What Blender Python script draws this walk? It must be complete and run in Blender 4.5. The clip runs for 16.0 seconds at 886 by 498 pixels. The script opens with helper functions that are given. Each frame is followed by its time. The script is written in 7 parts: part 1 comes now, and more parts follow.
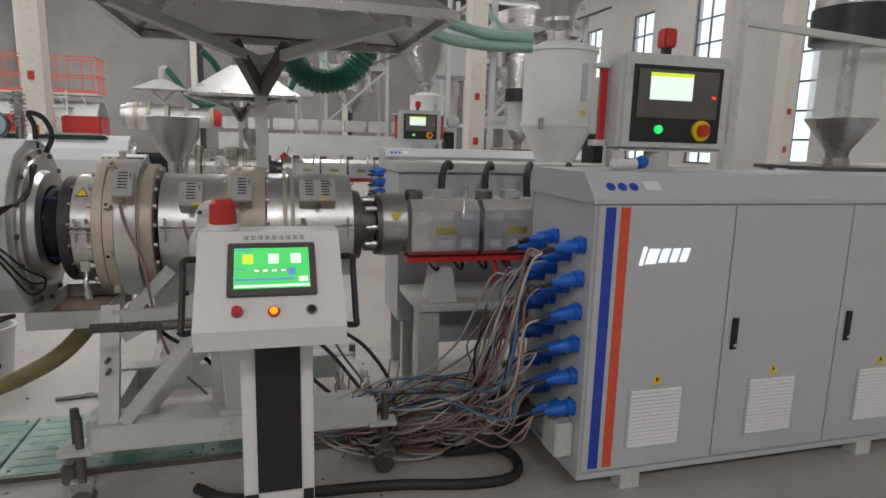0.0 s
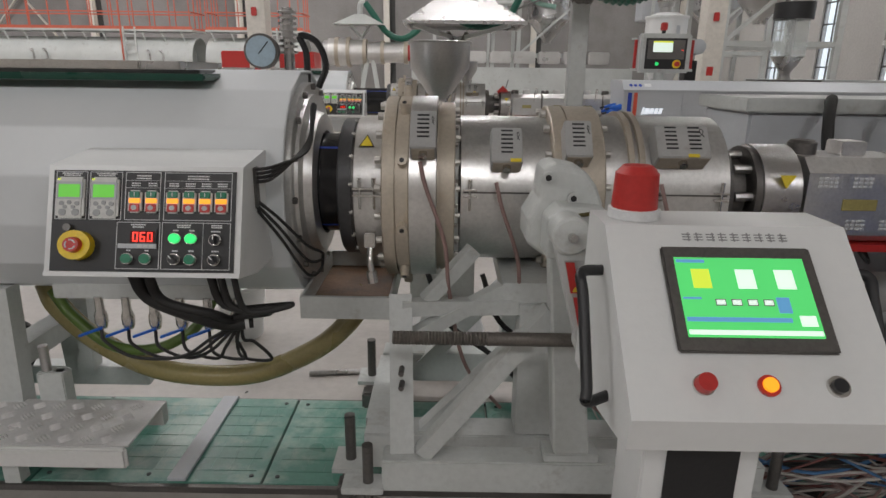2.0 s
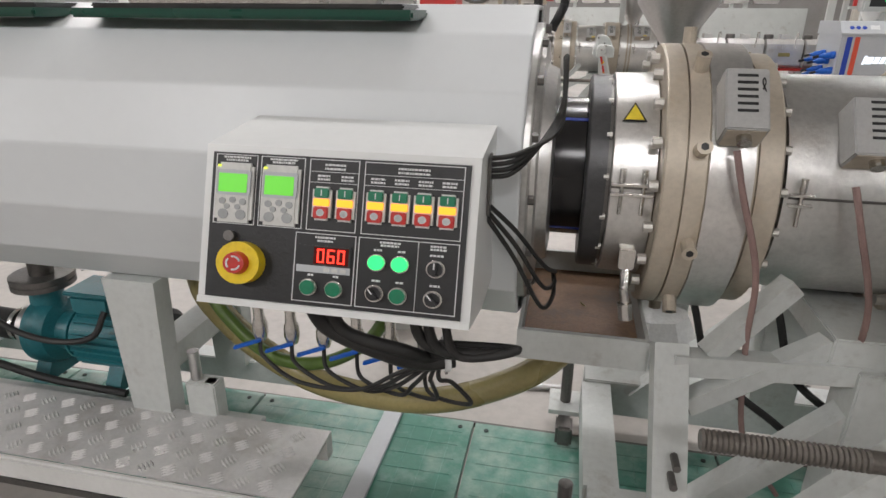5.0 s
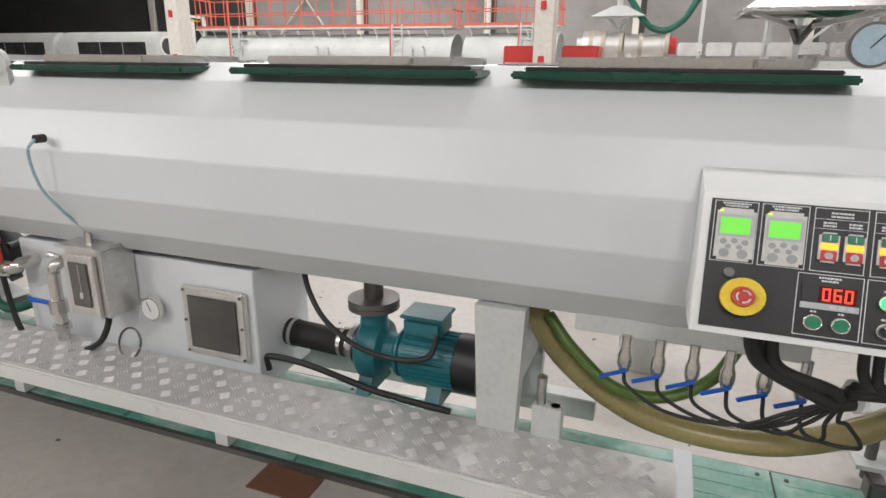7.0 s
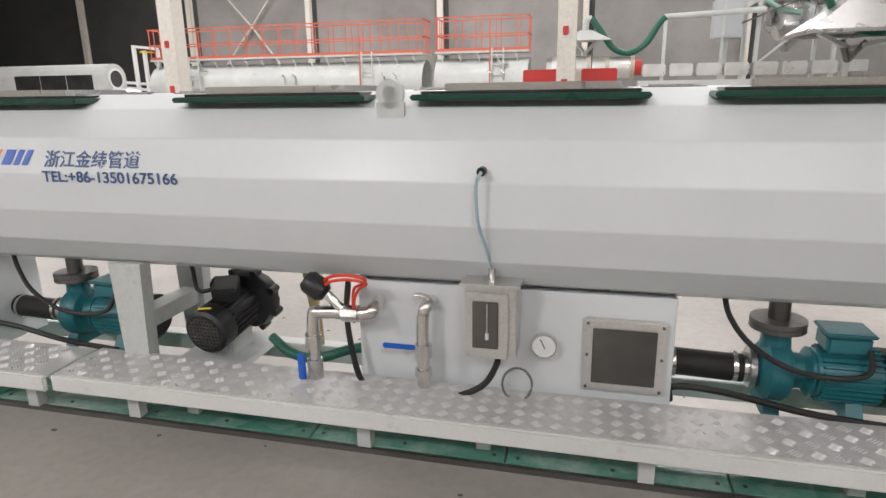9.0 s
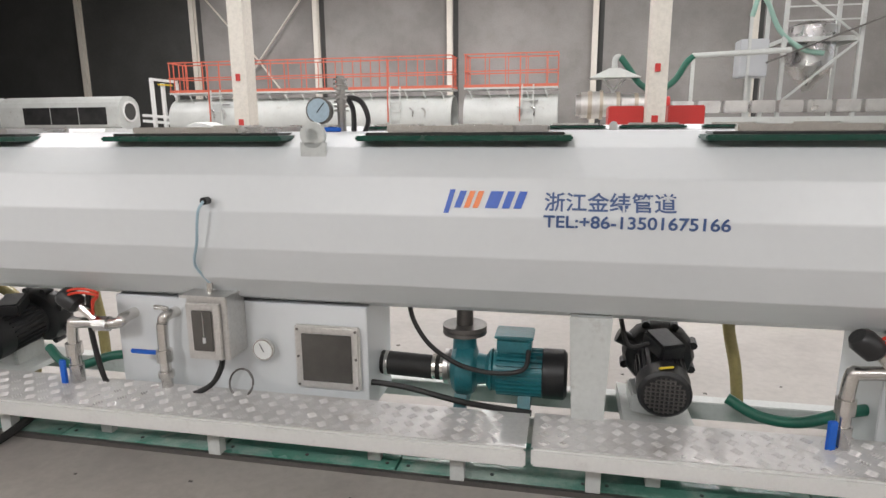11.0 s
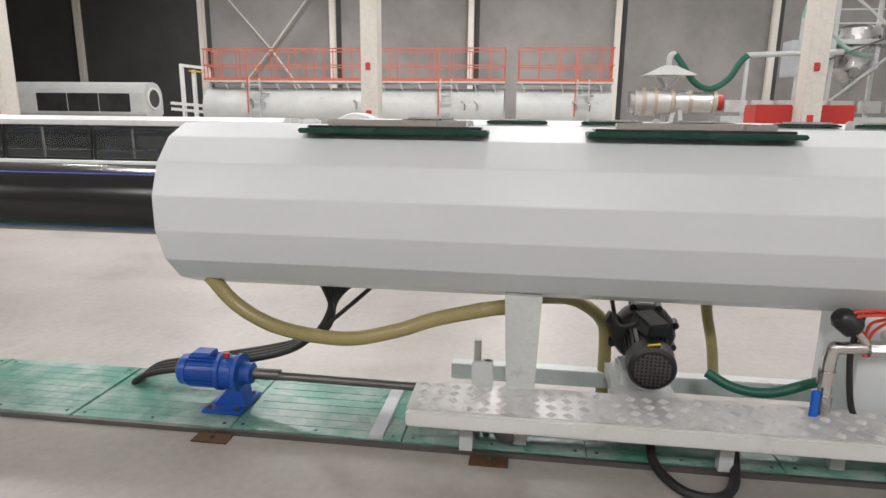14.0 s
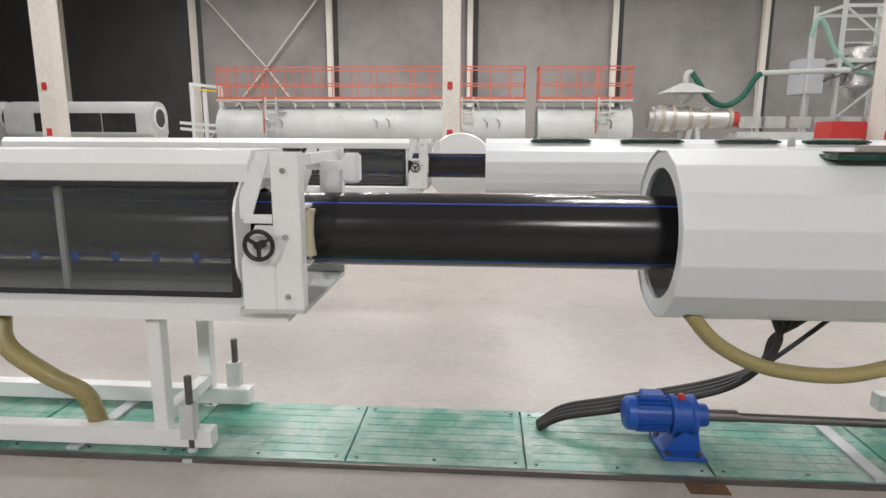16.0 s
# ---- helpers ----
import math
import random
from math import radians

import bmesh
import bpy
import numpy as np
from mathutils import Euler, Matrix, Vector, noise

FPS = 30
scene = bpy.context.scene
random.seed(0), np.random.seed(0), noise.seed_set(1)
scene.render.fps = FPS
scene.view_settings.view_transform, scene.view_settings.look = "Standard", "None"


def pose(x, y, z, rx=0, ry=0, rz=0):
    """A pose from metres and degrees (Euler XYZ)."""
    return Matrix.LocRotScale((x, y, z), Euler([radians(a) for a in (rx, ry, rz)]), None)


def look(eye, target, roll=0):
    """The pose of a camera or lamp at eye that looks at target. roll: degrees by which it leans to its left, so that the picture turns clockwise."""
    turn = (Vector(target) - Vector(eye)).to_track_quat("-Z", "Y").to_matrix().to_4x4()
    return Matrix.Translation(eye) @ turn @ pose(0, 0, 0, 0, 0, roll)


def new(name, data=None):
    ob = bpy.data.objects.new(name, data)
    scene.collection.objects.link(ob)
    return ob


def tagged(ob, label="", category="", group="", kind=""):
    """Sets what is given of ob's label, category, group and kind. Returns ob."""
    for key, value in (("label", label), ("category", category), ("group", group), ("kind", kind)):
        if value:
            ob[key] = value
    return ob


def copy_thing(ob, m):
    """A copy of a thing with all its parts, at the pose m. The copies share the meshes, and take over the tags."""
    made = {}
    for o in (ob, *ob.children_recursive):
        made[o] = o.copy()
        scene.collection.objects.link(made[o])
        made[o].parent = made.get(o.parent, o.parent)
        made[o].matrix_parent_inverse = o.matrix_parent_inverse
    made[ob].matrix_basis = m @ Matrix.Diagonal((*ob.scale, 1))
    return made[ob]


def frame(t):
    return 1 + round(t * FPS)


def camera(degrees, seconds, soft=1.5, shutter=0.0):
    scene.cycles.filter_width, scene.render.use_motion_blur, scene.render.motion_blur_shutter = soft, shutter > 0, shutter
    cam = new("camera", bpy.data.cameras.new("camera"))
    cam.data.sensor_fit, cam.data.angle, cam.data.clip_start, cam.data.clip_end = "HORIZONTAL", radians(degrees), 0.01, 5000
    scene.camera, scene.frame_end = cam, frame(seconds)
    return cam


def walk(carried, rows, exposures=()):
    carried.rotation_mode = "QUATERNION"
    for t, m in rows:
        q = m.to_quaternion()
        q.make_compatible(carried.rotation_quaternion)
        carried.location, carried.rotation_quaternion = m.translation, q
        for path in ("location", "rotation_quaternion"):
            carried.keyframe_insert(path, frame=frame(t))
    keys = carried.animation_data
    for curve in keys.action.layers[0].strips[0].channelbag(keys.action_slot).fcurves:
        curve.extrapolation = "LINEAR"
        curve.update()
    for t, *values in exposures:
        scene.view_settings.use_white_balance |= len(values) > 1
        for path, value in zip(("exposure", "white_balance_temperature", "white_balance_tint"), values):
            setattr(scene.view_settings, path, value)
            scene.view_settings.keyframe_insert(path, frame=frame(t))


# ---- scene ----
cam = camera(72.4, 16.0)
METRES, EYE, TILT, LEAN, TURN = 13.3, 1.55, 0.0, 0.0, -15.8
ROWS = [
    (0.0, 0.0, 0.0, 0.0, 0.27, -10.06, -1.51),
    (0.5, -0.0135, 0.0117, -0.003, 5.0, -15.88, -0.21),
    (1.0, -0.0236, 0.031, -0.0019, 7.83, -17.0, -0.39),
    (1.5, -0.0386, 0.0459, -0.0031, 13.94, -16.09, -0.88),
    (2.0, -0.0603, 0.0605, -0.0029, 16.35, -16.32, -0.67),
    (2.5, -0.0736, 0.0828, -0.0047, 17.64, -18.14, -0.4),
    (3.0, -0.085, 0.1015, -0.0052, 19.58, -19.43, -0.32),
    (5.5, -0.1095, 0.0942, -0.0039, 30.66, -21.44, -0.38),
    (6.0, -0.1156, 0.0782, -0.0035, 34.09, -19.29, -0.79),
    (6.5, -0.1305, 0.0679, -0.0044, 35.7, -19.15, -0.97),
    (7.0, -0.1504, 0.0526, -0.0026, 36.25, -17.06, -0.54),
    (7.5, -0.1757, 0.0345, -0.001, 32.56, -15.72, 0.44),
    (8.0, -0.207, 0.019, -0.002, 29.5, -15.49, 0.64),
    (8.5, -0.2389, -0.0021, -0.0018, 29.51, -14.86, 0.69),
    (9.0, -0.272, -0.0194, -0.0026, 29.43, -14.83, 0.81),
    (11.5, -0.4696, -0.0954, -0.0, 26.71, -11.4, 0.2),
    (12.0, -0.5123, -0.1139, 0.0001, 27.05, -12.09, -0.21),
    (12.5, -0.554, -0.1286, -0.0005, 27.05, -13.02, -0.16),
    (13.0, -0.5973, -0.1429, -0.001, 26.85, -13.12, -0.23),
    (13.5, -0.641, -0.156, -0.001, 23.94, -13.03, -0.8),
    (14.0, -0.686, -0.169, 0.0002, 23.45, -12.35, -0.65),
    (14.5, -0.7297, -0.1831, 0.0011, 22.11, -11.96, -0.48),
    (15.0, -0.775, -0.1946, 0.0006, 21.2, -11.81, -0.35),
    (15.5, -0.8192, -0.2099, 0.0025, 20.14, -11.34, -0.3),
    (16.0, -0.8652, -0.2231, 0.0021, 19.73, -10.78, -0.22),
]
EXPOSURES = [(0.0, -0.5), (1.5, -0.52), (3.0, -0.7), (5.3, 0.08), (7.0, 0.2), (9.0, 0.15), (12.5, 0.06), (16.0, -0.07)]
walk(cam, [(t, pose(0, 0, EYE, TILT, LEAN, TURN) @ pose(METRES * x, METRES * y, METRES * z, 90 + pitch, roll, yaw)) for t, x, y, z, yaw, pitch, roll in ROWS], EXPOSURES)

# ---- light ----
world = bpy.data.worlds.new("hall_air")
scene.world = world
world.use_nodes = True
wn = world.node_tree.nodes
sky = wn.new("ShaderNodeTexSky")
sky.sky_type, sky.sun_disc, sky.sun_elevation, sky.sun_rotation = "NISHITA", False, radians(40), radians(60)
world.node_tree.links.new(sky.outputs[0], wn["Background"].inputs[0])
wn["Background"].inputs[1].default_value = 0.15


def bay_and_fill(x, y, watts, size=2.2):
    lamp = bpy.data.lights.new("bay_and_fill_lamp", "AREA")
    lamp.shape, lamp.size, lamp.size_y, lamp.energy, lamp.color = "RECTANGLE", size, size * 0.7, watts, (1.0, 0.978, 0.985)
    ob = new("bay_and_fill_lamp", lamp)
    # y > 0: overhead bays; y < 0: unseen fill added to brighten the machine fronts
    ob.matrix_world = look((x, y, 10.6), (x, y, 0)) if y > 0 else look((x, y, 8.0), (x, y + 10, 0.9))


for lx in (-27, -18, -9, 0, 9):
    for ly, watts in ((-7.5, 400), (8.5, 520), (20, 520), (32, 700)):
        bay_and_fill(lx, ly, watts * (0.7 if lx > -2 else 1.0), 1.9 if ly < 0 else 1.6)


# ---- materials ----
def mat(name, color, rough=0.5, metal=0.0, var=0.08, grain=0.15, scale=6.0, bump=0.02, stain=None, amount=0.0, stain_scale=1.5, coat=0.0, vary=0.0):
    """Painted or bare surface: colour with broad and fine variation, stains, uneven gloss and fine relief."""
    m = bpy.data.materials.new(name)
    m.use_nodes = True
    t, n = m.node_tree, m.node_tree.nodes
    b = n["Principled BSDF"]
    link = t.links.new
    co = n.new("ShaderNodeTexCoord")

    def noise_tex(s, detail=4.0, rough_=0.6):
        q = n.new("ShaderNodeTexNoise")
        q.inputs["Scale"].default_value, q.inputs["Detail"].default_value, q.inputs["Roughness"].default_value = s, detail, rough_
        link(co.outputs["Object"], q.inputs["Vector"])
        return q

    def mix(kind, a, bb, fac):
        q = n.new("ShaderNodeMix")
        q.data_type, q.blend_type = "RGBA", kind
        for socket, value in ((q.inputs[0], fac), (q.inputs[6], a), (q.inputs[7], bb)):
            if hasattr(value, "links"):
                link(value, socket)
            else:
                socket.default_value = value
        return q.outputs[2]

    def ramp(src, lo, hi, a, bb):
        q = n.new("ShaderNodeMapRange")
        link(src, q.inputs[0])
        for i, v in enumerate((lo, hi, a, bb)):
            q.inputs[i + 1].default_value = v
        return q.outputs[0]

    broad, fine = noise_tex(scale * 0.25), noise_tex(scale * 12, 6)
    c = (*color, 1)
    dark = tuple(v * (1 - 2.2 * var) for v in color) + (1,)
    out = mix("MIX", c, dark, ramp(broad.outputs[0], 0.35, 0.75, 0, 1))
    out = mix("MULTIPLY", out, (1 - grain, 1 - grain, 1 - grain, 1), ramp(fine.outputs[0], 0.4, 0.75, 0, 1))
    if stain:
        st = noise_tex(stain_scale, 8, 0.68)
        out = mix("MIX", out, (*stain, 1), ramp(st.outputs[0], 0.62 - 0.25 * amount, 0.72 - 0.1 * amount, 0, min(1.0, 0.35 + amount)))
    if vary:
        info = n.new("ShaderNodeObjectInfo")
        out = mix("MULTIPLY", out, (1 - vary, 1 - vary, 1 - vary, 1), info.outputs["Random"])
    link(out, b.inputs["Base Color"])
    link(ramp(broad.outputs[0], 0.3, 0.7, max(0.02, rough * 0.8), min(1, rough * 1.25)), b.inputs["Roughness"])
    b.inputs["Metallic"].default_value = metal
    b.inputs["Coat Weight"].default_value = coat
    if bump:
        bp = n.new("ShaderNodeBump")
        bp.inputs["Strength"].default_value, bp.inputs["Distance"].default_value = 0.5, bump * 0.1
        link(fine.outputs[0], bp.inputs["Height"])
        link(bp.outputs[0], b.inputs["Normal"])
    return m


def glow(name, color, strength):
    m = bpy.data.materials.new(name)
    m.use_nodes = True
    b = m.node_tree.nodes["Principled BSDF"]
    b.inputs["Base Color"].default_value = (*color, 1)
    b.inputs["Emission Color"].default_value = (*color, 1)
    b.inputs["Emission Strength"].default_value = strength
    b.inputs["Roughness"].default_value = 0.4
    return m


def glass(name, color=(1, 1, 1), rough=0.03, alpha=0.25):
    m = bpy.data.materials.new(name)
    m.use_nodes = True
    b = m.node_tree.nodes["Principled BSDF"]
    b.inputs["Base Color"].default_value = (*color, 1)
    b.inputs["Roughness"].default_value = rough
    b.inputs["Alpha"].default_value = alpha
    return m


M_FLOOR = mat("polished_concrete", (0.50, 0.465, 0.43), 0.42, var=0.12, grain=0.14, scale=1.6, bump=0.01, stain=(0.33, 0.30, 0.28), amount=0.35, stain_scale=1.3)
M_WALL = mat("raw_concrete_wall", (0.30, 0.285, 0.275), 0.85, var=0.16, grain=0.12, scale=1.0, bump=0.05, stain=(0.22, 0.21, 0.2), amount=0.4, stain_scale=0.5)
# near-black so the wall looks unlit although the lamps reach it
M_DARKWALL = mat("unlit_wall_grey", (0.062, 0.063, 0.060), 0.75, var=0.12, scale=0.8)
M_PLASTER = mat("white_plaster", (0.62, 0.60, 0.57), 0.8, var=0.06, scale=1.0)
M_COLUMN = mat("cream_painted_steel", (0.72, 0.68, 0.61), 0.5, var=0.05, scale=1.5)
M_TANK = mat("pale_grey_tank_paint", (0.70, 0.725, 0.735), 0.35, var=0.04, grain=0.02, scale=2.0, bump=0.004)
M_WHITE = mat("white_paint", (0.78, 0.79, 0.78), 0.3, var=0.03, grain=0.03, scale=3)
M_FRAME = mat("worn_grey_white_paint", (0.60, 0.62, 0.60), 0.4, var=0.08, grain=0.1, scale=4, stain=(0.32, 0.29, 0.25), amount=0.15, stain_scale=6)
M_CAB = mat("cabinet_grey_paint", (0.50, 0.52, 0.54), 0.42, var=0.03, grain=0.05, scale=3, bump=0.01)
M_STEEL = mat("brushed_steel", (0.60, 0.59, 0.58), 0.28, metal=1.0, var=0.08, grain=0.12, scale=8)
M_HEATER = mat("heater_band_steel", (0.78, 0.77, 0.75), 0.33, metal=0.85, var=0.12, grain=0.15, scale=6, stain=(0.45, 0.41, 0.36), amount=0.12, stain_scale=5)
M_FLANGE = mat("tan_heat_stained_steel", (0.55, 0.485, 0.395), 0.45, metal=0.25, var=0.12, grain=0.15, scale=6, stain=(0.44, 0.34, 0.22), amount=0.2, stain_scale=7)
M_DARKSTEEL = mat("dark_steel", (0.20, 0.19, 0.18), 0.4, metal=0.8, var=0.15, grain=0.2, scale=8)
M_TREAD = mat("aluminium_tread_plate", (0.72, 0.71, 0.70), 0.40, metal=0.3, var=0.10, grain=0.12, scale=5, stain=(0.38, 0.35, 0.32), amount=0.25, stain_scale=4)
M_BUMP = mat("bright_tread_bumps", (0.88, 0.87, 0.86), 0.30, metal=0.55, var=0.1, scale=10)
M_BLACK = mat("black_plastic", (0.018, 0.018, 0.019), 0.4, var=0.1, scale=8)
M_PIPE = mat("black_polyethylene", (0.012, 0.012, 0.013), 0.22, var=0.05, scale=4, bump=0.004)
M_RUBBER = mat("black_rubber", (0.022, 0.021, 0.02), 0.6, var=0.15, scale=8)
M_BLUESTRIPE = mat("blue_stripe", (0.02, 0.06, 0.42), 0.4, var=0.05)
M_BLUE = mat("blue_motor_paint", (0.015, 0.09, 0.42), 0.35, var=0.08, grain=0.12)
M_SOCKET = mat("blue_plastic", (0.01, 0.12, 0.55), 0.35, var=0.05)
M_RED = mat("red_paint", (0.55, 0.035, 0.03), 0.35, var=0.06)
M_ORANGE = mat("orange_red_rail_paint", (0.66, 0.15, 0.09), 0.5, var=0.06)
M_YELLOW = mat("yellow_plastic", (0.85, 0.62, 0.02), 0.4, var=0.05)
M_TEAL = mat("teal_pump_paint", (0.024, 0.18, 0.21), 0.36, var=0.15, grain=0.2, scale=8, stain=(0.05, 0.07, 0.07), amount=0.2, stain_scale=12)
M_PLATE = mat("green_floor_plate", (0.13, 0.39, 0.30), 0.28, var=0.2, grain=0.15, scale=3, stain=(0.40, 0.52, 0.46), amount=0.75, stain_scale=3.2, vary=0.3)
M_GASKET = mat("green_gasket", (0.008, 0.07, 0.045), 0.3, var=0.1, scale=6)
M_HOSE = mat("amber_clear_hose", (0.36, 0.30, 0.13), 0.25, var=0.12, scale=6)
M_GREENHOSE = mat("green_duct_hose", (0.015, 0.13, 0.085), 0.4, var=0.1)
M_AQUAHOSE = mat("pale_green_hose", (0.32, 0.52, 0.44), 0.35, var=0.1)
M_AIR = mat("pale_blue_air_line", (0.40, 0.55, 0.63), 0.3, var=0.05)
M_DIAL = mat("pale_blue_dial", (0.42, 0.54, 0.62), 0.35, var=0.05)
M_RUST = mat("rusty_tray_steel", (0.22, 0.12, 0.06), 0.55, metal=0.3, var=0.3, grain=0.3, scale=9, stain=(0.10, 0.08, 0.06), amount=0.4, stain_scale=9)
M_SILVER = mat("chrome_fitting", (0.72, 0.70, 0.67), 0.2, metal=1.0, var=0.05, scale=10)
M_TAG = mat("yellow_label", (0.85, 0.66, 0.05), 0.4, var=0.05)
M_WIRE = mat("pinkish_wire_sheath", (0.34, 0.22, 0.20), 0.5, var=0.2, scale=20)
M_WIREW = mat("pale_wire_sheath", (0.5, 0.47, 0.44), 0.45, var=0.15, scale=20)
M_WIREB = mat("blue_wire_sheath", (0.08, 0.2, 0.4), 0.45, var=0.15, scale=20)
M_LOGO = mat("blue_lettering", (0.02, 0.10, 0.50), 0.4, var=0.03)
M_LOGOR = mat("orange_lettering", (0.85, 0.22, 0.05), 0.4, var=0.03)
M_TEXT = mat("dark_blue_lettering", (0.06, 0.11, 0.26), 0.4, var=0.03)
M_INK = mat("grey_lettering", (0.30, 0.30, 0.30), 0.5, var=0.03)
M_PALE = mat("pale_lettering", (0.75, 0.76, 0.76), 0.5, var=0.03)
M_DARKGLASS = mat("dark_tinted_glass", (0.045, 0.045, 0.045), 0.08, var=0.2, scale=8, bump=0)
M_CLEAR = glass("clear_glass", (0.75, 0.8, 0.78), 0.03, 0.22)
M_PANE = glass("window_pane", (0.9, 0.95, 1.0), 0.05, 0.15)
M_SMOKED = glass("smoked_glass", (0.10, 0.11, 0.11), 0.04, 0.26)
# opaque brown-grey: the dimly lit interior is painted into the pane
M_VIEW = mat("viewing_glass_lit_inside", (0.105, 0.098, 0.088), 0.12, var=0.25, grain=0.1, scale=10, bump=0)
G_GREEN = glow("lit_green", (0.03, 0.9, 0.2), 1.0)
G_LCD = glow("lit_lcd_green", (0.13, 0.60, 0.04), 0.55)
G_SCREEN = glow("lit_screen_green", (0.10, 0.72, 0.18), 0.75)
G_SCREENW = glow("lit_screen_pale", (0.80, 0.95, 0.85), 0.9)
G_SCREENB = glow("lit_screen_blue", (0.12, 0.35, 0.62), 0.7)
G_SCREENY = glow("lit_screen_yellow", (0.65, 0.80, 0.06), 0.9)
G_RED = glow("lit_red", (1.0, 0.04, 0.02), 2.0)
G_ORANGE = glow("lit_orange", (1.0, 0.40, 0.02), 1.1)
G_DAY = glow("overcast_daylight", (0.85, 0.93, 1.0), 1.6)


# ---- building helpers ----
def thing(name, loc, label, category, group="", kind=""):
    e = new(name)
    e.location = loc
    e.empty_display_size = 0.1
    return tagged(e, label, category, group, kind)


def part(name, bm, material, parent=None, label="", smooth=False):
    """One mesh object from a bmesh in world metres, under a thing or a part."""
    me = bpy.data.meshes.new(name)
    bmesh.ops.recalc_face_normals(bm, faces=bm.faces)
    bm.to_mesh(me)
    bm.free()
    if smooth:
        for p in me.polygons:
            p.use_smooth = True
        me.set_sharp_from_angle(angle=radians(38))
    me.materials.append(material)
    ob = new(name, me)
    if parent is not None:
        ob.parent = parent
        root, m = parent, Matrix()
        while root is not None:
            m = root.matrix_parent_inverse @ Matrix.Translation(root.location) @ m if root.parent else Matrix.Translation(root.location) @ m
            root = root.parent
        ob.matrix_parent_inverse = m.inverted()
    if label:
        ob["label"] = label
    return ob


def nb():
    return bmesh.new()


def box(bm, x0, x1, y0, y1, z0, z1, bev=0.0, m=None):
    r = bmesh.ops.create_cube(bm, size=1)
    vs = r["verts"]
    bmesh.ops.scale(bm, vec=(x1 - x0, y1 - y0, z1 - z0), verts=vs)
    bmesh.ops.translate(bm, vec=((x0 + x1) / 2, (y0 + y1) / 2, (z0 + z1) / 2), verts=vs)
    if bev:
        es = list({e for v in vs for e in v.link_edges})
        out = bmesh.ops.bevel(bm, geom=es, offset=bev, segments=2, affect="EDGES")
        vs = list({v for f in out["faces"] for v in f.verts} | {v for v in vs if v.is_valid})
    if m is not None:
        bmesh.ops.transform(bm, matrix=m, verts=vs)
    return bm


def cyl(bm, a, b, r, r2=None, seg=20):
    a, b = Vector(a), Vector(b)
    q = bmesh.ops.create_cone(bm, cap_ends=True, segments=seg, radius1=r, radius2=r if r2 is None else r2, depth=(b - a).length)
    m = Matrix.Translation((a + b) / 2) @ (b - a).to_track_quat("Z", "Y").to_matrix().to_4x4()
    bmesh.ops.transform(bm, matrix=m, verts=q["verts"])
    return bm


def lathe(bm, origin, way, profile, seg=32):
    """A turned solid: profile rows of (distance along the axis, radius)."""
    way = Vector(way).normalized()
    m = Matrix.Translation(origin) @ way.to_track_quat("Z", "Y").to_matrix().to_4x4()
    rings = []
    for d, r in profile:
        rings.append([bm.verts.new(m @ Vector((max(r, 1e-4) * math.cos(2 * math.pi * k / seg), max(r, 1e-4) * math.sin(2 * math.pi * k / seg), d))) for k in range(seg)])
    for p, q in zip(rings, rings[1:]):
        for k in range(seg):
            bm.faces.new((p[k], p[(k + 1) % seg], q[(k + 1) % seg], q[k]))
    for ring in (rings[0], rings[-1]):
        bm.faces.new(ring)
    return bm


def spline(pts, n=8):
    pts = [Vector(p) for p in pts]
    ext = [pts[0] * 2 - pts[1]] + pts + [pts[-1] * 2 - pts[-2]]
    out = []
    for i in range(1, len(ext) - 2):
        p0, p1, p2, p3 = ext[i - 1:i + 3]
        for k in range(n):
            t = k / n
            out.append(0.5 * (2 * p1 + (p2 - p0) * t + (2 * p0 - 5 * p1 + 4 * p2 - p3) * t * t + (3 * p1 - p0 - 3 * p2 + p3) * t ** 3))
    return out + [pts[-1]]


def tube(bm, pts, r, seg=8, n=8, ribs=0.0, smooth=True):
    path = spline(pts, n) if smooth else [Vector(p) for p in pts]
    rings, up = [], Vector((0.13, 0.21, 0.97))
    for i, p in enumerate(path):
        d = (path[min(i + 1, len(path) - 1)] - path[max(i - 1, 0)]).normalized()
        s = d.cross(up)
        s = s.normalized() if s.length > 1e-3 else d.orthogonal().normalized()
        u = s.cross(d)
        rr = r * (1 + (ribs if i % 2 else 0))
        rings.append([bm.verts.new(p + rr * (s * math.cos(2 * math.pi * k / seg) + u * math.sin(2 * math.pi * k / seg))) for k in range(seg)])
    for p, q in zip(rings, rings[1:]):
        for k in range(seg):
            bm.faces.new((p[k], p[(k + 1) % seg], q[(k + 1) % seg], q[k]))
    bm.faces.new(rings[0])
    bm.faces.new(rings[-1])
    return bm


def prism(bm, outline, axis, a, b):
    """A straight bar of an outline of (u, v): axis 'x' takes (y, z), 'y' takes (x, z), 'z' takes (x, y)."""
    def at(u, v, w):
        return {"x": (w, u, v), "y": (u, w, v), "z": (u, v, w)}[axis]
    p = [bm.verts.new(at(u, v, a)) for u, v in outline]
    q = [bm.verts.new(at(u, v, b)) for u, v in outline]
    n = len(outline)
    for k in range(n):
        bm.faces.new((p[k], p[(k + 1) % n], q[(k + 1) % n], q[k]))
    bm.faces.new(p)
    bm.faces.new(q)
    return bm


def bar(bm, a, b, w, h=None):
    """A square tube from a to b."""
    a, b = Vector(a), Vector(b)
    h = h or w
    d = (b - a)
    m = Matrix.Translation((a + b) / 2) @ d.to_track_quat("Z", "Y").to_matrix().to_4x4()
    return box(bm, -w / 2, w / 2, -h / 2, h / 2, -d.length / 2, d.length / 2, 0, m)


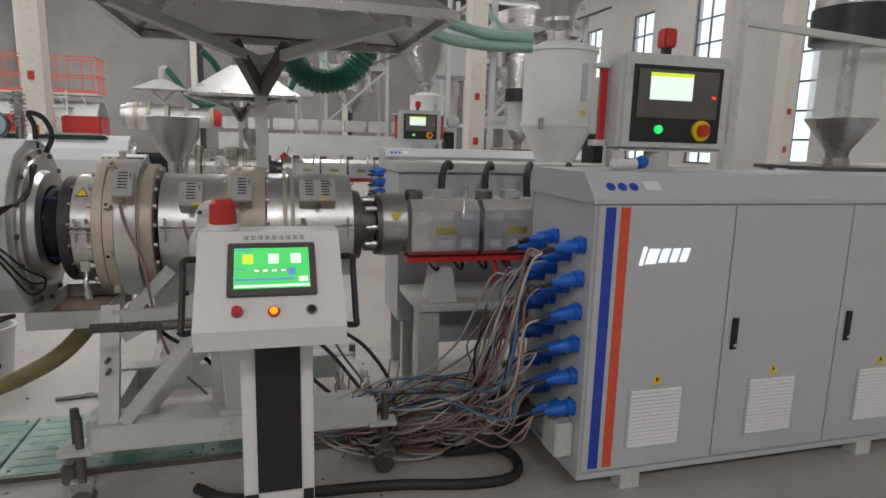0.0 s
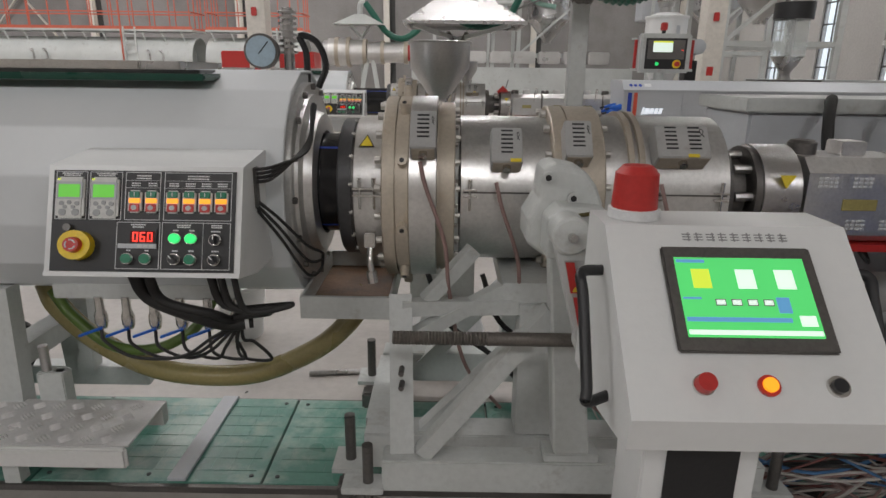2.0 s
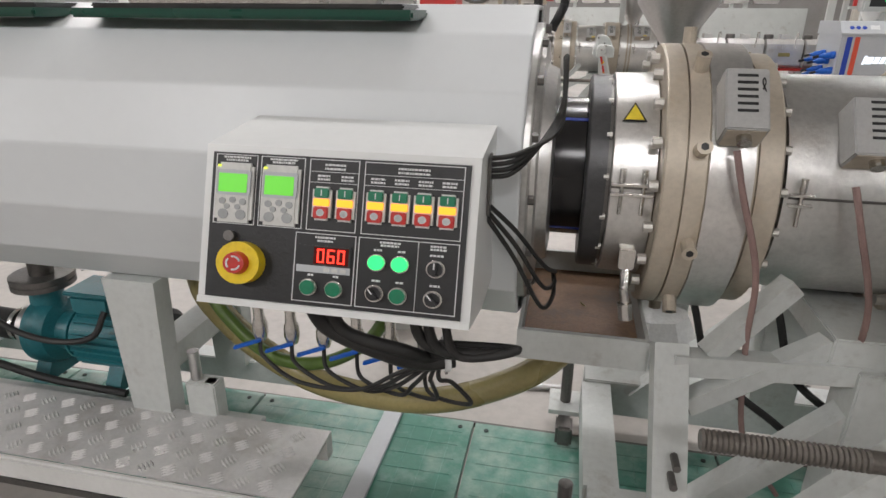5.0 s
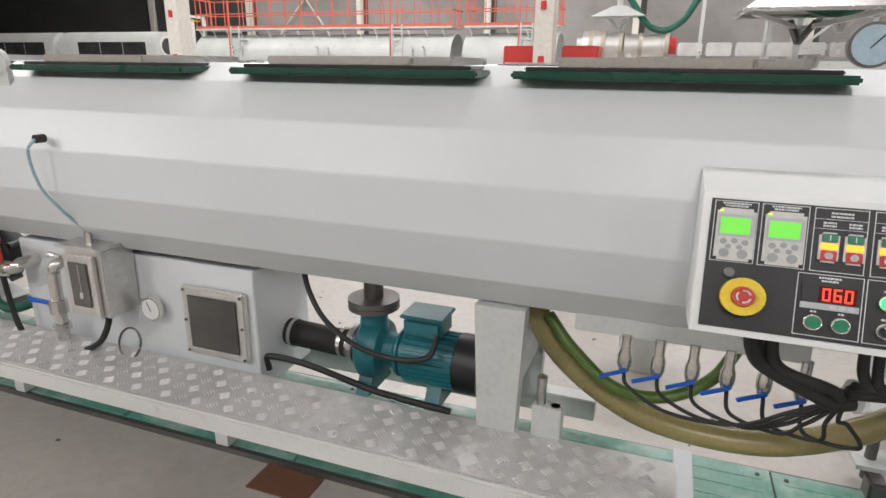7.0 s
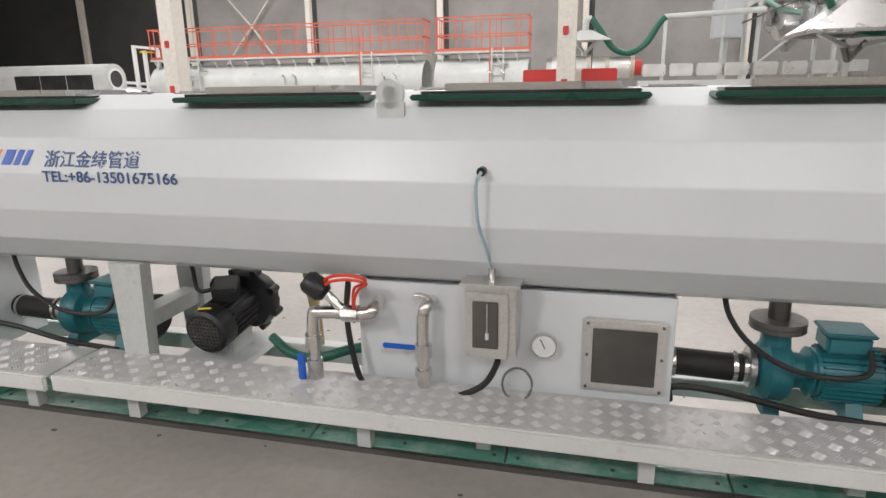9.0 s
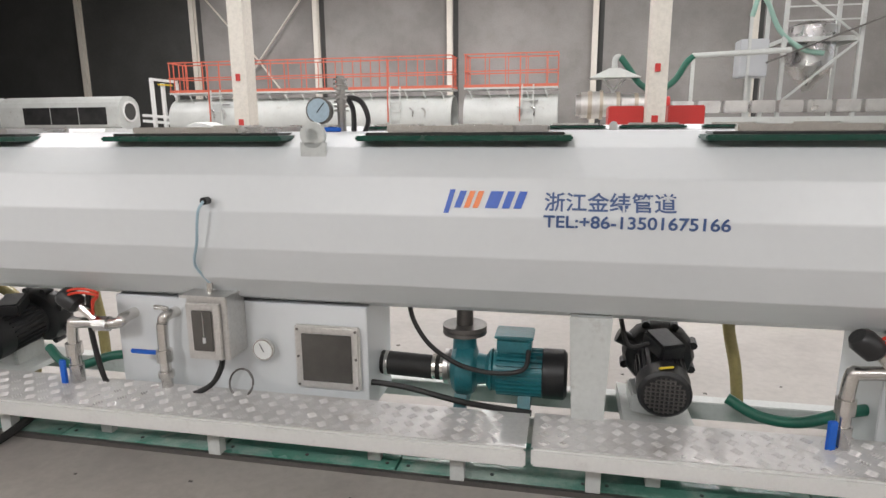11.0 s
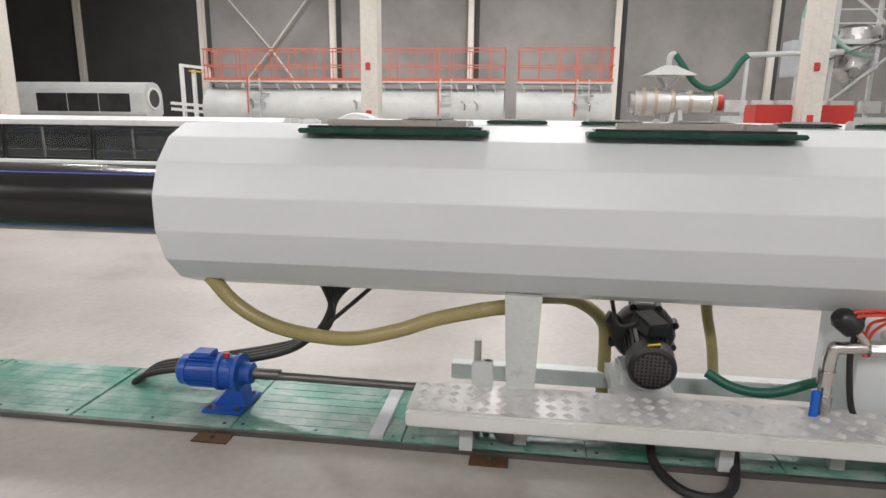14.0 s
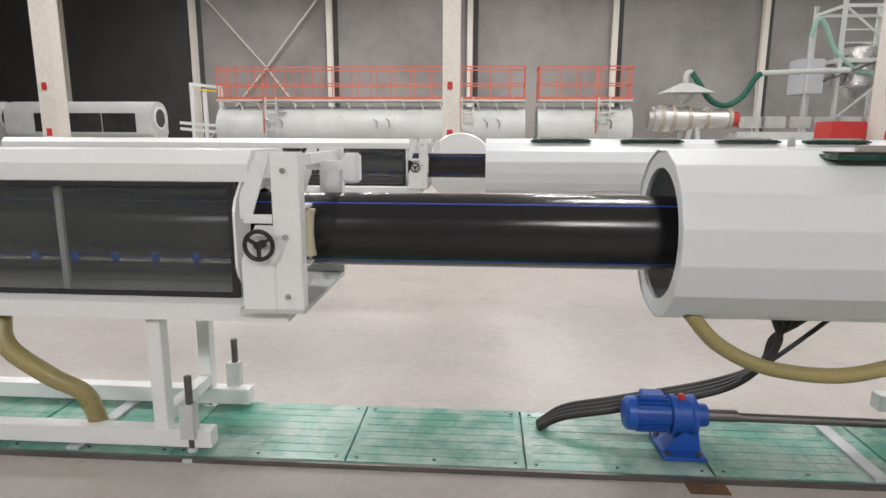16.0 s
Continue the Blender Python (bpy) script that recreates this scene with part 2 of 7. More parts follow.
def text(name, words, size, m, material, parent, depth=0.0008, width=None):
    cu = bpy.data.curves.new(name, "FONT")
    cu.body, cu.size, cu.extrude, cu.offset = words, size, depth, 0.0011
    tmp = bpy.data.objects.new(name, cu)
    me = bpy.data.meshes.new_from_object(tmp)
    bpy.data.objects.remove(tmp)
    if width:
        span = max(v.co.x for v in me.vertices) - min(v.co.x for v in me.vertices)
        me.transform(Matrix.Diagonal((width / span, 1, 1, 1)))
    me.transform(m)
    bm = nb()
    bm.from_mesh(me)
    return part(name, bm, material, parent)


FRONT = pose(0, 0, 0, 90, 0, 0)

# ---- hall ----
def structure(name, bm, material, label="", category=""):
    return tagged(part(name, bm, material), label or name.replace("_", " "), category or name.split("_")[0], kind="structure")


X0, X1, Y0, Y1, TOP = -62.0, 15.0, -9.0, 39.0, 11.0
structure("floor", box(nb(), X0, X1, Y0, Y1, -0.2, 0.0), M_FLOOR, "smooth pale polished concrete factory floor", "floor")
structure("wall_north", box(nb(), -30.4, X1 + 0.3, Y1, Y1 + 0.3, -0.2, TOP), M_WALL, "bare grey concrete panel wall", "wall")
structure("wall_north_dark", box(nb(), X0, -30.4, Y1, Y1 + 0.3, -0.2, TOP), M_DARKWALL, "grey cladding of the unlit wall, its darkness put into the colour", "wall")
structure("wall_south", box(nb(), X0, X1, Y0 - 0.3, Y0, -0.2, TOP), M_PLASTER, "plain plastered wall behind the walkway", "wall")
structure("wall_west", box(nb(), X0 - 0.3, X0, Y0, Y1, -0.2, TOP), M_DARKWALL, "end wall in the same darkened unlit grey", "wall")
structure("ceiling", box(nb(), X0, X1, Y0, Y1, TOP, TOP + 0.2), M_PLASTER, "plain pale hall ceiling", "ceiling")
# east wall with tall windows
wb, wins = nb(), []
ys = [11.0 + 4.1 * k for k in range(6)]
prev = Y0
for yy in ys:
    box(wb, X1, X1 + 0.3, prev, yy - 0.75, -0.2, TOP)
    box(wb, X1, X1 + 0.3, yy - 0.75, yy + 0.75, -0.2, 1.0)
    box(wb, X1, X1 + 0.3, yy - 0.75, yy + 0.75, 7.0, TOP)
    prev = yy + 0.75
box(wb, X1, X1 + 0.3, prev, Y1, -0.2, TOP)
structure("wall_east", wb, M_PLASTER, "pale plastered end wall with tall windows", "wall")
for i, yy in enumerate(ys):
    w = thing("window_%d" % (i + 1), (X1 + 0.1, yy, 1.0), "tall window with dark glazing bars in bright daylight", "window", kind="structure")
    fb = nb()
    for k in range(3):
        y = yy - 0.72 + 0.72 * k
        box(fb, X1 + 0.08, X1 + 0.14, y - 0.03, y + 0.03, 1.0, 7.0)
    for k in range(8):
        z = 1.03 + k * 0.85
        box(fb, X1 + 0.085, X1 + 0.135, yy - 0.75, yy + 0.75, z - 0.03, z + 0.03)
    part("window_frame", fb, M_DARKSTEEL, w)
    pane = part("pane", box(nb(), X1 + 0.1, X1 + 0.11, yy - 0.75, yy + 0.75, 1.0, 7.0), M_PANE, w)
    pane.visible_shadow = False
structure("backdrop", box(nb(), X1 + 6, X1 + 6.1, Y0 - 10, Y1 + 25, -1, 16), G_DAY, "bright overcast sky outside the windows", "backdrop")
# wall columns and bracing
for i in range(-4, 6):
    x = -4.255 + 8.65 * i
    cb = nb()
    box(cb, x - 0.16, x + 0.16, Y1 - 0.36, Y1 - 0.33, 0, TOP)
    box(cb, x - 0.16, x + 0.16, Y1 - 0.04, Y1 - 0.002, 0, TOP)
    box(cb, x - 0.02, x + 0.02, Y1 - 0.33, Y1 - 0.04, 0, TOP)
    if X0 < x < X1:
        structure("wall_column", cb, M_COLUMN, "cream steel column standing against the concrete wall", "column")
        if x > -31 and x < 10:
            structure("wall_joint", box(nb(), x + 0.2, x + 0.5, Y1 - 0.03, Y1 - 0.004, 0, TOP), M_DARKWALL, "dark vertical joint strip beside a wall column", "trim")
br = thing("wall_brace", (-26, Y1 - 0.2, 4), "cream steel diagonal wall bracing", "brace", kind="structure")
for a, b in (((-29.9, 10.4), (-25.6, 5.6)), ((-21.6, 10.4), (-25.6, 5.6)), ((-25.6, 5.6), (-29.9, 0.8)), ((-25.6, 5.6), (-21.9, 0.8))):
    part("brace_bar", bar(nb(), (a[0], Y1 - 0.25, a[1]), (b[0], Y1 - 0.25, b[1]), 0.2, 0.06), M_COLUMN, br)
# free-standing pillars
for x in (-46.0, -37.7, -29.4, -21.08, -12.58, -4.1, 4.3, 12.6):
    p = thing("pillar", (x, 12.95, 0), "cream painted steel pillar on a square base plate", "pillar", "hall pillars", "structure")
    pb = nb()
    for s in (-1, 1):
        box(pb, x - 0.17, x + 0.17, 12.95 + s * 0.19 - 0.012, 12.95 + s * 0.19 + 0.012, 0.03, TOP)
        box(pb, x + s * 0.165 - 0.006, x + s * 0.165 + 0.006, 12.78, 13.12, 0.03, TOP)
    part("shaft", pb, M_COLUMN, p)
    part("base_plate", box(nb(), x - 0.3, x + 0.3, 12.65, 13.25, 0.0, 0.03), M_COLUMN, p)
    part("call_point", box(nb(), x - 0.07, x + 0.03, 12.72, 12.76, 2.45, 2.6, 0.01), M_RED, p, "small red alarm box")
    part("notice", box(nb(), x - 0.08, x + 0.04, 12.745, 12.757, 1.5, 1.66), M_RED, p, "small red notice")

# ---- vacuum sizing tank ----
YC, ZC, RT = 3.235, 1.11, 0.408
TA, TB = -11.05, -1.06


def ngon(r, n=16):
    return [(YC + r * math.cos(2 * math.pi * (k + 0.5) / n), ZC + r * math.sin(2 * math.pi * (k + 0.5) / n)) for k in range(n)]


def ring_plate(bm, x, r_out, r_in, thick, n_out=16, n_in=48):
    """A plate across the axis with a round hole."""
    n = n_in
    rows = []
    for xx in (x - thick / 2, x + thick / 2):
        o, i = [], []
        for k in range(n):
            a = 2 * math.pi * (k + 0.5) / n
            step = 2 * math.pi / n_out
            ap = r_out * math.cos(step / 2) / math.cos((a % step) - step / 2 if n_out < 40 else 0)
            o.append(bm.verts.new((xx, YC + ap * math.cos(a + step / 2), ZC + ap * math.sin(a + step / 2))))
            i.append(bm.verts.new((xx, YC + r_in * math.cos(a + step / 2), ZC + r_in * math.sin(a + step / 2))))
        rows.append((o, i))
    (o0, i0), (o1, i1) = rows
    for k in range(n):
        j = (k + 1) % n
        bm.faces.new((o0[k], o0[j], i0[j], i0[k]))
        bm.faces.new((o1[k], o1[j], i1[j], i1[k]))
        bm.faces.new((o0[k], o0[j], o1[j], o1[k]))
        bm.faces.new((i0[k], i0[j], i1[j], i1[k]))
    return bm


def vacuum_tank():
    t = thing("vacuum_tank", ((TA + TB) / 2, YC, 0.0), "long pale grey sixteen-sided steel vacuum tank on legs", "tank")
    sb = nb()
    out, inn = ngon(RT), ngon(RT - 0.012)
    va = [[sb.verts.new((x, u, v)) for u, v in o] for x, o in ((TA, out), (TB, out), (TB, inn), (TA, inn))]
    for p, q in zip(va, va[1:] + va[:1]):
        for k in range(16):
            sb.faces.new((p[k], p[(k + 1) % 16], q[(k + 1) % 16], q[k]))
    ob = part("shell", sb, M_TANK, t)
    bv = ob.modifiers.new("soft_folds", "BEVEL")
    bv.width, bv.segments, bv.limit_method, bv.angle_limit = 0.012, 3, "ANGLE", radians(10)
    part("end_ring", ring_plate(nb(), TA + 0.02, RT - 0.013, 0.315, 0.02), M_TANK, t)
    part("end_plate", ring_plate(nb(), TB - 0.02, RT - 0.013, 0.27, 0.02), M_TANK, t)
    part("entry_flange", lathe(nb(), (TB - 0.02, YC, ZC - 0.0), (1, 0, 0), [(0, 0.36), (0.03, 0.36), (0.034, 0.356), (0.034, 0.322), (0.045, 0.318), (0.048, 0.262), (0.075, 0.25), (0.08, 0.205), (0.08, 0.19), (0.0, 0.19)], 56), M_HEATER, t, "round bolted grey entry flange", True)
    for k in range(16):
        a = 2 * math.pi * k / 16
        y, z = YC + 0.345 * math.cos(a), ZC + 0.345 * math.sin(a)
        part("bolt", cyl(nb(), (TB + 0.01, y, z), (TB + 0.028, y, z), 0.011, seg=6), M_DARKSTEEL, t)
    # hatches
    for x0, x1 in ((-2.18, -1.32), (-3.16, -2.28), (-4.22, -3.36), (-5.24, -4.4), (-6.6, -5.72), (-7.8, -6.93), (-9.13, -8.26), (-10.4, -9.55)):
        lid = part("hatch", box(nb(), x0 + 0.03, x1 - 0.03, 3.0, 3.48, 1.496, 1.508, 0.004), M_DARKGLASS, t, "dark glass inspection hatch")
        part("gasket", box(nb(), x0, x1, 2.96, 3.52, 1.474, 1.496, 0.006), M_GASKET, lid, "dark green rubber gasket")
        part("hatch_neck", box(nb(), x0 + 0.1, x1 - 0.1, 3.06, 3.42, 1.45, 1.474), M_TANK, lid)
        part("hatch_frame", box(nb(), x0 + 0.12, x1 - 0.22, 3.02, 3.06, 1.508, 1.535, 0.004), M_SILVER, lid, "bright steel hatch edge bar")
        part("hinge_plate", box(nb(), x1 - 0.24, x1 - 0.1, 3.02, 3.4, 1.508, 1.534, 0.003), M_STEEL, lid)
    # lifting eyes
    for x in (-4.3, -6.79):
        eb = nb()
        lathe(eb, (x, 2.97, 1.50), (0, 1, 0), [(0, 0.028), (0, 0.055), (0.022, 0.055), (0.022, 0.028), (0, 0.028)], 24)
        box(eb, x - 0.055, x + 0.055, 2.97, 2.992, 1.38, 1.47)
        part("lifting_eye", eb, M_FRAME, t, "welded lifting eye", True)
    # legs
    for x in (-2.19, -5.62, -9.37):
        for y, s in ((3.02, 1), (3.47, -1)):
            part("leg", prism(nb(), [(x - 0.085, 0.76), (x + 0.085, 0.76), (x + 0.062, 0.2), (x - 0.062, 0.2)], "y", y - 0.035, y + 0.035), M_FRAME, t)
        part("cross_tie", box(nb(), x - 0.05, x + 0.05, 3.05, 3.44, 0.42, 0.5), M_FRAME, t)
    for y in (3.12, 3.5):
        part("base_rail", box(nb(), -9.75, -1.9, y - 0.04, y + 0.04, 0.12, 0.21, 0.004), M_FRAME, t)
    # air ports
    for x in (-3.92, -7.21):
        part("air_port", cyl(nb(), (x, YC - RT + 0.006, 1.235), (x, YC - RT - 0.03, 1.235), 0.016), M_BLACK, t)
    return t


TANK = vacuum_tank()
PIPE = thing("plastic_pipe", (-12, YC, ZC), "thick black polyethylene pipe with thin blue stripes", "pipe")
part("pipe_wall", lathe(nb(), (-30, YC, ZC), (1, 0, 0), [(0, 0.165), (0, 0.18), (29.1, 0.18), (29.1, 0.165)], 64), M_PIPE, PIPE, "", True)
for a in (128, 228, 30):
    y, z = YC + 0.1795 * math.cos(radians(a)), ZC + 0.1795 * math.sin(radians(a))
    part("stripe", box(nb(), -30, -0.92, -0.0045, 0.0045, -0.001, 0.001, 0, Matrix.Translation((0, y, z)) @ pose(0, 0, 0, a - 90, 0, 0)), M_BLUESTRIPE, PIPE, "thin blue stripe")

# ---- walkway step along the tank ----
M_LIP = mat("chipped_pale_lip_paint", (0.72, 0.72, 0.70), 0.38, var=0.06, grain=0.06, scale=5, stain=(0.42, 0.40, 0.37), amount=0.12, stain_scale=7)


def tread_step(x0, x1, label, dy=0.0):
    s = thing("walkway_step", ((x0 + x1) / 2, 2.93, 0.0), label, "step", "walkway steps")
    b = nb()
    prism(b, [(2.774, 0.304), (3.06, 0.304), (3.06, 0.310), (2.774, 0.310)], "x", x0, x1)
    part("tread_plate", b, M_TREAD, s)
    part("front_lip", box(nb(), x0, x1, 2.75, 2.7735, 0.235, 0.310, 0.008), M_LIP, s, "pale painted folded front lip")
    vs, fs = [], []
    n = int((x1 - x0 - 0.04) / 0.072)
    for i in range(n):
        for j in range(4):
            cx, cy = x0 + 0.05 + i * 0.072, 2.806 + j * 0.068
            a = radians(38 if (i + j) % 2 else -38)
            ca, sa = math.cos(a), math.sin(a)
            for b_ in (-1.5, -0.5, 0.5, 1.5):
                L, W, k, off = 0.021, 0.0048, len(vs), b_ * 0.0108
                for u, v, h in ((-L, 0, 0), (0, -W, 0), (L, 0, 0), (0, W, 0), (-L * 0.6, 0, 0.0048), (L * 0.6, 0, 0.0048)):
                    v += off
                    vs.append((cx + u * ca - v * sa, cy + u * sa + v * ca, 0.3102 + h))
                for f in ((0, 1, 4), (1, 5, 4), (1, 2, 5), (2, 3, 5), (3, 4, 5), (3, 0, 4)):
                    fs.append(tuple(k + q for q in f))
    me = bpy.data.meshes.new("tread_pattern")
    me.from_pydata(vs, [], fs)
    me.materials.append(M_BUMP)
    pat = new("tread_pattern", me)
    pat.parent, pat.matrix_parent_inverse = s, Matrix.Translation(s.location).inverted()
    tagged(pat, "raised diamond tread pattern", kind="stuff")
    for x in np.arange(x0 + 0.25, x1, 1.15):
        part("bracket", box(nb(), x - 0.03, x + 0.03, 2.93, 2.98, 0.035, 0.304), M_FRAME, s)
    part("back_rail", box(nb(), x0, x1, 3.02, 3.06, 0.23, 0.303), M_FRAME, s)
    for x in np.arange(x0 + 0.5, x1, 1.4):
        part("bracket", box(nb(), x - 0.03, x + 0.03, 3.02, 3.06, 0.035, 0.23), M_FRAME, s)
    s.location.y += dy
    return s


tread_step(-9.86, -5.86, "long aluminium chequer plate walkway step beside the tank", -0.065)
tread_step(-5.84, -1.60, "long aluminium chequer plate walkway step beside the tank", -0.05)

# ---- equipment under the tank ----
XS = (0.0, -3.40)


def moved(ob, dx, dy=0.0, dz=0.0):
    return copy_thing(ob, Matrix.Translation(ob.location + Vector((dx, dy, dz))))


def water_box():
    w = thing("water_box", (-3.86, 3.2, 0.2), "pale grey sheet steel water box under the tank", "water box")
    part("body", box(nb(), -4.50, -3.205, 3.05, 3.42, 0.21, 0.73, 0.004), M_TANK, w)
    win = part("window_frame", box(nb(), -3.55, -3.235, 3.02, 3.048, 0.335, 0.64, 0.008), M_HEATER, w, "worn steel viewing window frame")
    part("pane", box(nb(), -3.513, -3.272, 3.014, 3.019, 0.372, 0.603, 0.002), M_VIEW, win, "dark glass pane")
    for x in (-3.533, -3.252):
        for z in (0.352, 0.49, 0.622):
            part("screw", cyl(nb(), (x, 3.021, z), (x, 3.014, z), 0.006, seg=8), M_DARKSTEEL, win)
    g = part("pressure_gauge", lathe(nb(), (-3.70, 3.0, 0.515), (0, 1, 0), [(0, 0.02), (0.0, 0.052), (0.02, 0.052), (0.02, 0.02), (0.05, 0.015)], 28), M_SILVER, w, "round pressure gauge", True)
    part("dial", cyl(nb(), (-3.70, 2.9975, 0.515), (-3.70, 2.999, 0.515), 0.045, seg=28), M_WHITE, g, "white dial")
    part("needle", box(nb(), -0.002, 0.002, -0.0005, 0.0005, -0.01, 0.034, 0, Matrix.Translation((-3.70, 2.9965, 0.515)) @ pose(0, 0, 0, 0, -25, 0)), M_BLACK, g)
    # second water outlet with valve
    v = part("outlet_pipe", tube(nb(), [(-4.17, 3.06, 0.66), (-4.17, 2.99, 0.665), (-4.185, 2.965, 0.64), (-4.19, 2.96, 0.55), (-4.19, 2.96, 0.27)], 0.026, 14), M_SILVER, w, "galvanised outlet pipe", True)
    part("union_nut", cyl(nb(), (-4.19, 2.96, 0.44), (-4.19, 2.96, 0.50), 0.037, seg=8), M_SILVER, v)
    part("union_nut", cyl(nb(), (-4.19, 2.96, 0.36), (-4.19, 2.96, 0.39), 0.037, seg=8), M_SILVER, v)
    part("drain_cock", tube(nb(), [(-4.23, 2.98, 0.70), (-4.2, 2.98, 0.70), (-4.17, 2.99, 0.69)], 0.012), M_SILVER, v)
    part("valve_lever", box(nb(), -4.36, -4.22, 2.94, 2.955, 0.475, 0.497, 0.005), M_SOCKET, v, "blue valve lever")
    # first outlet
    u = part("inlet_pipe", tube(nb(), [(-4.40, 3.06, 0.645), (-4.40, 2.97, 0.64), (-4.43, 2.95, 0.62), (-4.62, 2.94, 0.615), (-4.665, 2.94, 0.58), (-4.67, 2.94, 0.27)], 0.027, 14), M_SILVER, w, "galvanised inlet pipe", True)
    part("union_nut", cyl(nb(), (-4.46, 2.945, 0.617), (-4.53, 2.942, 0.615), 0.038, seg=8), M_SILVER, u)
    part("union_nut", cyl(nb(), (-4.67, 2.94, 0.45), (-4.67, 2.94, 0.51), 0.038, seg=8), M_SILVER, u)
    part("sleeve", cyl(nb(), (-4.67, 2.94, 0.27), (-4.67, 2.94, 0.40), 0.034, seg=12), M_STEEL, u)
    sol = part("solenoid_valve", tube(nb(), [(-4.52, 2.94, 0.62), (-4.57, 2.93, 0.68), (-4.62, 2.92, 0.73)], 0.02), M_SILVER, u)
    part("valve_head", lathe(nb(), (-4.59, 2.925, 0.70), (-0.75, -0.1, 0.6), [(0, 0.03), (0.02, 0.05), (0.09, 0.05), (0.11, 0.035)], 10), M_BLACK, sol, "black actuator knob", True)
    part("valve_lever", box(nb(), -4.735, -4.70, 2.90, 2.915, 0.29, 0.43, 0.005), M_SOCKET, u, "blue valve lever")
    return w


def level_box():
    b = thing("float_switch_box", (-3.9, 3.02, 0.51), "worn steel box with a glass door and black cable", "switch box")
    part("body", box(nb(), -4.00, -3.80, 2.89, 3.045, 0.50, 0.79, 0.004), M_HEATER, b)
    d = part("door", box(nb(), -3.995, -3.83, 2.872, 2.888, 0.503, 0.765, 0.003), M_HEATER, b)
    part("pane", box(nb(), -3.965, -3.865, 2.866, 2.871, 0.545, 0.735, 0.003), M_VIEW, d, "glass pane with the lit interior put into its colour")
    part("float_tube", cyl(nb(), (-3.908, 2.8655, 0.60), (-3.908, 2.8655, 0.73), 0.004, seg=8), M_STEEL, d)
    part("float_bob", cyl(nb(), (-3.908, 2.864, 0.585), (-3.908, 2.864, 0.61), 0.007, seg=8), M_PALE, d)
    part("hood", box(nb(), -4.015, -3.785, 2.86, 3.05, 0.792, 0.805, 0.002), M_HEATER, b)
    part("top_fitting", cyl(nb(), (-3.90, 2.93, 0.805), (-3.90, 2.93, 0.85), 0.014, seg=10), M_SILVER, b)
    part("cable", tube(nb(), [(-3.88, 2.94, 0.50), (-3.88, 2.94, 0.45), (-3.93, 2.93, 0.36), (-4.03, 2.93, 0.3), (-4.10, 2.95, 0.283)], 0.013), M_RUBBER, b)
    part("cable_coil", tube(nb(), [(-3.80 + 0.06 * math.cos(a), 2.96 + 0.02 * math.sin(a), 0.36 + 0.062 * math.sin(a)) for a in np.arange(0.4, 12.6, 0.7)], 0.005, 6, 3), M_DARKSTEEL, b)
    return b


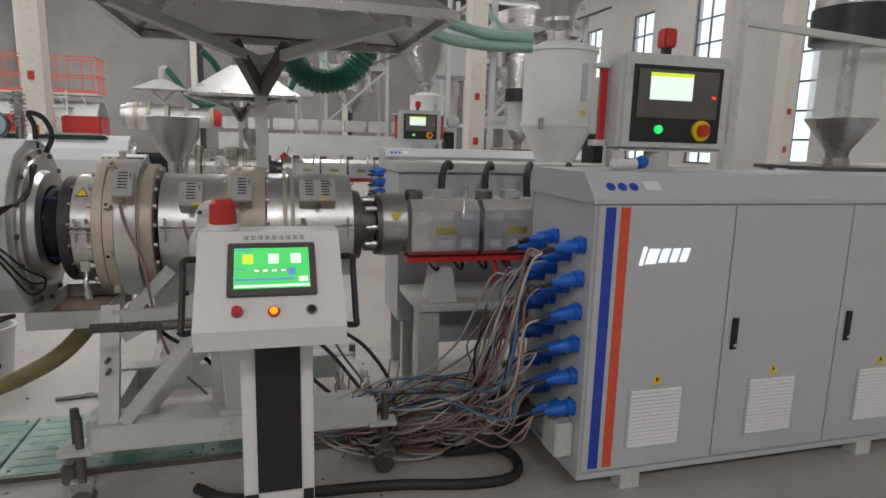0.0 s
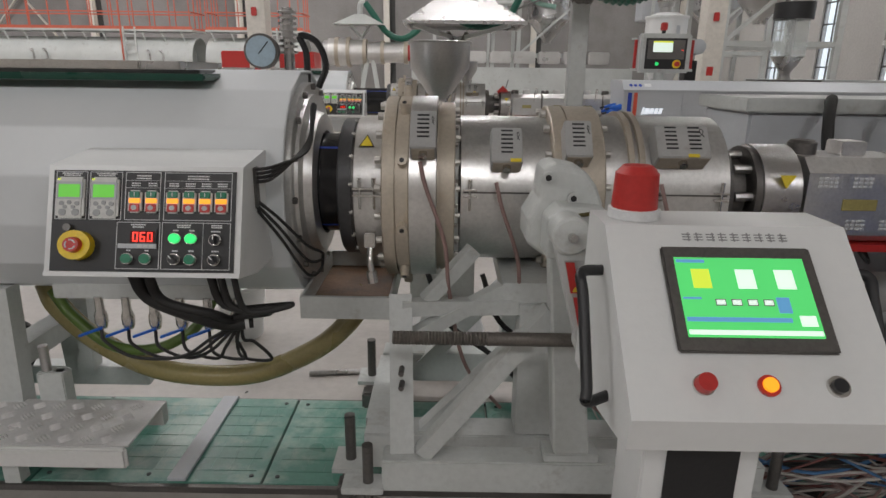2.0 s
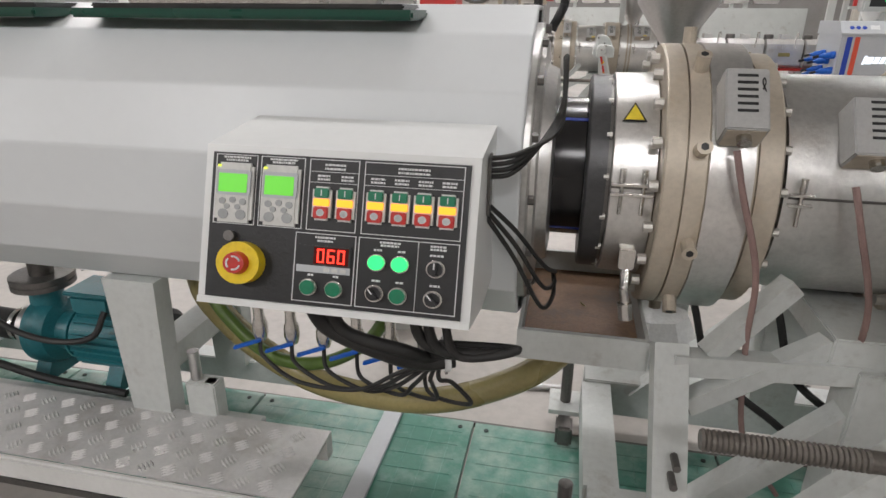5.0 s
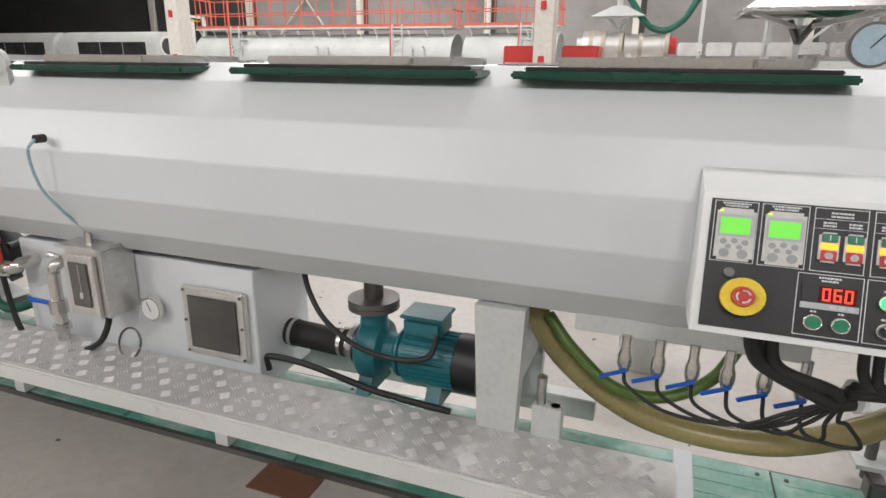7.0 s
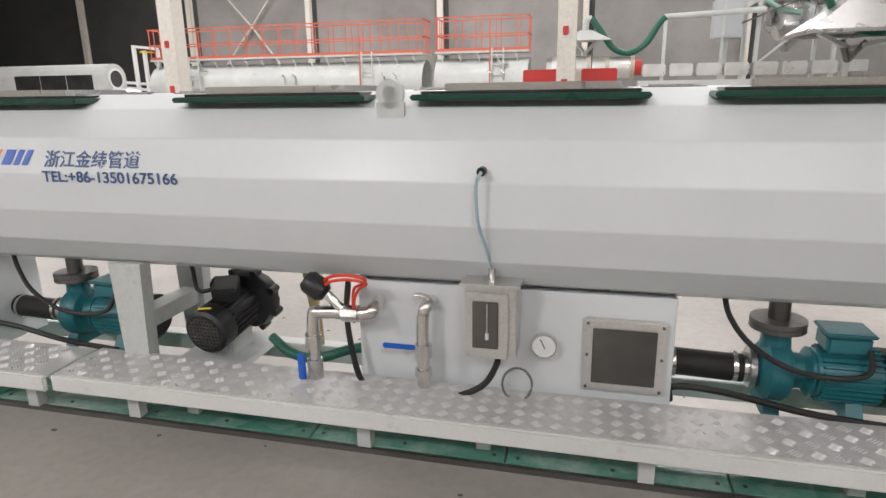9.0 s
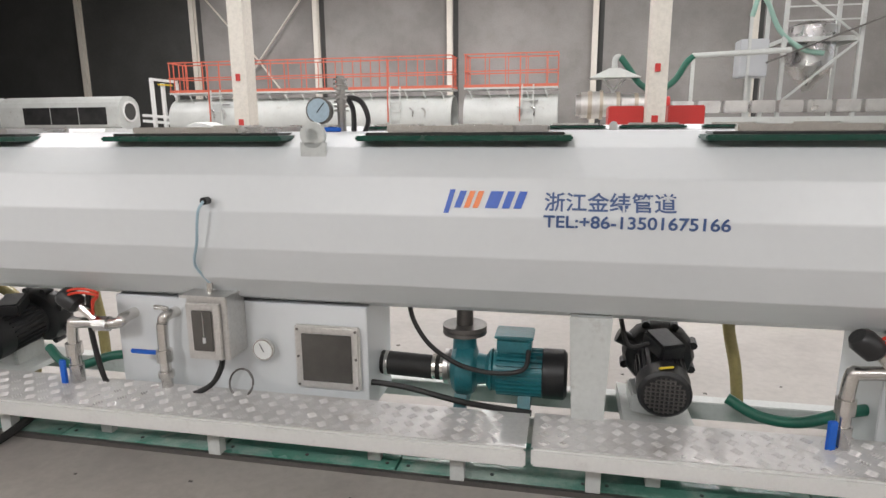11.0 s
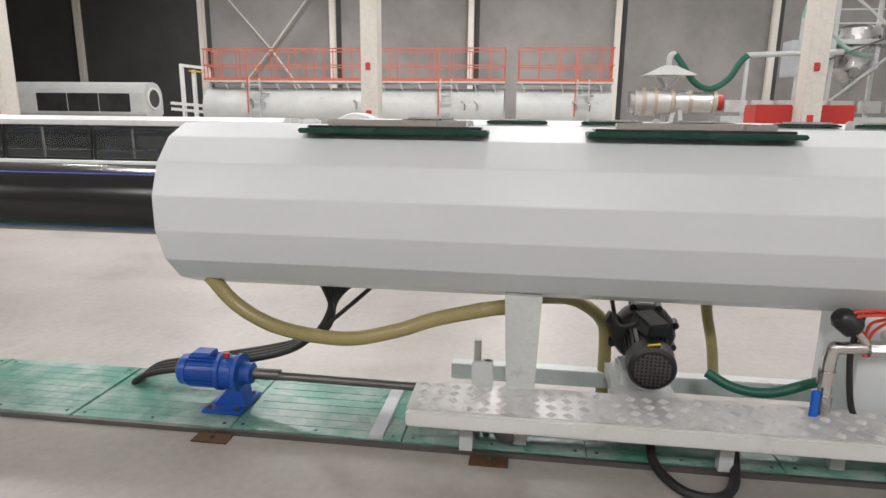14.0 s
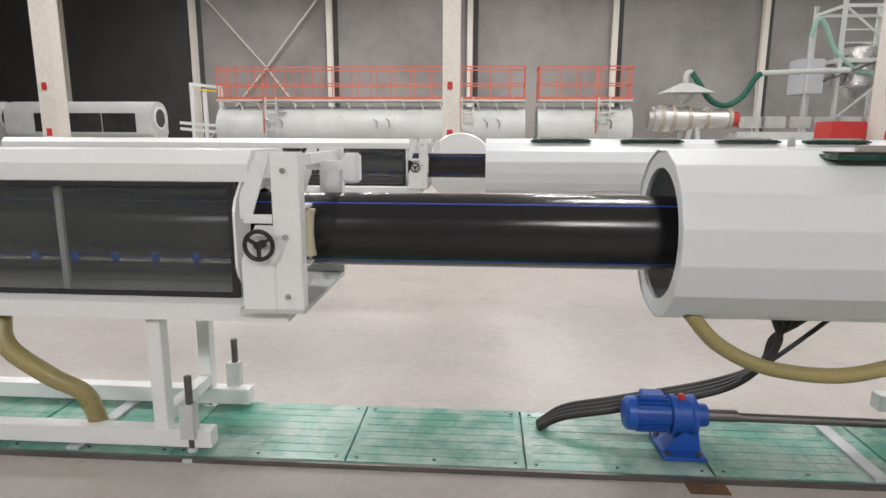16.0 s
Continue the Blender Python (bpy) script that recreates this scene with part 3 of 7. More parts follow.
def pump():
    p = thing("water_pump", (-2.7, 3.25, 0.2), "teal centrifugal water pump with a finned motor", "pump", "water pumps")
    y, z = 3.27, 0.385
    part("suction_hose", tube(nb(), [(-3.21, y, z), (-3.1, y, z - 0.004), (-2.98, y, z - 0.008), (-2.9, y, z - 0.01)], 0.058, 18), M_RUBBER, p, "thick black suction hose", True)
    for x in (-3.185, -2.945, -2.905):
        part("hose_clamp", lathe(nb(), (x, y, z - 0.004), (1, 0, 0), [(0, 0.05), (0, 0.063), (0.018, 0.063), (0.018, 0.05)], 24), M_SILVER, p, "", True)
    part("inlet_flange", lathe(nb(), (-2.885, y, z), (1, 0, 0), [(0, 0.05), (0.0, 0.085), (0.022, 0.085), (0.022, 0.06), (0.04, 0.06)], 24), M_STEEL, p, "", True)
    part("volute", lathe(nb(), (-2.855, y, z), (1, 0, 0), [(0, 0.06), (0.01, 0.1), (0.035, 0.128), (0.09, 0.13), (0.115, 0.115), (0.13, 0.075), (0.17, 0.07), (0.19, 0.1), (0.2, 0.1)], 30), M_TEAL, p, "", True)
    part("outlet_neck", lathe(nb(), (-2.79, y, z + 0.09), (0, 0, 1), [(0, 0.06), (0.07, 0.055), (0.09, 0.06)], 24), M_TEAL, p, "", True)
    part("outlet_flange", lathe(nb(), (-2.79, y, z + 0.18), (0, 0, 1), [(0, 0.06), (0, 0.105), (0.018, 0.105), (0.018, 0.1), (0.024, 0.1), (0.024, 0.105), (0.042, 0.105), (0.042, 0.05)], 28), M_DARKSTEEL, p, "dark steel outlet flange", True)
    part("riser_pipe", cyl(nb(), (-2.79, y, z + 0.22), (-2.79, y, 0.745), 0.04), M_DARKSTEEL, p, "", True)
    mb = nb()
    lathe(mb, (-2.66, y, z), (1, 0, 0), [(0, 0.085), (0.015, 0.098), (0.25, 0.098), (0.25, 0.06)], 30)
    part("motor", mb, M_TEAL, p, "", True)
    mb = nb()
    for k in range(26):
        a = 2 * math.pi * k / 26
        box(mb, -2.63, -2.42, -0.004, 0.004, 0.095, 0.115, 0, Matrix.Translation((0, y, z)) @ pose(0, 0, 0, math.degrees(a), 0, 0))
    tagged(part("finning", mb, M_TEAL, p), kind="stuff")
    part("fan_cowl", lathe(nb(), (-2.42, y, z), (1, 0, 0), [(0, 0.112), (0.005, 0.118), (0.1, 0.118), (0.115, 0.1), (0.115, 0.02)], 30), M_BLACK, p, "black fan cowl", True)
    part("terminal_box", box(nb(), -2.63, -2.47, y - 0.075, y + 0.06, z + 0.11, z + 0.185, 0.012), M_TEAL, p)
    part("terminal_lid", box(nb(), -2.64, -2.46, y - 0.085, y + 0.07, z + 0.185, z + 0.2, 0.005), M_TEAL, p)
    for x in (-2.8, -2.5):
        part("foot", prism(nb(), [(y - 0.11, 0.21), (y + 0.11, 0.21), (y + 0.06, z - 0.09), (y - 0.06, z - 0.09)], "x", x - 0.03, x + 0.03), M_TEAL, p)
    part("power_cable", tube(nb(), [(-2.48, y - 0.085, z + 0.14), (-2.5, y - 0.14, z + 0.07), (-2.62, y - 0.17, z + 0.055), (-2.78, y - 0.17, z + 0.08), (-2.92, y - 0.16, z + 0.16), (-3.0, y - 0.14, z + 0.26), (-3.03, y - 0.13, 0.74)], 0.011), M_RUBBER, p)
    return p


def vacuum_pump():
    v = thing("vacuum_pump", (-5.3, 3.3, 0.22), "black vacuum pump motor on a slanted bracket", "pump", "vacuum pumps")
    c, w = Vector((-5.30, 3.07, 0.405)), Vector((0.05, 0.98, 0.13)).normalized()
    mm0 = Matrix.Translation(c + w * 0.32) @ w.to_track_quat("Z", "Y").to_matrix().to_4x4()
    part("fan_cowl", lathe(nb(), c, w, [(0, 0.05), (0.0, 0.098), (0.012, 0.112), (0.1, 0.115), (0.1, 0.09)], 32), M_BLACK, v, "", True)
    gr = nb()
    for k in range(-4, 5):
        h = math.sqrt(0.085 ** 2 - (k * 0.019) ** 2)
        mm = Matrix.Translation(c - w * 0.003) @ w.to_track_quat("Z", "Y").to_matrix().to_4x4()
        box(gr, k * 0.019 - 0.003, k * 0.019 + 0.003, -h, h, -0.004, 0.004, 0, mm)
        box(gr, -h, h, k * 0.019 - 0.003, k * 0.019 + 0.003, -0.004, 0.004, 0, mm)
    part("fan_grille", gr, M_DARKSTEEL, v)
    mb = nb()
    lathe(mb, c + w * 0.1, w, [(0, 0.09), (0, 0.1), (0.25, 0.1), (0.25, 0.06)], 30)
    part("motor", mb, M_BLACK, v, "", True)
    mb = nb()
    mm = Matrix.Translation(c + w * 0.1) @ w.to_track_quat("Z", "Y").to_matrix().to_4x4()
    for k in range(24):
        box(mb, -0.003, 0.003, 0.095, 0.112, 0.01, 0.19, 0, mm @ pose(0, 0, 0, 0, 0, k * 15))
    tagged(part("finning", mb, M_BLACK, v), kind="stuff")
    part("pump_head", lathe(nb(), c + w * 0.32, w, [(0, 0.1), (0.02, 0.15), (0.05, 0.165), (0.09, 0.165), (0.1, 0.125), (0.16, 0.115), (0.18, 0.05)], 14), M_BLACK, v, "", True)
    for k in range(8):
        a = 2 * math.pi * (k + 0.5) / 8
        o = mm0 @ Vector((0.165 * math.cos(a), 0.165 * math.sin(a), 0.035))
        part("lug", cyl(nb(), o, o + w * 0.06, 0.02, seg=8), M_BLACK, v)
    part("terminal_box", box(nb(), -0.06, 0.06, -0.08, 0.08, 0, 0.075, 0.01, Matrix.Translation(c + w * 0.2 + Vector((0, 0, 0.1))) @ pose(0, 0, 0, 12, 0, 25)), M_BLACK, v)
    part("name_plate", box(nb(), -0.03, 0.03, -0.004, 0.004, -0.008, 0.008, 0, Matrix.Translation(c + w * 0.04 + Vector((0.0, -0.02, 0.113))) @ pose(0, 0, 0, 50, 0, 20)), M_TAG, v, "small yellow plate")
    part("port", cyl(nb(), c + w * 0.36 + Vector((-0.1, 0, 0.05)), c + w * 0.36 + Vector((-0.19, 0, 0.09)), 0.035), M_BLACK, v, "", True)
    part("bracket", prism(nb(), [(c.x - 0.16, 0.21), (c.x + 0.16, 0.21), (c.x + 0.13, 0.225), (c.x - 0.16, 0.27)], "y", 3.08, 3.5), M_FRAME, v)
    part("saddle", box(nb(), c.x - 0.12, c.x + 0.05, 3.2, 3.4, 0.225, 0.34, 0.01), M_FRAME, v)
    part("cable", tube(nb(), [c + w * 0.2 + Vector((0, 0, 0.16)), c + w * 0.2 + Vector((-0.14, -0.02, 0.12)), c + w * 0.2 + Vector((-0.18, 0, 0.22)), c + w * 0.2 + Vector((-0.2, 0, 0.35))], 0.011), M_RUBBER, v)
    return v


for make in (water_box, level_box, pump):
    first = make()
    moved(first, -3.40)
vp = vacuum_pump()
moved(vp, -3.46)

# ---- control box on the tank ----
def control_panel():
    c = thing("control_panel", (-1.39, 2.75, 0.97), "white sheet steel control box with black button panel", "control panel")
    x0, x1 = -1.65, -1.115
    part("body", prism(nb(), [(2.545, 0.965), (2.65, 1.252), (2.86, 1.275), (2.86, 0.93), (2.7, 0.93)], "x", x0, x1), M_WHITE, c)
    tilt = math.degrees(math.atan2(0.105, 0.287))
    base = Matrix.Translation((x0, 2.545, 0.965)) @ pose(0, 0, 0, 90 - tilt, 0, 0) @ Matrix.Diagonal((1, 0.905, 1, 1))
    W = x1 - x0

    def pb(u0, u1, v0, v1, d0, d1, bev=0.0):
        return box(nb(), u0, u1, v0, v1, d0, d1, bev, base)

    def disc(u, v, r, d0, d1, r2=None, seg=24):
        b = cyl(nb(), (u, v, d0), (u, v, d1), r, r2, seg)
        bmesh.ops.transform(b, matrix=base, verts=b.verts)
        return b
    part("face_rim", pb(0, W, 0.0, 0.014, 0, 0.004), M_WHITE, c)
    part("face_plate", pb(0.017, W - 0.017, 0.016, 0.322, 0.0005, 0.0045), M_BLACK, c, "black printed button panel")
    # printed outlines
    lines = nb()
    for u0, u1, v0, v1 in ((0.024, 0.110, 0.172, 0.318), (0.117, 0.206, 0.172, 0.318), (0.215, 0.312, 0.172, 0.318), (0.322, 0.508, 0.172, 0.318), (0.196, 0.315, 0.024, 0.166), (0.320, 0.508, 0.024, 0.166), (0.432, 0.4336, 0.024, 0.166)):
        for a0, a1, b0, b1 in ((u0, u1, v0, v0 + 0.0016), (u0, u1, v1 - 0.0016, v1), (u0, u0 + 0.0016, v0, v1), (u1 - 0.0016, u1, v0, v1)):
            box(lines, a0, a1, b0, b1, 0.0046, 0.0053, 0, base)
    for u0, u1, v in ((0.215, 0.312, 0.292), (0.322, 0.508, 0.292), (0.215, 0.312, 0.27), (0.322, 0.508, 0.27)):
        box(lines, u0, u1, v, v + 0.001, 0.0046, 0.0053, 0, base)
    random.seed(5)
    for u0, u1, v in ((0.245, 0.285, 0.305), (0.245, 0.285, 0.297), (0.385, 0.445, 0.305), (0.385, 0.445, 0.297), (0.04, 0.095, 0.31), (0.045, 0.09, 0.304), (0.135, 0.19, 0.31), (0.14, 0.185, 0.304), (0.232, 0.256, 0.282), (0.278, 0.302, 0.282), (0.335, 0.362, 0.282), (0.38, 0.407, 0.282), (0.424, 0.451, 0.282), (0.468, 0.495, 0.282), (0.232, 0.256, 0.275), (0.278, 0.302, 0.275), (0.335, 0.362, 0.275), (0.38, 0.407, 0.275), (0.424, 0.451, 0.275), (0.468, 0.495, 0.275), (0.235, 0.275, 0.156), (0.24, 0.27, 0.149), (0.36, 0.40, 0.156), (0.455, 0.485, 0.156), (0.362, 0.398, 0.15), (0.455, 0.485, 0.15), (0.225, 0.236, 0.078), (0.275, 0.286, 0.078), (0.35, 0.366, 0.078), (0.395, 0.409, 0.078), (0.458, 0.477, 0.078), (0.35, 0.366, 0.14), (0.395, 0.409, 0.14), (0.455, 0.48, 0.138)):
        u = u0
        while u < u1:
            w = random.uniform(0.002, 0.007)
            box(lines, u, min(u + w, u1), v, v + 0.0042, 0.0046, 0.0053, 0, base)
            u += w + 0.0014
    tagged(part("printed_lines", lines, M_PALE, c, "pale printed outlines and captions"), kind="stuff")
    for u in (0.030, 0.124):
        k = part("inverter_keypad", pb(u, u + 0.077, 0.175, 0.300, 0.0046, 0.014, 0.007), M_KEYPAD, c, "pale grey keypad with lit display")
        part("display_bezel", pb(u + 0.004, u + 0.073, 0.232, 0.285, 0.0142, 0.0152, 0.002), M_CAB, k)
        part("display", pb(u + 0.008, u + 0.066, 0.238, 0.277, 0.0153, 0.016), G_LCD, k, "lit green display")
        for ku, kv, kr in ((0.017, 0.219, 0.007), (0.038, 0.222, 0.0065), (0.059, 0.219, 0.007), (0.027, 0.208, 0.006), (0.049, 0.208, 0.006), (0.020, 0.192, 0.0105), (0.056, 0.192, 0.0105)):
            part("key", disc(u + ku, kv, kr, 0.014, 0.0158, seg=12), M_KEYGREY, k)
        part("status_light", pb(u + 0.004, u + 0.011, 0.290, 0.295, 0.0142, 0.015), G_SCREENY, k)
    for u in (0.2265, 0.272, 0.33, 0.375, 0.419, 0.463):
        s = part("start_stop_switch", pb(u, u + 0.037, 0.193, 0.262, 0.0046, 0.011, 0.006), M_KEYPAD, c, "double push button with lit middle")
        part("start_button", pb(u + 0.004, u + 0.033, 0.239, 0.2585, 0.0112, 0.0155, 0.002), mat_green_btn, s, "dark green start button")
        part("lamp", pb(u + 0.003, u + 0.034, 0.2225, 0.237, 0.0112, 0.014, 0.001), G_ORANGE, s, "lit amber lamp")
        part("stop_button", pb(u + 0.004, u + 0.033, 0.1965, 0.2205, 0.0112, 0.0155, 0.002), M_RED, s, "red stop button")
        ring = lathe(nb(), (u + 0.0185, 0.2085, 0.0156), (0, 0, 1), [(0, 0.0055), (0, 0.0075), (0.0006, 0.0075), (0.0006, 0.0055), (0, 0.0055)], 16)
        bmesh.ops.transform(ring, matrix=base, verts=ring.verts)
        part("mark", ring, M_PALE, s)
        part("mark", pb(u + 0.0175, u + 0.0195, 0.243, 0.255, 0.0156, 0.016), M_PALE, s)
    e = part("emergency_stop", disc(0.095, 0.093, 0.044, 0.0046, 0.03), M_YELLOW, c, "yellow emergency stop ring", True)
    part("stop_knob", disc(0.095, 0.093, 0.024, 0.03, 0.045, 0.021), M_RED, e, "red mushroom knob", True)
    for a0 in (20, 140, 260):
        arc = tube(nb(), [(0.095 + 0.0135 * math.cos(radians(a0 + q)), 0.093 + 0.0135 * math.sin(radians(a0 + q)), 0.0455) for q in (0, 30, 60, 85)], 0.002, 6, 3)
        bmesh.ops.transform(arc, matrix=base, verts=arc.verts)
        part("turn_arrow", arc, M_PALE, e)
    part("key_switch", disc(0.065, 0.147, 0.011, 0.0046, 0.016), M_DARKSTEEL, c)
    mtr = part("speed_display", pb(0.204, 0.309, 0.090, 0.143, 0.0046, 0.009, 0.002), M_BLACK, c)
    part("display_rim", pb(0.204, 0.309, 0.086, 0.100, 0.0091, 0.011), M_CAB, mtr)
    for k in range(3):
        part("display_key", pb(0.258 + k * 0.016, 0.269 + k * 0.016, 0.089, 0.097, 0.0111, 0.0125), M_KEYPAD, mtr)
    seg7 = nb()
    for d, on in enumerate(("abcdef", "acdefg", "abcdef")):
        u, v = 0.243 + d * 0.020, 0.107
        sg = {"a": (0, 0.014, 0.025, 0.028), "d": (0, 0.014, 0, 0.003), "g": (0, 0.014, 0.0125, 0.0155), "f": (0, 0.003, 0.014, 0.028), "e": (0, 0.003, 0, 0.014), "b": (0.011, 0.014, 0.014, 0.028), "c": (0.011, 0.014, 0, 0.014)}
        for q in on:
            a0, a1, b0, b1 = sg[q]
            box(seg7, u + a0, u + a1, v + b0, v + b1, 0.0098, 0.0104, 0, base)
    part("digits", seg7, G_RED, mtr, "lit red digits reading 060")
    part("display_window", pb(0.236, 0.304, 0.1035, 0.139, 0.0091, 0.0097), M_DIMRED, mtr, "dark red display window")
    for u, v, m_, lab in ((0.230, 0.055, "g", "green push button"), (0.280, 0.055, "g", "green push button"), (0.358, 0.117, "lit", "lit green lamp"), (0.402, 0.117, "lit", "lit green lamp"), (0.358, 0.055, "k", "black selector knob"), (0.402, 0.054, "g", "green push button"), (0.468, 0.114, "k", "black selector knob"), (0.467, 0.054, "k", "black selector knob")):
        q = part("push_button", disc(u, v, 0.0175, 0.0046, 0.012), M_SILVER, c, lab, True)
        if m_ == "k":
            part("knob", disc(u, v, 0.014, 0.012, 0.018), M_BLACK, q)
            part("knob_grip", box(nb(), -0.004, 0.004, -0.013, 0.013, 0.018, 0.027, 0.001, base @ pose(u, v, 0, 0, 0, 0 if v > 0.1 else 40)), M_BLACK, q)
            part("knob_line", box(nb(), -0.0012, 0.0012, 0.0, 0.0125, 0.0272, 0.028, 0, base @ pose(u, v, 0, 0, 0, 0 if v > 0.1 else 40)), M_PALE, q)
        else:
            part("cap", disc(u, v, 0.0145, 0.012, 0.018), G_GREEN if m_ == "lit" else mat_green_btn, q, "", True)
    part("side_vent", box(nb(), x1 + 0.001, x1 + 0.006, 2.72, 2.76, 1.12, 1.24, 0.002), M_DARKSTEEL, c)
    part("mounting_arm", box(nb(), -1.5, -1.3, 2.86, 2.96, 0.95, 1.2), M_TANK, c)
    return c


M_KEYPAD = mat("pale_keypad_plastic", (0.66, 0.66, 0.63), 0.4, var=0.04)
M_KEYGREY = mat("grey_key_plastic", (0.36, 0.37, 0.37), 0.45, var=0.05)
M_DIMRED = mat("dark_red_filter", (0.10, 0.008, 0.006), 0.15, var=0.05)
mat_green_btn = mat("dark_green_button", (0.01, 0.20, 0.10), 0.35, var=0.05)
PANEL = control_panel()

# ---- extrusion die ----
def die_head():
    d = thing("extrusion_die", (-0.3, YC, ZC - 0.33), "large steel pipe extrusion die head with heater bands", "die head")
    z = ZC - 0.012

    def turn(name, x, prof, material, label="", seg=56):
        return part(name, lathe(nb(), (x, YC, z), (1, 0, 0), prof, seg), material, d, label, True)
    turn("dark_ring", -0.925, [(0, 0.185), (0, 0.243), (0.006, 0.249), (0.047, 0.249), (0.047, 0.185)], M_GREYRING, "dark grey die lip ring")
    turn("retaining_ring", -0.878, [(0, 0.2), (0, 0.238), (0.01, 0.238), (0.01, 0.2)], M_DARKSTEEL)
    turn("heater_band", -0.868, [(0, 0.2), (0, 0.254), (0.002, 0.256), (0.096, 0.259), (0.098, 0.256), (0.098, 0.2)], M_HEATER, "wide silver heater band")
    turn("flange", -0.768, [(0, 0.2), (0, 0.324), (0.004, 0.328), (0.042, 0.328), (0.042, 0.317), (0.047, 0.317), (0.047, 0.328), (0.086, 0.328), (0.09, 0.324), (0.09, 0.2)], M_FLANGE, "tan bolted die flange")
    turn("heater_band", -0.678, [(0, 0.2), (0, 0.33), (0.088, 0.33), (0.088, 0.2)], M_HEATER, "smooth silver heater band")
    turn("flange", -0.588, [(0, 0.2), (0, 0.310), (0.006, 0.310), (0.006, 0.300), (0.011, 0.300), (0.011, 0.308), (0.056, 0.308), (0.06, 0.304), (0.06, 0.2)], M_FLANGE, "tan bolted die flange")
    turn("heater_band", -0.508, [(0, 0.2), (0, 0.263), (0.30, 0.263), (0.30, 0.2)], M_HEATER, "long silver heater band")
    turn("flange", -0.206, [(0, 0.2), (0, 0.296), (0.004, 0.30), (0.05, 0.30), (0.05, 0.290), (0.056, 0.290), (0.056, 0.30), (0.165, 0.30), (0.17, 0.296), (0.17, 0.2)], M_FLANGE, "tan bolted die flange")
    turn("heater_band", -0.03, [(0, 0.2), (0, 0.268), (0.41, 0.268), (0.41, 0.2)], M_HEATER, "long silver heater band")
    turn("clamp_rib", 0.045, [(0, 0.26), (0, 0.284), (0.018, 0.284), (0.018, 0.26)], M_FLANGE, "tan clamp rib")
    turn("clamp_rib", 0.08, [(0, 0.26), (0, 0.284), (0.018, 0.284), (0.018, 0.26)], M_FLANGE, "tan clamp rib")
    turn("end_ring", 0.385, [(0, 0.1), (0, 0.19), (0.05, 0.18), (0.05, 0.12), (0.12, 0.12)], M_DARKSTEEL)
    for x, r, n, s, size in ((-0.772, 0.298, 20, -1, 0.013), (-0.526, 0.284, 20, 1, 0.010), (-0.210, 0.28, 16, -1, 0.013), (-0.034, 0.284, 16, 1, 0.011), (-0.872, 0.243, 16, -1, 0.008)):
        for k in range(n):
            a = 2 * math.pi * (k + 0.5) / n
            y, zz = YC + r * math.cos(a), z + r * math.sin(a)
            part("bolt", cyl(nb(), (x, y, zz), (x + s * size * 1.5, y, zz), size, seg=8), M_PALEBOLT, d)
    for k in range(10):
        a = 2 * math.pi * (k + 0.35) / 10
        cy, cz = math.cos(a), math.sin(a)
        q = part("radial_screw", cyl(nb(), (-0.698, YC + 0.326 * cy, z + 0.326 * cz), (-0.698, YC + 0.366 * cy, z + 0.366 * cz), 0.016, seg=12), M_FLANGE, d)
        part("hex_socket", cyl(nb(), (-0.698, YC + 0.364 * cy, z + 0.364 * cz), (-0.698, YC + 0.367 * cy, z + 0.367 * cz), 0.0085, seg=6), M_BLACK, q)
    # band clamps
    for x0, x1, r in ((-0.866, -0.775, 0.259), (-0.50, -0.22, 0.263), (0.11, 0.37, 0.268)):
        part("clamp_seam", box(nb(), x0, x1, YC - r - 0.003, YC - r + 0.02, z + 0.028, z + 0.033), M_DARKSTEEL, d)
        for x in (x0 + 0.022, x1 - 0.022):
            cb, y = nb(), YC - r - 0.010
            cyl(cb, (x, y, z - 0.03), (x, y, z + 0.075), 0.0045, seg=8)
            for k in range(7):
                cyl(cb, (x, y, z + 0.046 + k * 0.0045), (x, y, z + 0.0483 + k * 0.0045), 0.0078, seg=8)
            for zz in (0.014, 0.036):
                box(cb, x - 0.024, x + 0.024, y - 0.006, y + 0.009, z + zz, z + zz + 0.006, 0.001)
            part("clamp", cb, M_SILVER, d)
    # terminal covers lean with the curve of the bands
    for x, w_, h_, r, lean, slots in ((-0.631, 0.082, 0.135, 0.365, 37, 1), (-0.362, 0.10, 0.125, 0.297, 35, 1), (-0.138, 0.085, 0.13, 0.333, 36, 1), (0.205, 0.17, 0.12, 0.302, 38, 2)):
        a = radians(180 - lean)
        m = Matrix.Translation((x, YC + r * math.cos(a), z + r * math.sin(a))) @ pose(0, 0, 0, -lean, 0, 0)
        c = part("terminal_cover", box(nb(), -w_ / 2, w_ / 2, -0.036, 0.036, -h_ / 2, h_ / 2, 0.003, m), M_COVER, d, "pale sheet steel terminal cover with slots")
        # the cover is solid; a tan sheet gives the shade inside its open end
        part("open_end", box(nb(), -w_ / 2 + 0.005, w_ / 2 - 0.005, -0.031, 0.034, -h_ / 2 - 0.002, -h_ / 2 - 0.0005, 0, m), M_FLANGE, c, "tan sheet painted as the shaded open lower end")
        sb = nb()
        for q in range(slots):
            ux = (q - (slots - 1) / 2) * 0.075
            for j in range(6):
                zz = -0.030 + j * 0.0155
                box(sb, ux - 0.019, ux + 0.019, -0.0375, -0.0355, zz, zz + 0.0055, 0, m)
        tagged(part("slots", sb, M_BLACK, c), kind="stuff")
        part("plug", cyl(nb(), m @ Vector((0, -0.008, -h_ / 2)), m @ Vector((0, -0.012, -h_ / 2 - 0.02)), 0.014, seg=10), M_SILVER, c)
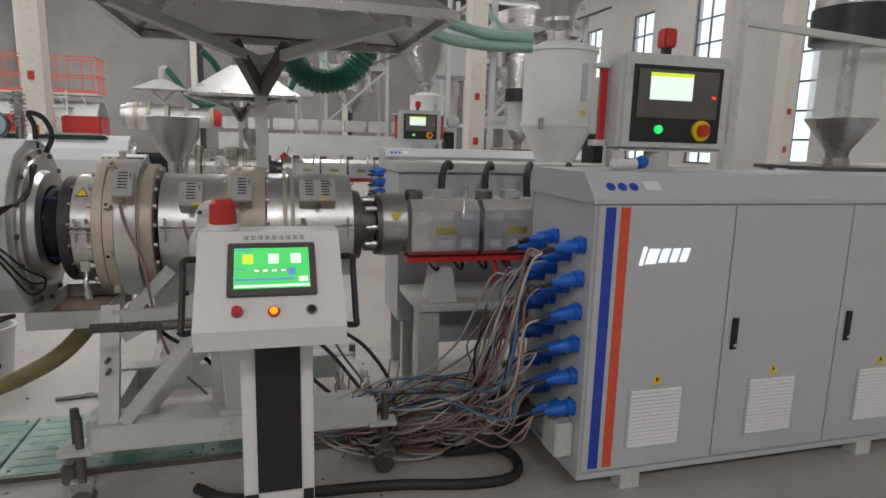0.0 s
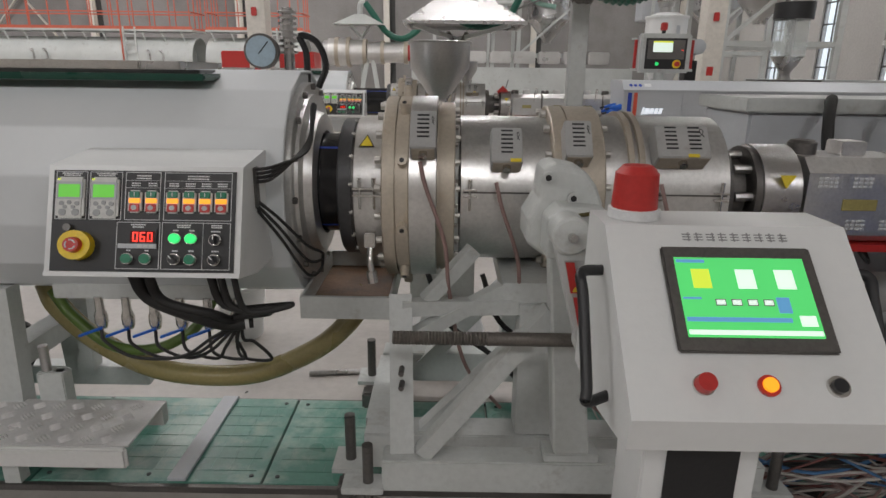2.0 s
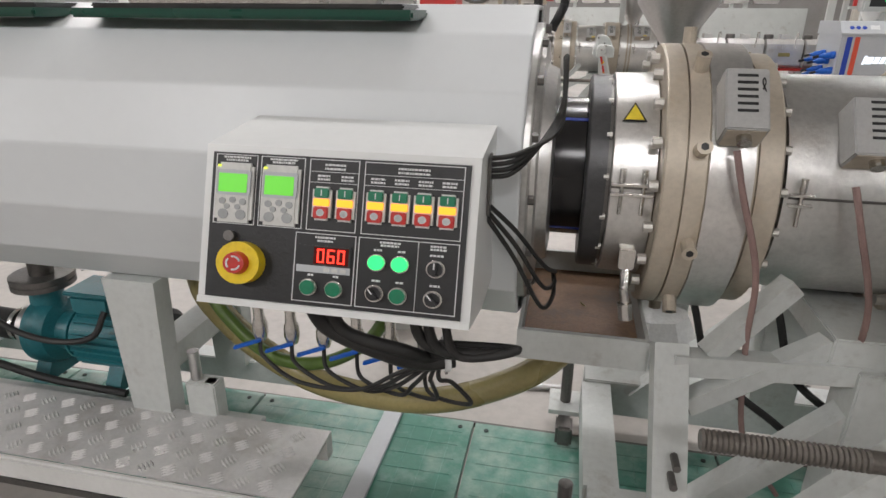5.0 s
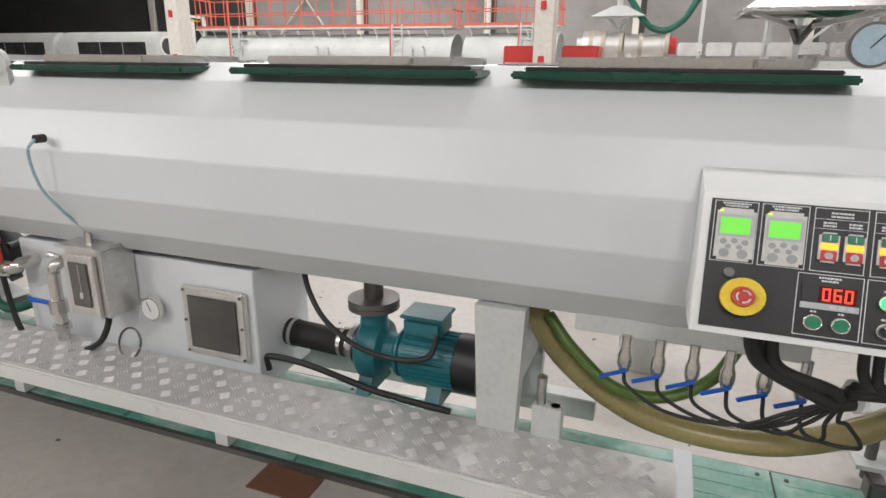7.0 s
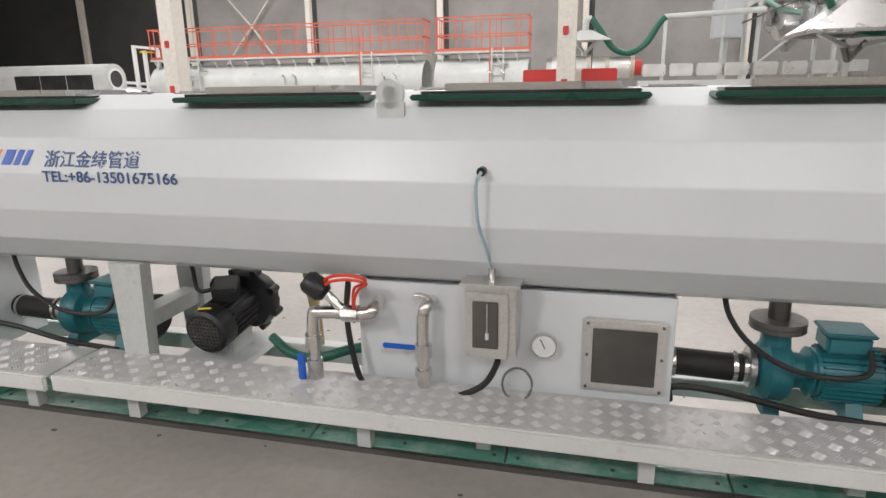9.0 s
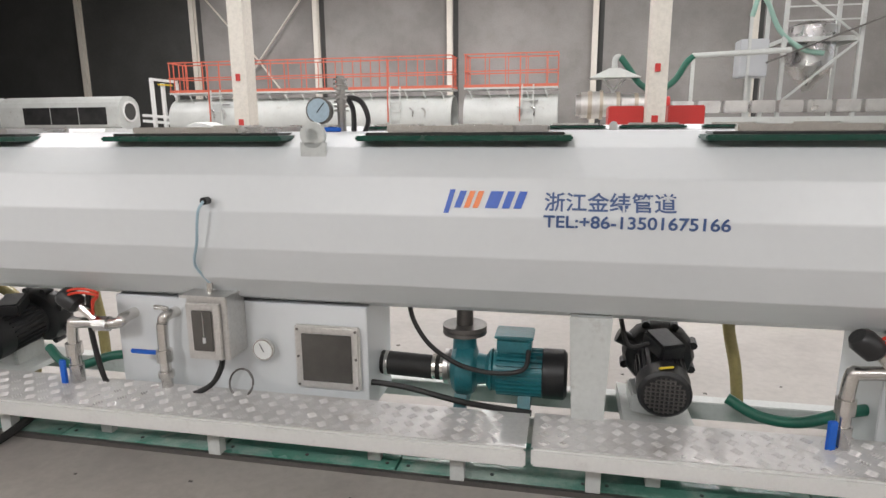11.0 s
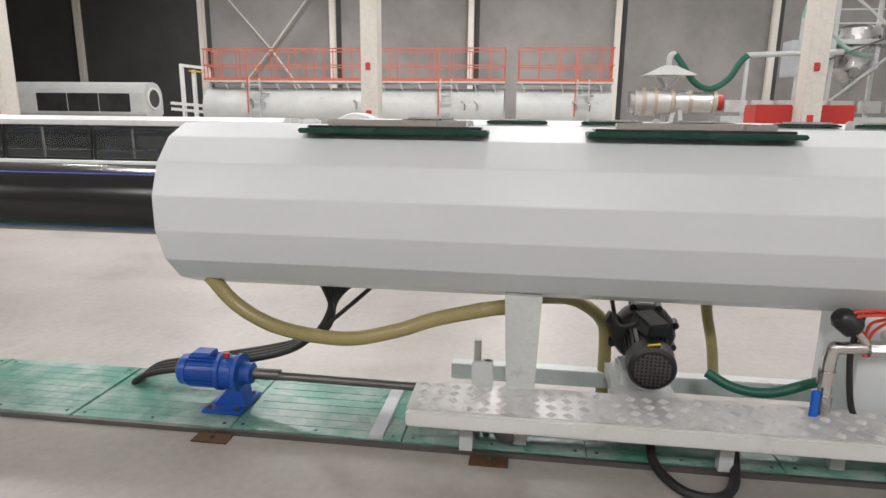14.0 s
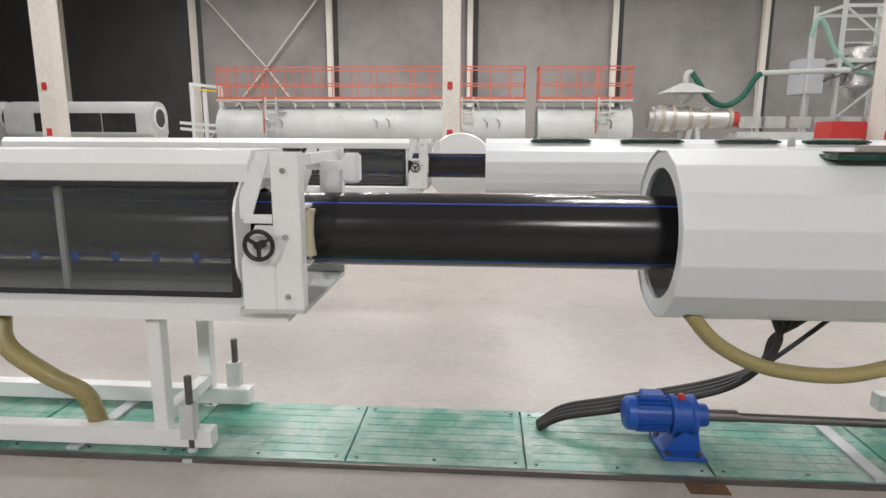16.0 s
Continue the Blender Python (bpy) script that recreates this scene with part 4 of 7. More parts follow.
        sc = tube(nb(), [m @ Vector(p) for p in ((w_ * 0.34, -0.0375, 0.02), (w_ * 0.40, -0.0375, 0.035), (w_ * 0.36, -0.0375, 0.045), (w_ * 0.33, -0.0375, 0.035), (w_ * 0.41, -0.0375, 0.015))], 0.0012, 5, 4)
        part("pen_mark", sc, M_BLACK, c, "black pen scribble")
        if x in (-0.362, 0.205):
            part("yellow_tag", box(nb(), 0.01, 0.045, -0.0385, -0.0362, -h_ / 2, -h_ / 2 + 0.012, 0, m), M_TAG, c)
    # warning sign on the first band
    a = 134
    m = Matrix.Translation((-0.826, YC + 0.2585 * math.cos(radians(a)), z + 0.2585 * math.sin(radians(a)))) @ pose(0, 0, 0, a - 90, 0, 0)
    wb_ = prism(nb(), [(-0.027, -0.026), (0.027, -0.026), (0.0, 0.028)], "z", 0, 0.0015)
    bmesh.ops.transform(wb_, matrix=m, verts=wb_.verts)
    w = part("warning_sign", wb_, M_BLACK, d, "yellow warning triangle")
    wi = prism(nb(), [(-0.021, -0.022), (0.021, -0.022), (0.0, 0.02)], "z", 0.0016, 0.0022)
    bmesh.ops.transform(wi, matrix=m, verts=wi.verts)
    part("triangle", wi, M_TAG, w)
    # thermocouple block and lead below the first band
    part("drain_hook", tube(nb(), [(-0.815, 2.985, 0.955), (-0.813, 2.965, 0.91), (-0.812, 2.955, 0.88), (-0.80, 2.95, 0.82)], 0.011), M_SILVER, d, "", True)
    part("hook_nut", cyl(nb(), (-0.808, 2.953, 0.855), (-0.802, 2.95, 0.815), 0.018, seg=8), M_SILVER, d)
    part("hook_block", box(nb(), -0.832, -0.796, 2.962, 3.01, 0.935, 0.985, 0.003), M_SILVER, d)
    return d


M_GREYRING = mat("worn_grey_ring", (0.085, 0.085, 0.088), 0.4, metal=0.3, var=0.2, grain=0.2, scale=6)
M_PALEBOLT = mat("pale_bolt", (0.52, 0.50, 0.46), 0.38, metal=0.5, var=0.1, grain=0.1, scale=12)
M_COVER = mat("dusty_grey_cover_paint", (0.50, 0.50, 0.49), 0.42, metal=0.3, var=0.08, grain=0.1, scale=10, stain=(0.36, 0.33, 0.30), amount=0.15, stain_scale=12)
DIE = die_head()

# ---- die stand with screw spindle ----
def die_stand():
    s = thing("die_stand", (-0.2, 3.2, 0.0), "pale painted welded steel stand under the die", "stand")
    for y in (2.95, 3.6):
        part("base_beam", box(nb(), -0.84, 0.46, y - 0.06, y + 0.06, 0.12, 0.26, 0.004), M_FRAME, s)
        for x in (-0.88, 0.47):
            part("foot_plate", box(nb(), x - 0.08, x + 0.06, y - 0.07, y + 0.07, 0.10, 0.118), M_FRAME, s)
            j = part("levelling_screw", cyl(nb(), (x - 0.02, y, 0.03), (x - 0.02, y, 0.30), 0.02, seg=12), M_DARKSTEEL, s)
            part("caster", box(nb(), x - 0.05, x + 0.01, y - 0.12 - 0.03, y - 0.06, 0.0, 0.1, 0.01), M_DARKSTEEL, s)
    for x in (-0.8, 0.4):
        part("cross_beam", box(nb(), x - 0.05, x + 0.05, 3.01, 3.54, 0.13, 0.25), M_FRAME, s)
    part("post", box(nb(), -0.30, -0.16, 2.9, 3.02, 0.26, 0.76, 0.004), M_FRAME, s)
    part("post", box(nb(), -0.30, -0.16, 3.5, 3.62, 0.26, 0.76, 0.004), M_FRAME, s)
    for y in (2.95, 3.56):
        part("brace", bar(nb(), (-0.66, y, 0.2), (-0.24, y, 0.66), 0.07, 0.06), M_FRAME, s)
    part("saddle", box(nb(), -0.36, -0.1, 2.92, 3.6, 0.76, 0.83, 0.004), M_FRAME, s)
    # front frame: beam on jacks, leaning leg, tapered column and brace
    y0, y1 = 2.60, 2.69
    part("front_beam", box(nb(), -0.745, 0.44, y0, y1, 0.245, 0.355, 0.005), M_FRAME, s)
    part("front_leg", bar(nb(), (-0.685, 2.66, 0.34), (-0.705, 2.90, 0.79), 0.075, 0.05), M_FRAME, s)
    for zz in (0.55, 0.60):
        part("leg_bolt", cyl(nb(), (-0.69, 2.745, zz), (-0.69, 2.70, zz), 0.009, seg=8), M_DARKSTEEL, s)
    part("front_rail", bar(nb(), (-0.70, 2.88, 0.755), (-0.24, 2.95, 0.74), 0.05), M_FRAME, s)
    part("front_brace", bar(nb(), (-0.62, 2.645, 0.36), (-0.24, 2.655, 0.84), 0.06, 0.05), M_FRAME, s)
    part("rear_brace", bar(nb(), (-0.66, 2.86, 0.66), (-0.36, 2.95, 0.80), 0.045), M_FRAME, s)
    part("steep_brace", bar(nb(), (-0.62, 2.90, 0.77), (-0.46, 2.95, 0.94), 0.045), M_FRAME, s)
    part("column_foot", box(nb(), -0.245, -0.075, 2.605, 2.685, 0.356, 0.385, 0.004), M_FRAME, s)
    part("hinge_column", prism(nb(), [(-0.215, 0.385), (-0.105, 0.385), (-0.18, 1.04), (-0.265, 1.04)], "y", 2.605, 2.685), M_FRAME, s).modifiers.new("round", "BEVEL").width = 0.006
    for x in (-0.80, 0.47):
        part("jack_lug", box(nb(), x - 0.07, x + 0.06, 2.58, 2.66, 0.245, 0.268, 0.003), M_FRAME, s)
        j = part("jack_screw", cyl(nb(), (x + 0.01, 2.62, 0.10), (x + 0.01, 2.62, 0.40), 0.017, seg=12), M_DARKSTEEL, s, "dark jacking screw", True)
        part("caster_fork", prism(nb(), [(x - 0.02, 0.02), (x + 0.04, 0.02), (x + 0.055, 0.12), (x - 0.035, 0.12)], "y", 2.595, 2.645), M_STEEL, j)
        part("caster_wheel", lathe(nb(), (x + 0.01, 2.592, 0.045), (0, 1, 0), [(0, 0.02), (0, 0.04), (0.006, 0.045), (0.05, 0.045), (0.056, 0.04), (0.056, 0.02)], 20), M_DARKSTEEL, j, "", True)
    part("spindle", lathe(nb(), (-0.70, 2.55, 0.795), (1, 0, 0), [(q * 0.0045, 0.0205 if q % 2 else 0.0175) for q in range(60)] + [(0.275, 0.0195), (0.62, 0.0195)], 16), M_SPINDLE, s, "long threaded adjusting spindle", True)
    # hinge arm
    def bevel(ob, w):
        b = ob.modifiers.new("round", "BEVEL")
        b.width, b.segments = w, 3
        return ob
    bevel(part("hinge_casting", prism(nb(), [(-0.335, 1.06), (-0.335, 1.13), (-0.305, 1.185), (-0.295, 1.27), (-0.262, 1.28), (-0.185, 1.265), (-0.15, 1.22), (-0.13, 1.17), (-0.135, 1.08), (-0.20, 1.02), (-0.28, 1.02)], "y", 2.60, 2.76), M_FRAME, s, "pale cast hinge bracket"), 0.018)
    bevel(part("hinge_block", prism(nb(), [(-0.295, 1.045), (-0.295, 1.15), (-0.26, 1.185), (-0.135, 1.17), (-0.11, 1.14), (-0.11, 1.045)], "y", 2.50, 2.62), M_FRAME, s, "pale clamp block"), 0.012)
    part("grease_bead", tube(nb(), [(-0.27, 2.495, 1.09), (-0.26, 2.495, 1.13), (-0.23, 2.495, 1.16), (-0.19, 2.495, 1.17)], 0.006, 6, 4), mat("old_grease", (0.09, 0.075, 0.02), 0.35, var=0.3, scale=20), s, "dark squeezed-out grease")
    arm = part("swing_arm", prism(nb(), [(-0.292, 1.13), (-0.204, 1.13), (-0.121, 0.83), (-0.209, 0.83)], "y", 2.43, 2.49), M_FRAME, s, "pale swing arm with red marks")
    for x, z in ((-0.248, 1.13), (-0.165, 0.83)):
        q = part("pivot", lathe(nb(), (x, 2.412, z), (0, 1, 0), [(0, 0.004), (0, 0.042), (0.006, 0.048), (0.085, 0.048), (0.085, 0.01)], 32), M_FRAME, arm, "", True)
        part("pivot_pin", cyl(nb(), (x, 2.412, z), (x, 2.398, z), 0.011, seg=12), M_SILVER, q)
    part("arm_recess", prism(nb(), [(-0.260, 1.065), (-0.206, 1.065), (-0.157, 0.89), (-0.211, 0.89)], "y", 2.426, 2.4295), M_COVER, arm, "bare recessed arm face")
    for q in (0, 1):
        z = 1.022 - 0.092 * q
        x = -0.260 + (1.065 - z) * 0.28
        part("red_strip", prism(nb(), [(x - 0.010, z + 0.04), (x + 0.012, z + 0.04), (x + 0.03, z - 0.04), (x + 0.008, z - 0.04)], "y", 2.421, 2.4255), M_RED, arm, "red warning strip")
        part("warning_sign", prism(nb(), [(x + 0.012, z - 0.036), (x + 0.027, z - 0.036), (x + 0.0185, z - 0.022)], "y", 2.419, 2.4208), M_TAG, arm, "small yellow triangle")
    part("warning_sign", prism(nb(), [(-0.232, 0.995), (-0.205, 0.995), (-0.218, 1.02)], "y", 2.422, 2.4255), M_TAG, arm, "yellow warning triangle")
    for x, z in ((-0.285, 1.245), (-0.215, 1.19)):
        b = part("socket_bolt", cyl(nb(), (x, 2.60, z), (x, 2.585, z), 0.016, seg=12), M_FRAME, s)
        part("hex_socket", cyl(nb(), (x, 2.586, z), (x, 2.5835, z), 0.009, seg=6), M_BLACK, b)
    return s


M_SPINDLE = mat("greasy_threaded_steel", (0.20, 0.18, 0.16), 0.45, metal=0.6, var=0.2, grain=0.25, scale=14)
STAND = die_stand()
TRAY = thing("drip_tray", (-0.9, 3.2, 0.69), "rusty drip tray below the die lip", "tray")
part("pan", box(nb(), -1.05, -0.75, 2.94, 3.5, 0.69, 0.70), M_RUST, TRAY)
for a in ((-1.055, -0.74, 2.935, 2.95, 0.685, 0.765), (-1.055, -0.74, 3.49, 3.505, 0.685, 0.765), (-1.055, -1.045, 2.95, 3.49, 0.685, 0.765), (-0.75, -0.74, 2.95, 3.49, 0.685, 0.765)):
    part("tray_side", box(nb(), *a), M_FRAME, TRAY)

# ---- operator stand ----
def operator_stand():
    s = thing("operator_console", (0.0, 2.15, 0.0), "white operator console on a two-tone pedestal", "control console")
    part("pedestal", box(nb(), -0.125, 0.125, 2.12, 2.30, 0.02, 0.88, 0.004), M_WHITE, s)
    part("front_strip", box(nb(), -0.075, 0.08, 2.114, 2.118, 0.27, 0.86), M_BLACK, s, "black front strip")
    part("base_plate", box(nb(), -0.2, 0.2, 2.02, 2.42, 0.0, 0.02, 0.003), M_CAB, s)
    h = part("housing", prism(nb(), [(1.87, 0.965), (2.14, 1.23), (2.27, 1.23), (2.30, 0.86), (2.10, 0.86), (1.885, 0.90)], "x", -0.245, 0.218), M_WHITE, s, "sloping white console housing")
    tilt = math.degrees(math.atan2(0.27, 0.265))
    base = Matrix.Translation((-0.245, 1.87, 0.965)) @ pose(0, 0, 0, 90 - tilt, 0, 0)

    def pb(u0, u1, v0, v1, d0, d1, bev=0.0):
        return box(nb(), u0 * 0.955, u1 * 0.955, v0 * 1.11, v1 * 1.11, d0, d1, bev, base)

    def disc(u, v, r, d0, d1, r2=None):
        b = cyl(nb(), (u * 0.955, v * 1.11, d0), (u * 0.955, v * 1.11, d1), r, r2, 24)
        bmesh.ops.transform(b, matrix=base, verts=b.verts)
        return b
    p = part("touch_screen", pb(0.10, 0.395, 0.105, 0.295, 0.0005, 0.009, 0.004), M_DARKSTEEL, s, "grey framed touch screen showing green")
    part("screen", pb(0.122, 0.372, 0.130, 0.272, 0.0092, 0.0105), G_SCREEN, p, "lit green screen")
    for u0, u1, v0, v1, g in ((0.15, 0.185, 0.215, 0.25, G_SCREENY), (0.235, 0.27, 0.215, 0.25, G_SCREENW), (0.31, 0.345, 0.215, 0.25, G_SCREENW), (0.125, 0.37, 0.134, 0.142, G_SCREENW), (0.125, 0.32, 0.156, 0.164, G_SCREENB), (0.335, 0.365, 0.150, 0.168, G_SCREENW), (0.30, 0.325, 0.172, 0.2, G_SCREENB), (0.125, 0.18, 0.262, 0.268, G_SCREENB), (0.125, 0.16, 0.195, 0.199, G_SCREENB)):
        part("screen_field", pb(u0, u1, v0, v1, 0.0106, 0.0110), g, p)
    for u in (0.185, 0.215, 0.245, 0.275):
        part("screen_field", pb(u, u + 0.02, 0.184, 0.196, 0.0106, 0.0110), M_INK, p)
        part("screen_field", pb(u + 0.002, u + 0.018, 0.186, 0.194, 0.0111, 0.0114), G_SCREENW, p)
    cb = nb()
    for k in range(9):
        u = 0.145 + k * 0.023
        random.seed(k)
        for j in range(3):
            v = 0.345 + j * 0.006
            box(cb, u, u + 0.016, v, v + 0.0022, 0.0005, 0.0012, 0, base)
        w = random.uniform(0.003, 0.012)
        box(cb, u + w, u + w + 0.0025, 0.343, 0.362, 0.0005, 0.0013, 0, base)
    part("caption", cb, M_INK, s, "grey caption strokes")
    for u, g, lab in ((0.135, M_RED, "red push button"), (0.25, G_ORANGE, "lit amber button"), (0.372, M_BLACK, "black selector switch")):
        q = part("push_button", disc(u, 0.055, 0.0185, 0.0005, 0.007), M_SILVER if g is not G_ORANGE else M_RED, s, lab, True)
        part("cap", disc(u, 0.055, 0.016 if g is M_RED else 0.0125, 0.007, 0.024 if g is M_RED else 0.013), g, q, "", True)
    for x in (-0.245, 0.218):
        sgn = -1 if x < 0 else 1
        xx = x + sgn * 0.045
        part("grab_handle", tube(nb(), [(x, 2.13, 1.14), (xx, 2.11, 1.14), (xx, 2.08, 1.10), (xx, 2.0, 0.96), (xx, 1.99, 0.93), (x, 2.02, 0.925)], 0.011, 10, 6), M_BLACK, s, "black tubular grab handle", True)
    b = part("warning_beacon", lathe(nb(), (-0.17, 2.21, 1.231), (0, 0, 1), [(0, 0.052), (0.018, 0.052), (0.02, 0.048)], 24), M_PALE, s, "", True)
    part("beacon_dome", lathe(nb(), (-0.17, 2.21, 1.251), (0, 0, 1), [(0, 0.046), (0.07, 0.043), (0.085, 0.03), (0.088, 0.0)], 24), M_RED, b, "red beacon dome", True)
    # chequered foot
    part("checker", box(nb(), -0.07, 0.08, 2.113, 2.117, 0.14, 0.265), M_PALE, s)
    part("checker", box(nb(), -0.122, -0.075, 2.113, 2.117, 0.14, 0.265), M_BLACK, s)
    part("checker", box(nb(), 0.085, 0.122, 2.113, 2.117, 0.14, 0.265), M_BLACK, s)
    part("checker", box(nb(), -0.07, 0.08, 2.113, 2.117, 0.022, 0.135), M_BLACK, s)
    return s


operator_stand()

# ---- electrical cabinet ----
def cabinet():
    c = thing("electrical_cabinet", (2.6, 2.6, 0.0), "long grey extruder control cabinet with striped corner", "cabinet")
    x0, x1, y0, y1 = 1.28, 4.56, 2.225, 2.84
    part("carcass", box(nb(), x0, x1, y0 + 0.004, y1, 0.105, 1.315), M_CAB, c)
    part("cap", prism(nb(), [(y0 - 0.012, 1.315), (y0 - 0.012, 1.335), (y0 + 0.09, 1.44), (y1 + 0.01, 1.44), (y1 + 0.01, 1.315)], "x", x0 - 0.015, x1 + 0.015), M_CAB, c, "sloped grey cabinet cap")
    part("plinth_lip", box(nb(), x0 - 0.01, x1, y0 - 0.012, y1, 0.08, 0.105), M_CAB, c)
    for x in (1.55, 2.93, 4.3):
        for y in (2.24, 2.76):
            part("foot", box(nb(), x - 0.05, x + 0.05, y - 0.02, y + 0.06, 0.0, 0.08, 0.003), M_FRAME, c)
    edges = (1.29, 1.975, 2.64, 3.31, 3.97, 4.55)
    for i, (a, b) in enumerate(zip(edges, edges[1:])):
        d = part("door", box(nb(), a + 0.003, b - 0.003, y0 - 0.006, y0 + 0.003, 0.112, 1.308, 0.002), M_CAB, c, "grey cabinet door with a vent")
        h = part("handle", box(nb(), b - 0.045 + 0.085, b - 0.012 + 0.085, y0 - 0.018, y0 - 0.006, 0.64, 0.79, 0.003) if i < 4 else box(nb(), b - 0.06, b - 0.03, y0 - 0.018, y0 - 0.006, 0.64, 0.79, 0.003), M_BLACK, d, "black swing handle")
        part("lock", cyl(nb(), (b + 0.057 if i < 4 else b - 0.045, y0 - 0.018, 0.662), (b + 0.057 if i < 4 else b - 0.045, y0 - 0.024, 0.662), 0.009, seg=12), M_SILVER, h)
        v0 = a + 0.21 if i == 0 else a + 0.165
        vent = part("vent", box(nb(), v0, v0 + 0.285, y0 - 0.011, y0 - 0.006, 0.20, 0.49, 0.002), M_CAB, d)
        for k in range(15):
            z = 0.212 + k * 0.0183
            part("slat", prism(nb(), [(y0 - 0.020, z), (y0 - 0.011, z), (y0 - 0.011, z + 0.012)], "x", v0 + 0.012, v0 + 0.273), M_PALE, vent)
        tri = prism(nb(), [(v0 + 0.115, 0.5), (v0 + 0.175, 0.5), (v0 + 0.145, 0.552)], "y", y0 - 0.008, y0 - 0.0065)
        w = part("warning_sign", tri, M_TAG, d, "yellow warning triangle")
        part("bolt_mark", prism(nb(), [(v0 + 0.14, 0.51), (v0 + 0.152, 0.525), (v0 + 0.142, 0.535), (v0 + 0.136, 0.522)], "y", y0 - 0.0092, y0 - 0.0082), M_BLACK, w)
    part("blue_stripe", box(nb(), 1.325, 1.372, y0 - 0.0085, y0 - 0.0065, 0.125, 1.30), M_BLUESTRIPE, c, "blue vertical stripe")
    part("red_stripe", box(nb(), 1.395, 1.440, y0 - 0.0085, y0 - 0.0065, 0.125, 1.30), mat("orange_red_stripe", (0.72, 0.10, 0.05), 0.4, var=0.04), c, "orange-red vertical stripe")
    # makers mark as plain shapes; emission stands in for their bright reflection
    lg = nb()
    for x, w_, z0, z1 in ((1.50, 0.018, 1.05, 1.13), (1.53, 0.05, 1.055, 1.12), (1.595, 0.04, 1.06, 1.12), (1.65, 0.035, 1.06, 1.12), (1.70, 0.035, 1.06, 1.12)):
        prism(lg, [(x, z0), (x + w_, z0), (x + w_ + 0.018, z1), (x + 0.018, z1)], "y", y0 - 0.0095, y0 - 0.0065)
    part("emblem", lg, glow("emblem_glint_glow", (0.85, 0.92, 1.0), 1.1), c, "emblem with its bright reflection put in as glow")
    # stickers on the cap slope
    sl = Matrix.Translation((1.33, y0 - 0.0125 + 0.03, 1.335 + 0.0333)) @ pose(0, 0, 0, 45.6, 0, 0)
    for k in range(3):
        b = cyl(nb(), (0.03 + k * 0.055, 0.02, 0.001), (0.03 + k * 0.055, 0.02, 0.002), 0.021, seg=20)
        bmesh.ops.transform(b, matrix=sl, verts=b.verts)
        part("sticker", b, M_BLUESTRIPE, c, "round blue safety sticker")
    part("sticker", box(nb(), 0.19, 0.27, 0.0, 0.05, 0.001, 0.002, 0, sl), M_PALE, c, "pale notice sticker")
    # end sockets
    for k in range(6):
        for j in range(4):
            z = 1.13 - k * 0.148 - (j % 2) * 0.06
            y = 2.31 + j * 0.13
            q = part("socket", lathe(nb(), (x0, y, z), (-1, 0, -0.12), [(0, 0.036), (0.035, 0.036), (0.037, 0.029), (0.055, 0.031), (0.095, 0.029), (0.11, 0.018), (0.14, 0.014)], 16), M_SOCKET, c, "blue industrial plug and socket", True)
            part("gland", cyl(nb(), (x0 - 0.14, y, z - 0.017), (x0 - 0.19, y, z - 0.03), 0.013, seg=10), M_BLACK, q)
            part("flange_plate", box(nb(), x0 - 0.012, x0 - 0.001, y - 0.032, y + 0.032, z - 0.034, z + 0.034, 0.003), M_SOCKET, q)
    part("side_box", box(nb(), x0 - 0.09, x0 - 0.002, 2.28, 2.42, 0.16, 0.32, 0.006), M_FRAME, c)
    return c


CAB = cabinet()


